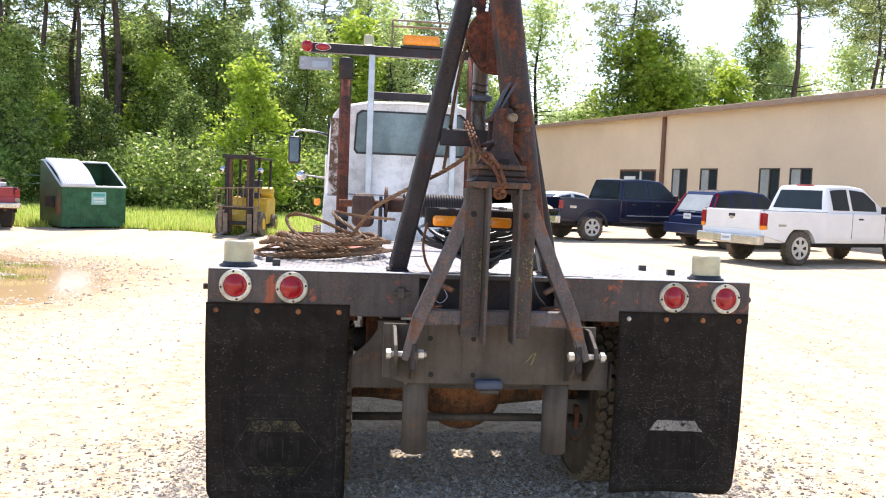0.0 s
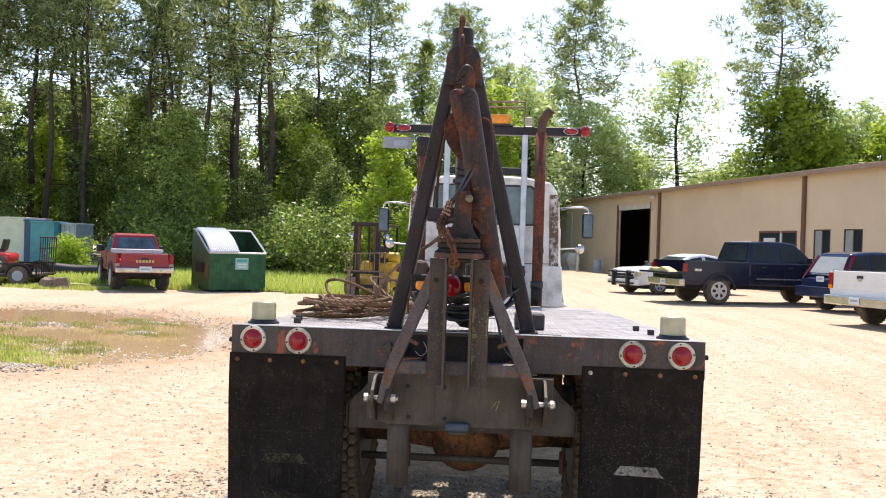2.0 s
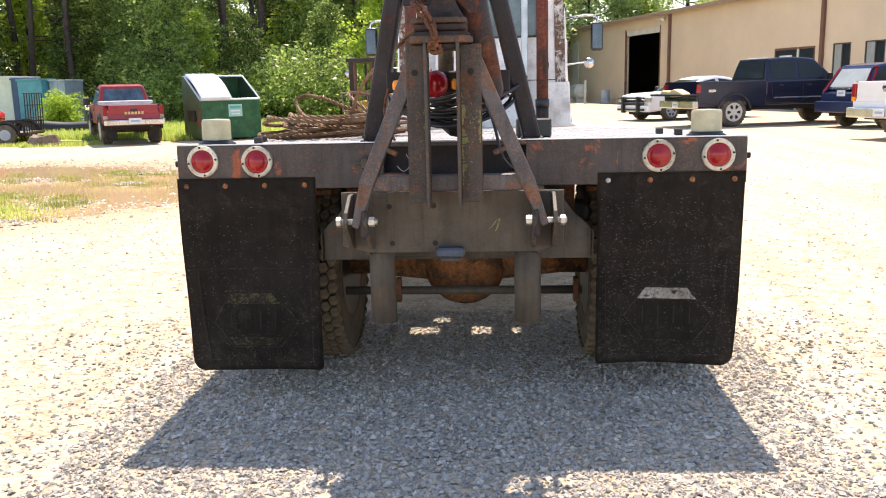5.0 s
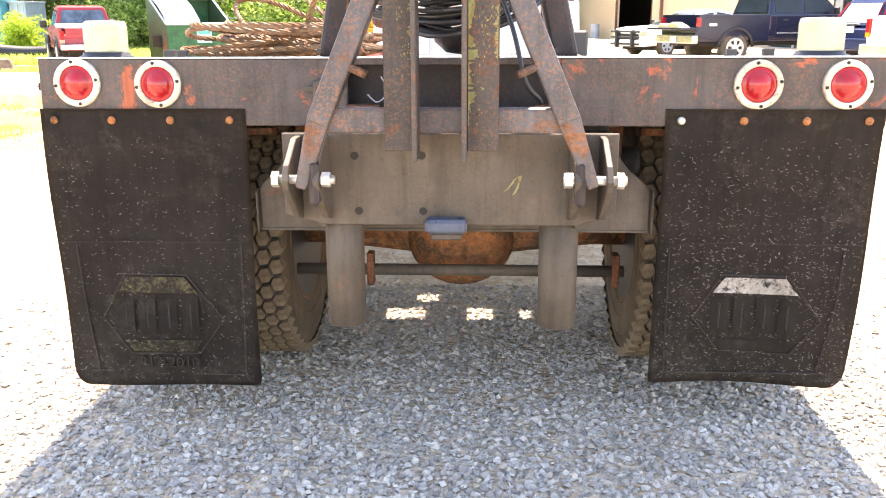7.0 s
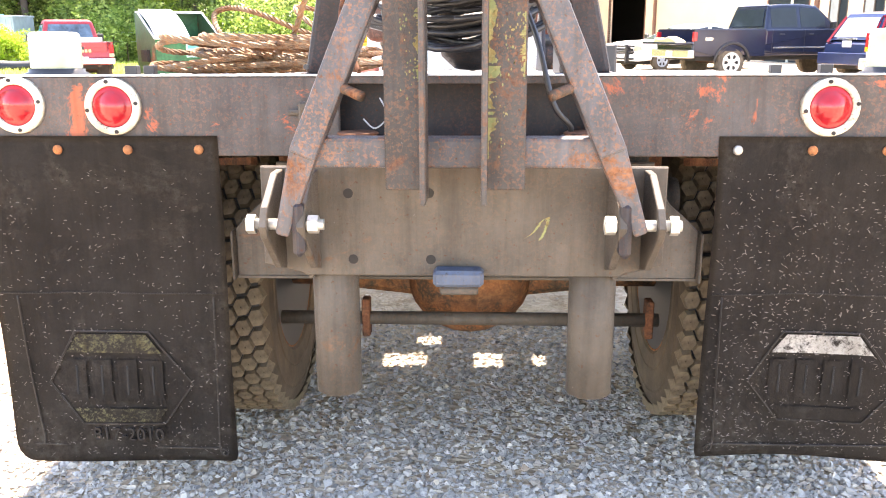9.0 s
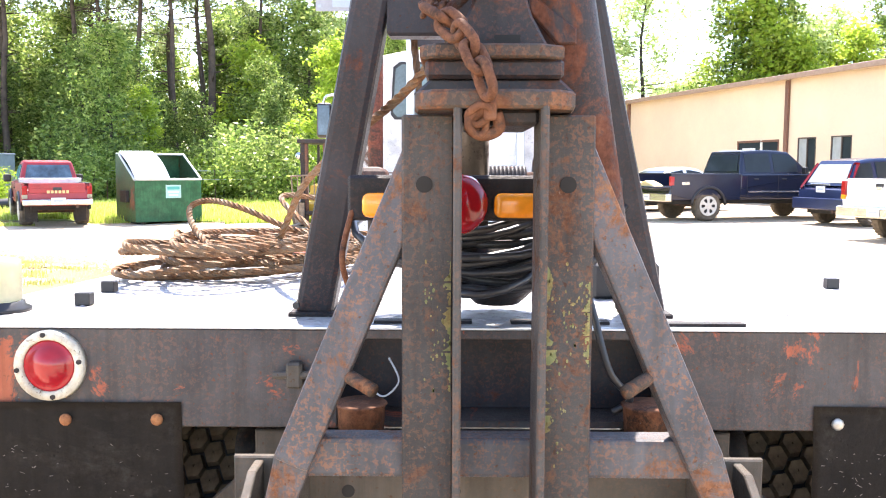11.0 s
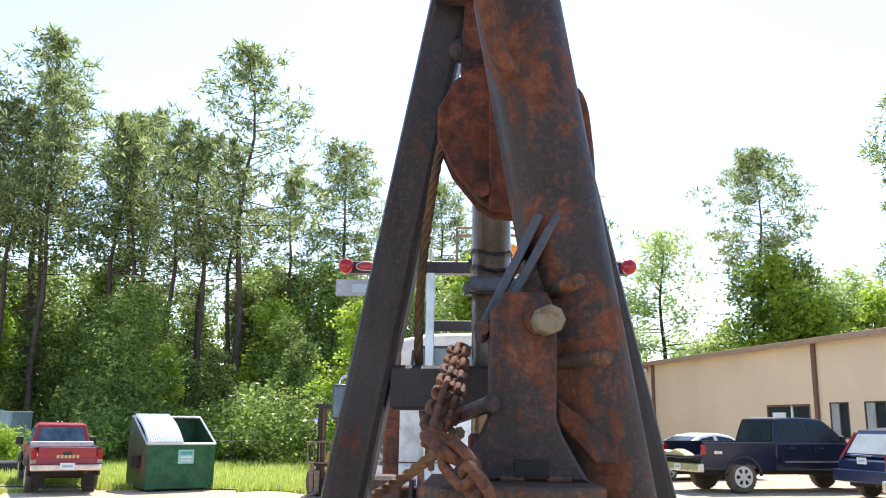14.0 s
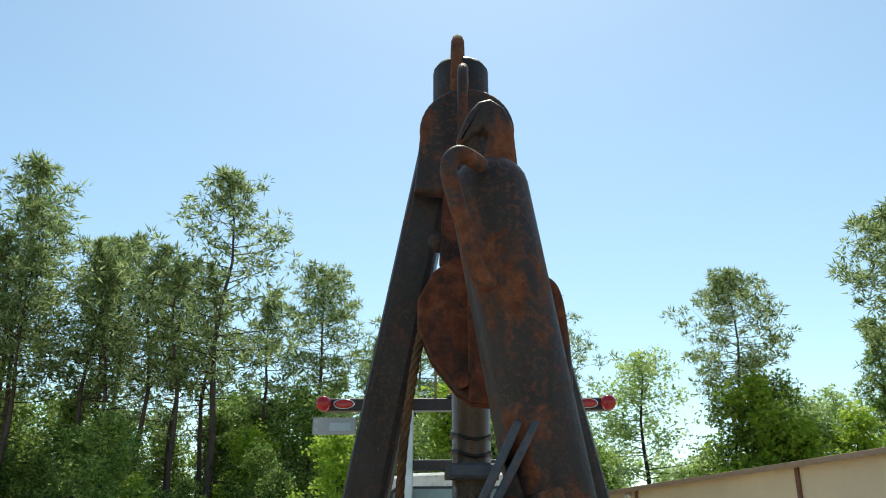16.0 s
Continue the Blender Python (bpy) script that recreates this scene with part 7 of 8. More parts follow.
for g, s_ in ((top, 1), (low, -1)):
    for r0, r1 in zip(g, g[1:]):
        for k in range(len(wave) - 1):
            q = (r0[k], r0[k + 1], r1[k + 1], r1[k])
            lid.faces.new(q if s_ > 0 else q[::-1])
for r0, r1 in ((top[0], low[0]), (low[-1], top[-1])):
    for k in range(len(wave) - 1):
        lid.faces.new((r0[k], r1[k], r1[k + 1], r0[k + 1]))
for k in (0, -1):
    for j in range(len(arc) - 1):
        lid.faces.new((top[j][k], low[j][k], low[j + 1][k], top[j + 1][k]))
bmesh.ops.recalc_face_normals(lid, faces=lid.faces[:])
dpart("lid", moved(lid, pose(0, -0.04, 1.13, 28.4)), "lid", lab="pale blue-white ribbed plastic lid")
dpart("back_lid", bm_box(0.02, DW - 0.02, 1.23, 1.55, 1.80, 1.83, 0.008), "lid", lab="pale lid")
for x in (-0.09, DW):
    dpart("lift_pocket", bm_box(x, x + 0.09, 0.45, 0.95, 0.55, 0.85, 0.01), "black_steel")
st = dpart("sticker", bm_box(0.78, 1.18, -0.016, -0.010, 0.66, 1.0), "sticker", lab="white and teal notice sticker")
for z0, z1, x0, x1, mt in ((0.88, 0.96, 0.82, 1.14, "sign_green"), (0.80, 0.835, 0.84, 1.12, "sign"), (0.72, 0.755, 0.86, 1.10, "sign")):
    dpart("notice_bar", bm_box(x0, x1, -0.020, -0.016, z0, z1), mt, st)
for x in (0.15, DW - 0.25):
    dpart("skid", bm_box(x, x + 0.10, 0.05, 1.35, 0.0, 0.06), "black_steel")


# ---- forklift ----
fm = pose(-3.35, 20.1, 0, 0, 0, 172)               # its mast towards the yard
fork = thing("forklift", "old yellow forklift with dark mast and load guard", "forklift", fm)


def fpart(nm, bm, mat, parent=fork, lab="", smooth=False):
    return part(nm, moved(bm, fm), mat, parent, lab, smooth)


for x in (-0.32, 0.32):
    fpart("mast_rail", bm_box(x - 0.06, x + 0.06, 0.85, 0.98, 0.08, 2.15, 0.01), "black_steel")
    fpart("inner_rail", bm_box(x * 0.72 - 0.035, x * 0.72 + 0.035, 0.88, 0.98, 0.10, 2.1, 0.006), "rust_dark")
    fpart("guard_post", bm_box(x * 1.35 - 0.03, x * 1.35 + 0.03, 0.55, 0.62, 1.0, 2.05, 0.008), "black_steel")
    fpart("rear_post", bm_box(x * 1.35 - 0.03, x * 1.35 + 0.03, -0.75, -0.68, 1.0, 2.05, 0.008), "black_steel")
    f_ = bm_poly([(1.05, 0.07), (2.0, 0.05), (2.0, 0.075), (1.10, 0.12), (1.10, 0.6), (1.05, 0.6)], "x", x - 0.06, x + 0.06)
    fpart("tine", f_, "stump", lab="worn steel fork tine")
    fpart("side_upright", bm_box(x * 1.45 - 0.05, x * 1.45 + 0.05, 1.0, 1.06, 0.1, 0.8, 0.008), "stump")
for z in (0.35, 2.1, 0.75):
    fpart("cross_rail", bm_box(-0.44, 0.44, 0.96, 1.04, z - 0.05, z + 0.05, 0.008), "black_steel")
grid = bmesh.new()
bm_sweep(smooth_path([(-0.55, 1.08, 0.75), (-0.57, 1.08, 1.25), (-0.52, 1.08, 1.30), (0.52, 1.08, 1.25), (0.57, 1.08, 1.2), (0.55, 1.08, 0.75)], 5), 0.02, 6, bm=grid)
for k in range(7):
    bm_rod((-0.42 + 0.14 * k, 1.08, 0.75), (-0.42 + 0.14 * k, 1.08, 1.27), 0.013, 6, bm=grid)
bm_rod((-0.55, 1.08, 0.78), (0.55, 1.08, 0.78), 0.018, 6, bm=grid)
fpart("load_guard", grid, "stump", lab="pale steel load guard")
fpart("roof_guard", bm_box(-0.5, 0.5, -0.8, 0.7, 2.05, 2.10, 0.01), "black_steel")
fpart("body", bm_poly([(-1.1, 0.3), (-1.15, 0.95), (-0.9, 1.05), (-0.2, 1.0), (0.0, 0.6), (0.7, 0.55), (0.75, 0.25)], "x", -0.5, 0.5, 0.03, 2), "yellow", lab="scuffed yellow body")
fpart("side_tank", bm_rod((-0.56, -0.55, 1.15), (-0.02, -0.55, 1.15), 0.16, 14, bevel=0.03), "yellow", smooth=True)
fpart("seat", bm_box(-0.25, 0.25, -0.5, -0.05, 1.0, 1.15, 0.04, 2), "black")
fpart("seat_back", bm_box(-0.25, 0.25, -0.6, -0.5, 1.1, 1.5, 0.04, 2), "black")
for x in (-0.5, 0.5):
    fpart("lamp", bm_lathe([(0.0, 0.0), (0.08, 0.02), (0.09, 0.06), (0.0, 0.07)], (x, 0.66, 1.75), (0, 1, 0), 14), "chrome", smooth=True)
    for y, r_ in ((0.72, 0.33), (-0.75, 0.27)):
        w_ = fpart("wheel", bm_rod((x - 0.11, y, r_), (x + 0.11, y, r_), r_, 22, bevel=0.03), "tyre")
        fpart("hub", bm_rod((x - 0.13, y, r_), (x + 0.13, y, r_), r_ * 0.45, 14), "yellow", w_)


# ---- trailer with a small utility vehicle, boxes behind it ----
tm = pose(-13.55, 20.53, 0, 0, 0, 104)               # y along the trailer, away from its gate
trailer = thing("utility_trailer", "low black steel utility trailer with mesh gate", "trailer", tm)


def tpart(nm, bm, mat, parent=trailer, lab="", smooth=False):
    return part(nm, moved(bm, tm), mat, parent, lab, smooth)


tpart("floor", bm_box(-0.85, 0.85, -0.05, 4.2, 0.28, 0.33, 0.006), "stump", lab="weathered plank floor")
for x in (-0.87, 0.87):
    tpart("top_rail", bm_box(x - 0.03, x + 0.03, -0.05, 4.2, 0.60, 0.65, 0.006), "black_steel")
    tpart("side_rail", bm_box(x - 0.03, x + 0.03, -0.05, 4.2, 0.24, 0.33, 0.006), "black_steel")
    for k in range(8):
        tpart("stake", bm_box(x - 0.025, x + 0.025, -0.03 + 0.6 * k, 0.02 + 0.6 * k, 0.3, 0.62), "black_steel")
    w_ = tpart("wheel", bm_rod((x * 1.14 - 0.1, 0.45, 0.29), (x * 1.14 + 0.1, 0.45, 0.29), 0.29, 24, bevel=0.04), "tyre")
    tpart("rim", bm_rod((x * 1.14 - 0.108, 0.45, 0.29), (x * 1.14 + 0.108, 0.45, 0.29), 0.15, 18), "greybox", w_)
    tpart("fender", bm_sweep([(x * 1.14, 0.45 + 0.34 * math.cos(a), 0.29 + 0.34 * math.sin(a)) for a in [math.pi * k / 10 for k in range(11)]], 0.06, 5), "black_steel")
gate = tpart("ramp_gate", bm_box(-0.88, 0.88, -0.10, -0.06, 0.28, 0.34, 0.006), "black_steel", lab="raised black ramp gate of upright bars")
for k in range(8):
    tpart("gate_bar", bm_rod((-0.85 + 0.243 * k, -0.07, 0.30), (-0.85 + 0.243 * k, -0.10, 1.43), 0.016, 5), "black_steel", gate)
for z in (0.75, 1.10, 1.43):
    tpart("gate_rail", bm_rod((-0.85, -0.08, z), (0.85, -0.08, z), 0.02, 5), "black_steel", gate)
tpart("jack", bm_box(-0.04, 0.04, 4.9, 5.0, 0.0, 0.8), "black_steel")
tpart("draw_bar", bm_bar((0, 4.1, 0.3), (0, 5.3, 0.38), 0.1, 0.1), "black_steel")

utv = thing("lawn_tractor", "red ride-on mower with black seat, parked on the trailer", "mower", tm)


def upart(nm, bm, mat, parent=utv, lab="", smooth=False):
    return part(nm, moved(bm, tm @ pose(0, 0.18, 0)), mat, parent, lab, smooth)


upart("hood", bm_poly([(1.75, 0.80), (1.72, 1.18), (1.95, 1.28), (2.55, 1.27), (2.95, 1.16), (3.05, 0.95), (3.02, 0.80)], "x", -0.31, 0.31, 0.09, 3), "red_utv", lab="glossy red rounded hood", smooth=True)
upart("engine_side", bm_box(-0.29, 0.29, 1.80, 2.98, 0.55, 0.82, 0.02), "black")
upart("grille", bm_box(-0.22, 0.22, 3.0, 3.06, 0.70, 1.0, 0.02), "black")
upart("frame", bm_box(-0.26, 0.26, 0.7, 2.9, 0.46, 0.56, 0.01), "black")
upart("dashboard", bm_poly([(1.62, 0.8), (1.66, 1.20), (1.78, 1.20), (1.80, 0.8)], "x", -0.25, 0.25, 0.02), "black")
upart("rear_fender", bm_poly([(0.70, 0.62), (0.68, 0.86), (0.78, 0.93), (1.35, 0.93), (1.42, 0.84), (1.46, 0.60)], "x", -0.50, 0.50, 0.05, 3), "red_utv", lab="red rear fender", smooth=True)
upart("seat", bm_box(-0.24, 0.24, 0.98, 1.42, 0.95, 1.05, 0.04, 2), "black")
upart("seat_back", moved(bm_box(-0.23, 0.23, -0.05, 0.05, 0.0, 0.36, 0.045, 3), pose(0, 0.98, 1.0, 12)), "black")
upart("steering_wheel", moved(bm_sweep([(0.18 * math.cos(2 * math.pi * k / 16), 0.18 * math.sin(2 * math.pi * k / 16), 0) for k in range(16)], 0.014, 5, closed=True), pose(0, 1.62, 1.33, 28)), "black")
upart("steering_column", bm_rod((0, 1.70, 1.1), (0, 1.62, 1.33), 0.02, 8), "black")
upart("mower_deck", bm_box(-0.55, 0.55, 1.35, 2.15, 0.38, 0.52, 0.05, 2), "red_utv")
for x in (-0.40, 0.40):
    for y, r_, w_ in ((0.98, 0.27, 0.12), (2.62, 0.19, 0.08)):
        wh = upart("wheel", bm_rod((x - w_, y, 0.33 + r_), (x + w_, y, 0.33 + r_), r_, 20, bevel=0.04), "tyre")
        upart("hub", bm_rod((x - w_ - 0.01, y, 0.33 + r_), (x + w_ + 0.01, y, 0.33 + r_), r_ * 0.45, 14), "offwhite", wh)


def store(nm, x0, x1, y0, y1, h, mat, label, ribs=True):
    t = thing(nm, label, "container")
    part("shell", bm_box(x0, x1, y0, y1, 0, h, 0.02), mat, t)
    if ribs:
        n = max(3, int((x1 - x0) / 0.22))
        for k in range(n):
            x = x0 + (x1 - x0) * (k + 0.5) / n
            part("rib", bm_box(x - 0.05, x + 0.05, y0 - 0.035, y0, 0.1, h - 0.08, 0.008), mat, t)
    part("roof_edge", bm_box(x0 - 0.03, x1 + 0.03, y0 - 0.05, y1 + 0.03, h - 0.06, h + 0.02, 0.01), mat, t)


store("storage_box", -23.64, -21.42, 33.0, 35.4, 2.20, "offwhite", "plain white storage box behind the trailer", False)
store("storage_cabinet", -21.38, -21.08, 32.9, 34.4, 2.10, "navy_box", "narrow dark blue metal cabinet", False)
store("storage_cabinet", -21.04, -19.92, 32.8, 34.0, 2.05, "teal", "turquoise metal cabinet standing in the grass", False)
store("storage_container", -19.86, -19.15, 33.3, 35.0, 2.0, "greybox", "grey ribbed metal container")
store("storage_container", -25.6, -23.72, 32.9, 34.6, 2.34, "greybox", "blue-grey ribbed metal container")

pipe = thing("culvert_pipe", "black ribbed plastic pipe lying in the grass", "pipe")
pw = bm_lathe([(0.25 + (0.016 if k % 2 else 0), 0.05 * k) for k in range(50)], (0, 0, 0), (1, 0, 0), 16)
for v in pw.verts:                                    # sagging and half flattened
    v.co.z = v.co.z * (0.80 + 0.12 * math.sin(v.co.x * 2.1)) + 0.02 * math.sin(v.co.x * 3.3)
part("pipe_wall", moved(pw, pose(-16.75, 25.4, 0.22, 0, 0, 19)), "black", pipe, smooth=True)
stump = thing("tree_stump", "low weathered tree stump at the grass edge", "stump")
rs = random.Random(2)
sw = bm_lathe([(0.46, 0.0), (0.40, 0.06), (0.36, 0.14), (0.33, 0.20), (0.28, 0.215), (0.12, 0.20), (0.0, 0.20)], (0, 0, 0), (0, 0, 1), 22)
for v in sw.verts:
    a = math.atan2(v.co.y, v.co.x)
    k = 1 + 0.12 * math.sin(3 * a + 1) + 0.07 * math.sin(7 * a) + 0.03 * math.sin(13 * a)
    v.co.x, v.co.y, v.co.z = v.co.x * k, v.co.y * k, v.co.z * (1 + 0.12 * math.sin(2 * a + 2) + rs.uniform(-0.04, 0.04))
part("wood", moved(sw, pose(-12.4, 18.95, 0) @ Matrix.Diagonal((1, 1, 1.35, 1))), "stump", stump)


def round_stump(rng, n):
    t, r = rng.uniform(0, 2 * math.pi, n), rng.uniform(0.4, 1, n) ** 1.0
    return np.stack([-12.2 + 1.5 * r * np.cos(t) + 0.3 * np.sin(5 * t), 18.95 + 0.75 * r * np.sin(t)], 1)


scatter_tris("grass", 2600, round_stump, 0.10, "grass", "short grass round the stump", "grass", 14)
fence = thing("wire_fence", "thin wire fence before the wood", "fence")
for k in range(12):
    part("post", bm_rod((-17.5 + 1.5 * k, 33.4, 0), (-17.5 + 1.5 * k, 33.4, 1.35), 0.022, 6), "rust_dark", fence)
for z in (1.3, 0.95):
    part("wire", bm_rod((-17.5, 33.4, z), (-1.0, 33.4, z), 0.01, 4), "greybox", fence)

# ---- workshop fittings ----
for i, u in enumerate((13.2, -0.27)):
    sp = bm_box(u - 0.09, u + 0.09, -0.14, -0.005, 0.05, H_WALL - 0.05, 0.015)
    tagged(part("downspout_%d" % (i + 1), moved(sp, BM), "brown", None, "brown metal downspout on the workshop wall"), "", "downspout")


def bpart(nm, bm, mat, parent, lab=""):
    return part(nm, moved(bm, BM), mat, parent, lab)


for i, (a, b, z0, z1) in enumerate(holes[2:]):
    w = thing("window_%d" % (i + 1), "sliding window in a dark brown frame", "window", kind="structure")
    for nm, q in (("frame", (a, b, -0.015, 0.06, z1 - 0.045, z1)), ("frame", (a, b, -0.015, 0.06, z0, z0 + 0.045)), ("frame", (a, a + 0.04, -0.015, 0.06, z0, z1)), ("frame", (b - 0.04, b, -0.015, 0.06, z0, z1)), ("mullion", ((a + b) / 2 - 0.025, (a + b) / 2 + 0.025, 0.0, 0.05, z0, z1))):
        bpart(nm, bm_box(*q, 0.004), "window_trim", w)
    bpart("pane", bm_box(a + 0.05, (a + b) / 2, 0.055, 0.063, z0 + 0.05, z1 - 0.05), "glass", w)
    # this half is paler: a reflection put into the pane's colour
    bpart("pane", bm_box((a + b) / 2, b - 0.05, 0.030, 0.038, z0 + 0.05, z1 - 0.05), "pale_pane", w)
    bpart("curtain", bm_box((a + b) / 2 + 0.05, b - 0.08, 0.10, 0.12, z0 + 0.05, z1 - 0.05), "offwhite", w)
d1 = thing("door_1", "dark glazed double door with a pale notice", "door", kind="structure")
a, b, z0, z1 = holes[1]
for q in ((a, b, -0.015, 0.06, z1 - 0.09, z1), (a, a + 0.08, -0.015, 0.06, z0, z1), (b - 0.08, b, -0.015, 0.06, z0, z1), (a + 1.12, a + 1.24, -0.015, 0.06, z0, z1)):
    bpart("frame", bm_box(*q, 0.004), "offwhite" if q[0] == a + 1.12 else "brown", d1)
bpart("pane", bm_box(a + 0.08, b - 0.08, 0.03, 0.04, z0, z1 - 0.09), "glass", d1)
bpart("notice", bm_box(a + 1.6, a + 2.5, -0.0, 0.02, 1.9, 2.35), "sign", d1, "pale notice")
d2 = thing("door_2", "open roll-up workshop door with dark interior", "door", kind="structure")
a, b, z0, z1 = holes[0]
bpart("roller_box", bm_box(a + 0.05, b - 0.05, 0.05, 0.35, z1 - 0.30, z1), "offwhite", d2)
for q in ((a - 0.10, a, -0.03, 0.10, 0, z1 + 0.08), (b, b + 0.10, -0.03, 0.10, 0, z1 + 0.08)):
    bpart("jamb", bm_box(*q, 0.005), "brown", d2)
d3 = thing("door_3", "plain white steel side door", "door", kind="structure")
bpart("leaf", bm_box(27.4, 28.6, -0.03, 0.0, 0.0, 4.3, 0.006), "offwhite", d3)
# added partition and floor, near-black to stand in for shade behind the door
tagged(part("wall_inside", moved(bm_box(8.0, 29.7, 5.0, 5.2, 0.03, H_WALL - 0.1), BM), "dark", None, "added near-black partition that darkens the workshop doorway"), "", "wall", "", "structure")
tagged(part("floor_inside", moved(bm_box(-33.8, 29.8, 0.25, 11.7, -0.02, 0.02), BM), "dark", None, "concrete workshop floor, coloured near-black for interior shade"), "", "floor", "", "structure")
lampw = thing("wall_lamp", "white twin flood lamp under the eave", "lamp")
bpart("base", bm_box(13.9, 14.1, -0.08, -0.01, 4.75, 4.95, 0.01), "offwhite", lampw)
for du in (-0.2, 0.2):
    bpart("head", bm_lathe([(0.0, 0.0), (0.09, 0.02), (0.13, 0.14), (0.12, 0.17), (0.0, 0.15)], (14.0 + du, -0.12, 4.85), (du, -0.7, -0.6), 14), "offwhite", lampw)
tank = thing("gas_tank", "white gas tank standing by the workshop", "tank")
bpart("shell", bm_lathe([(0.0, 0.0), (0.35, 0.08), (0.5, 0.3), (0.5, 1.5), (0.35, 1.72), (0.0, 1.8)], (24.0, -1.0, 0.75), (1, 0, 0), 20), "offwhite", tank)
for u in (24.4, 25.4):
    bpart("leg", bm_box(u - 0.06, u + 0.06, -1.3, -0.7, 0, 0.4), "offwhite", tank)
bol = thing("bollard", "white pipe bollard before the workshop", "bollard")
bpart("pipe", bm_rod((22.0, -1.6, 0), (22.0, -1.6, 1.5), 0.09, 14), "offwhite", bol)
drumm = thing("drum", "dull grey steel drum by the workshop wall", "drum")
bpart("shell", bm_lathe([(0.29, 0), (0.30, 0.02), (0.29, 0.3), (0.305, 0.32), (0.29, 0.34), (0.29, 0.86), (0.30, 0.88), (0.0, 0.87)], (20.5, -0.8, 0), (0, 0, 1), 18), "greybox", drumm)


# ---- puddle ----
def blob(pts, n=10):
    out = smooth_path([(x, y, 0) for x, y in pts] + [(pts[0][0], pts[0][1], 0)], n)
    return [(p.x, p.y) for p in out[:-1]]


def pool(nm, pts, z, mat, label, seed):
    rp = random.Random(seed)
    pts = blob(pts, 18)
    cx, cy = sum(p[0] for p in pts) / len(pts), sum(p[1] for p in pts) / len(pts)
    ph = [rp.uniform(0, 6.3) for _ in range(4)]
    rim = []
    for x, y in pts:                                  # ragged outline: radial wobble only
        a = math.atan2(y - cy, x - cx)
        k = 1 + 0.030 * math.sin(7 * a + ph[0]) + 0.022 * math.sin(13 * a + ph[1]) + 0.014 * math.sin(29 * a + ph[2]) + rp.gauss(0, 0.006)
        rim.append((cx + (x - cx) * k, cy + (y - cy) * k))
    bm = bmesh.new()
    mid = bm.verts.new((cx, cy, z))
    vs = [bm.verts.new((x, y, z)) for x, y in rim]
    for a, b in zip(vs, vs[1:] + vs[:1]):
        bm.faces.new((mid, a, b))
    for f in bm.faces:
        if f.normal.z < 0:
            f.normal_flip()
    return tagged(part(nm, bm, mat, None, label), "", "puddle", "", "structure")


pool("water", [(-16.4, 12.0), (-13, 13.6), (-9, 13.9), (-5.0, 13.0), (-3.6, 10.3), (-3.5, 7.8), (-3.8, 4.8), (-6.0, 3.4), (-10, 3.2), (-14.5, 4.6), (-16.2, 8.0)], -0.021, "water", "shallow muddy brown puddle with ragged edges", 2)
isl = ISLETS


def on_islets(rng, n):
    k = rng.integers(0, len(isl), n)
    cx = np.array([q[0][0] for q in isl])[k]
    cy = np.array([q[0][1] for q in isl])[k]
    a = np.array([q[1] for q in isl])[k]
    b = np.array([q[2] for q in isl])[k]
    t, r = rng.uniform(0, 2 * math.pi, n), rng.uniform(0, 1, n) ** 0.6
    return np.stack([cx + a * r * np.cos(t), cy + b * r * np.sin(t)], 1)


def on_tufts(rng, n):
    """Blades gathered in small clumps on the islets."""
    c = (on_islets(rng, 110) + rng.normal(0, 0.25, (110, 2)))[rng.integers(0, 110, n)]
    return c + rng.normal(0, 0.09, (n, 2)) * np.array([1.5, 1.0])


def on_patch(rng, n):
    """A thick patch at the near edge of the puddle."""
    c = np.array([(-6.9, 6.6), (-6.2, 6.2), (-7.6, 6.9), (-5.9, 5.5), (-8.3, 7.2), (-7.2, 7.4), (-9.0, 6.6)])[rng.integers(0, 7, n)]
    return c + rng.normal(0, 0.28, (n, 2)) * np.array([1.3, 0.8])


scatter_tris("grass", 9000, on_patch, 0.045, "grass", "thick light green grass at the puddle's edge", "grass", 18)
scatter_tris("grass", 7000, on_tufts, 0.055, "grass_dry", "tufts of grass standing in the puddle", "grass", 8)


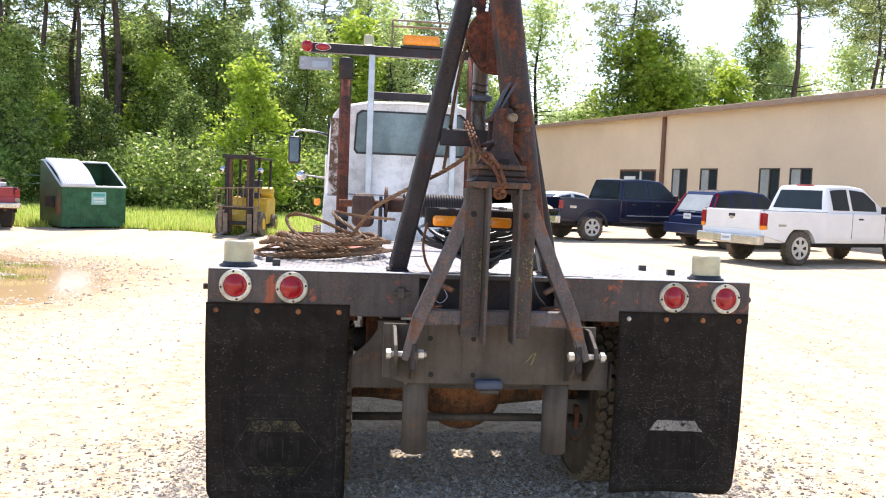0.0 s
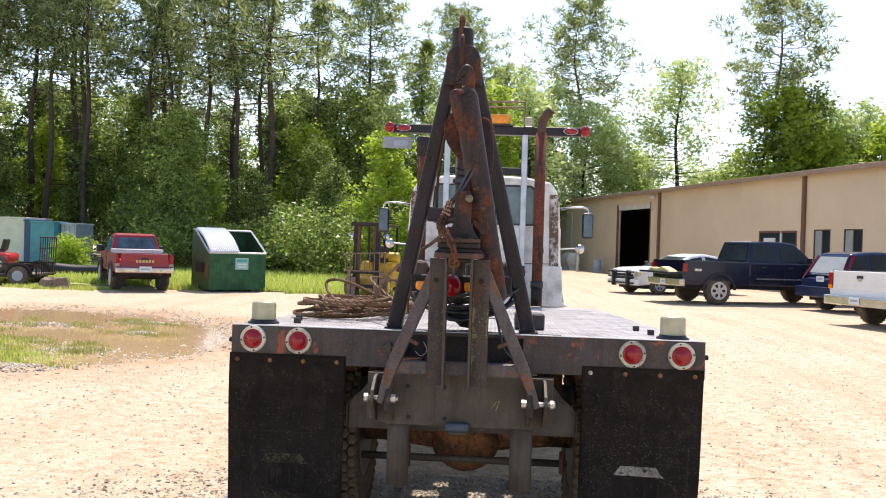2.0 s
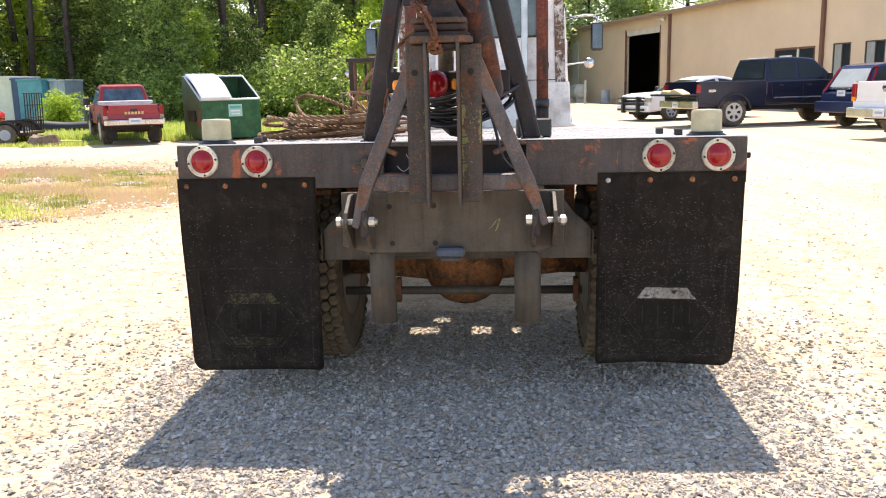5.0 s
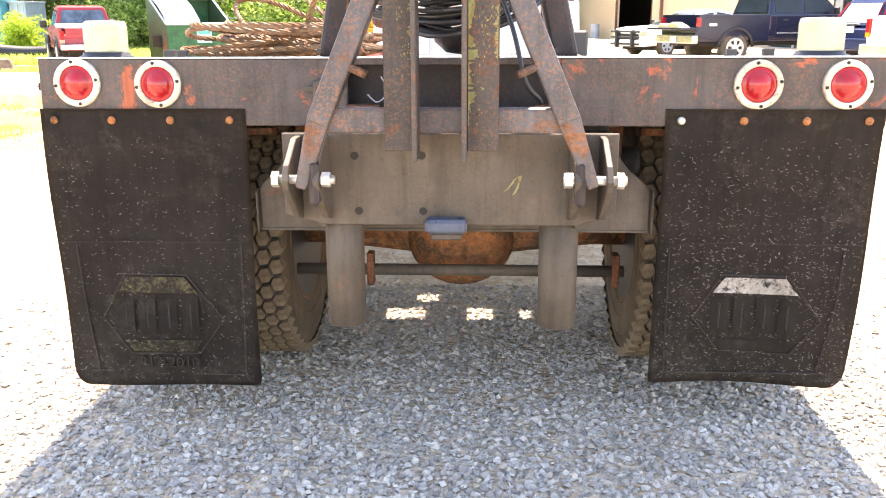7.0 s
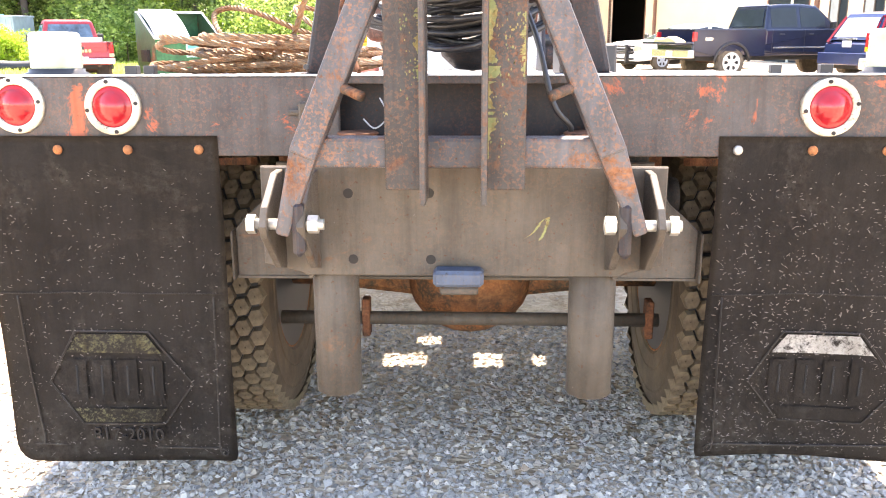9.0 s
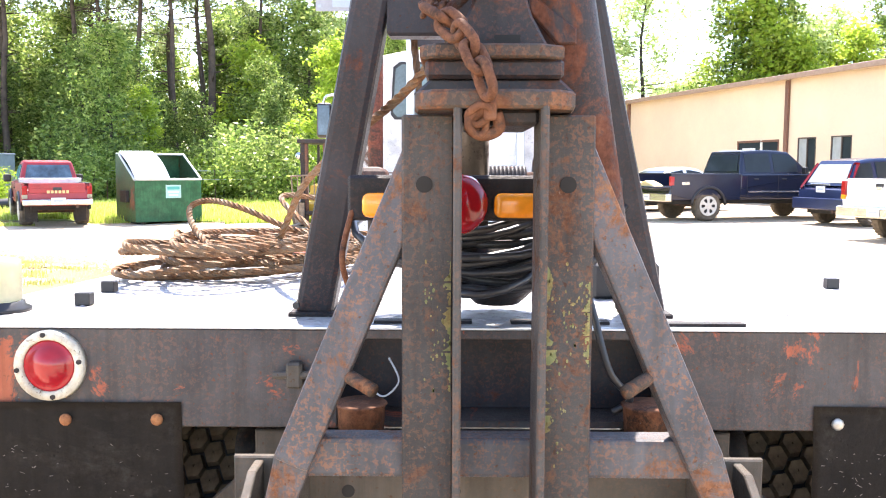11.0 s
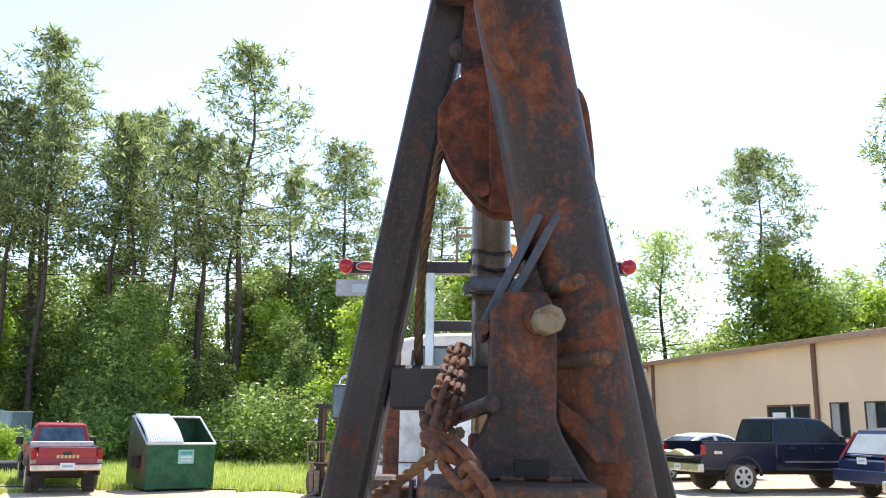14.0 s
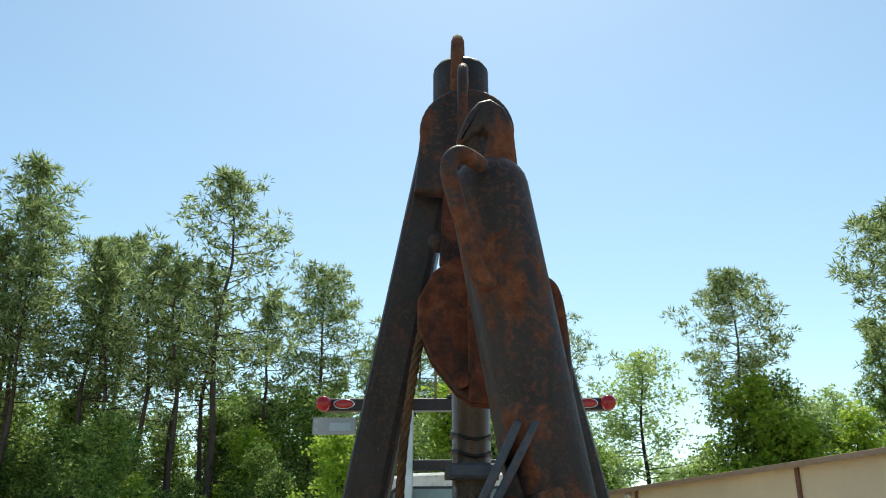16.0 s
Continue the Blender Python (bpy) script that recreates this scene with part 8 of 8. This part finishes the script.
# ---- loose stones ----
def stones(nm, n, place, s0, s1, label, seed, mat="stones"):
    """Loose stones, each a small rough lump, joined into one sheet of gravel."""
    rng = np.random.default_rng(seed)
    xy = place(rng, n)
    base = np.array([(1, 0, 0), (-1, 0, 0), (0, 1, 0), (0, -1, 0), (0, 0, 1), (0.5, 0.5, 0.6), (-0.6, 0.4, 0.5), (0.1, -0.7, 0.55)], float)
    tri = np.array([(0, 5, 7), (0, 2, 5), (2, 6, 5), (2, 1, 6), (1, 3, 7), (3, 0, 7), (4, 5, 6), (4, 7, 5), (4, 6, 7), (1, 7, 6)])
    v = base[None] + rng.normal(0, 0.16, (n, 8, 3))
    sz = rng.uniform(s0, s1, n) * rng.uniform(0.6, 1.2, n)
    v *= (sz[:, None] * np.stack([np.ones(n), rng.uniform(0.55, 1.0, n), rng.uniform(0.4, 0.8, n)], 1))[:, None, :]
    a = rng.uniform(0, 2 * math.pi, n)
    c, s = np.cos(a)[:, None], np.sin(a)[:, None]
    x, y = v[..., 0] * c - v[..., 1] * s, v[..., 0] * s + v[..., 1] * c
    z = np.array([ground_height(px, py) for px, py in xy])
    v = np.stack([x + xy[:, :1], y + xy[:, 1:2], v[..., 2] + z[:, None] + rng.uniform(-0.005, 0.005, n)[:, None]], -1).reshape(-1, 3)
    f = (tri[None] + 8 * np.arange(n)[:, None, None]).reshape(-1, 3)
    me = bpy.data.meshes.new(nm)
    me.from_pydata(v.tolist(), [], f.tolist())
    me.materials.append(M[mat])
    return tagged(new(nm, me), label, "gravel", "", "stuff")


stones("gravel", 48000, lambda g, n: np.stack([g.uniform(-1.5, 1.5, n) + g.normal(0, 0.55, n) * (g.uniform(0, 1, n) < 0.45), g.uniform(-1.45, 1.5, n) - np.abs(g.normal(0, 0.5, n)) * (g.uniform(0, 1, n) < 0.4)], 1), 0.0075, 0.0175, "grey crushed stone under and behind the truck", 1)
def pool_rim(g, n):
    t, w = g.uniform(0, 2 * math.pi, n), g.normal(0, 0.10, n)
    return np.stack([-8.9 + (4.6 + w * 6) * np.cos(t), 8.6 + (4.3 + w * 5) * np.sin(t)], 1)


stones("gravel", 5000, pool_rim, 0.012, 0.040, "pale stones washed round the puddle", 5, "stones_pale")
stones("gravel", 5000, on_islets, 0.012, 0.045, "pale stones on the islets", 6, "stones_pale")
stones("gravel", 26000, lambda g, n: np.stack([g.uniform(-7, 7.5, n), -2.4 + 15 * g.uniform(0, 1, n) ** 1.5], 1), 0.006, 0.017, "pale loose gravel scattered over the yard", 2, "stones_pale")
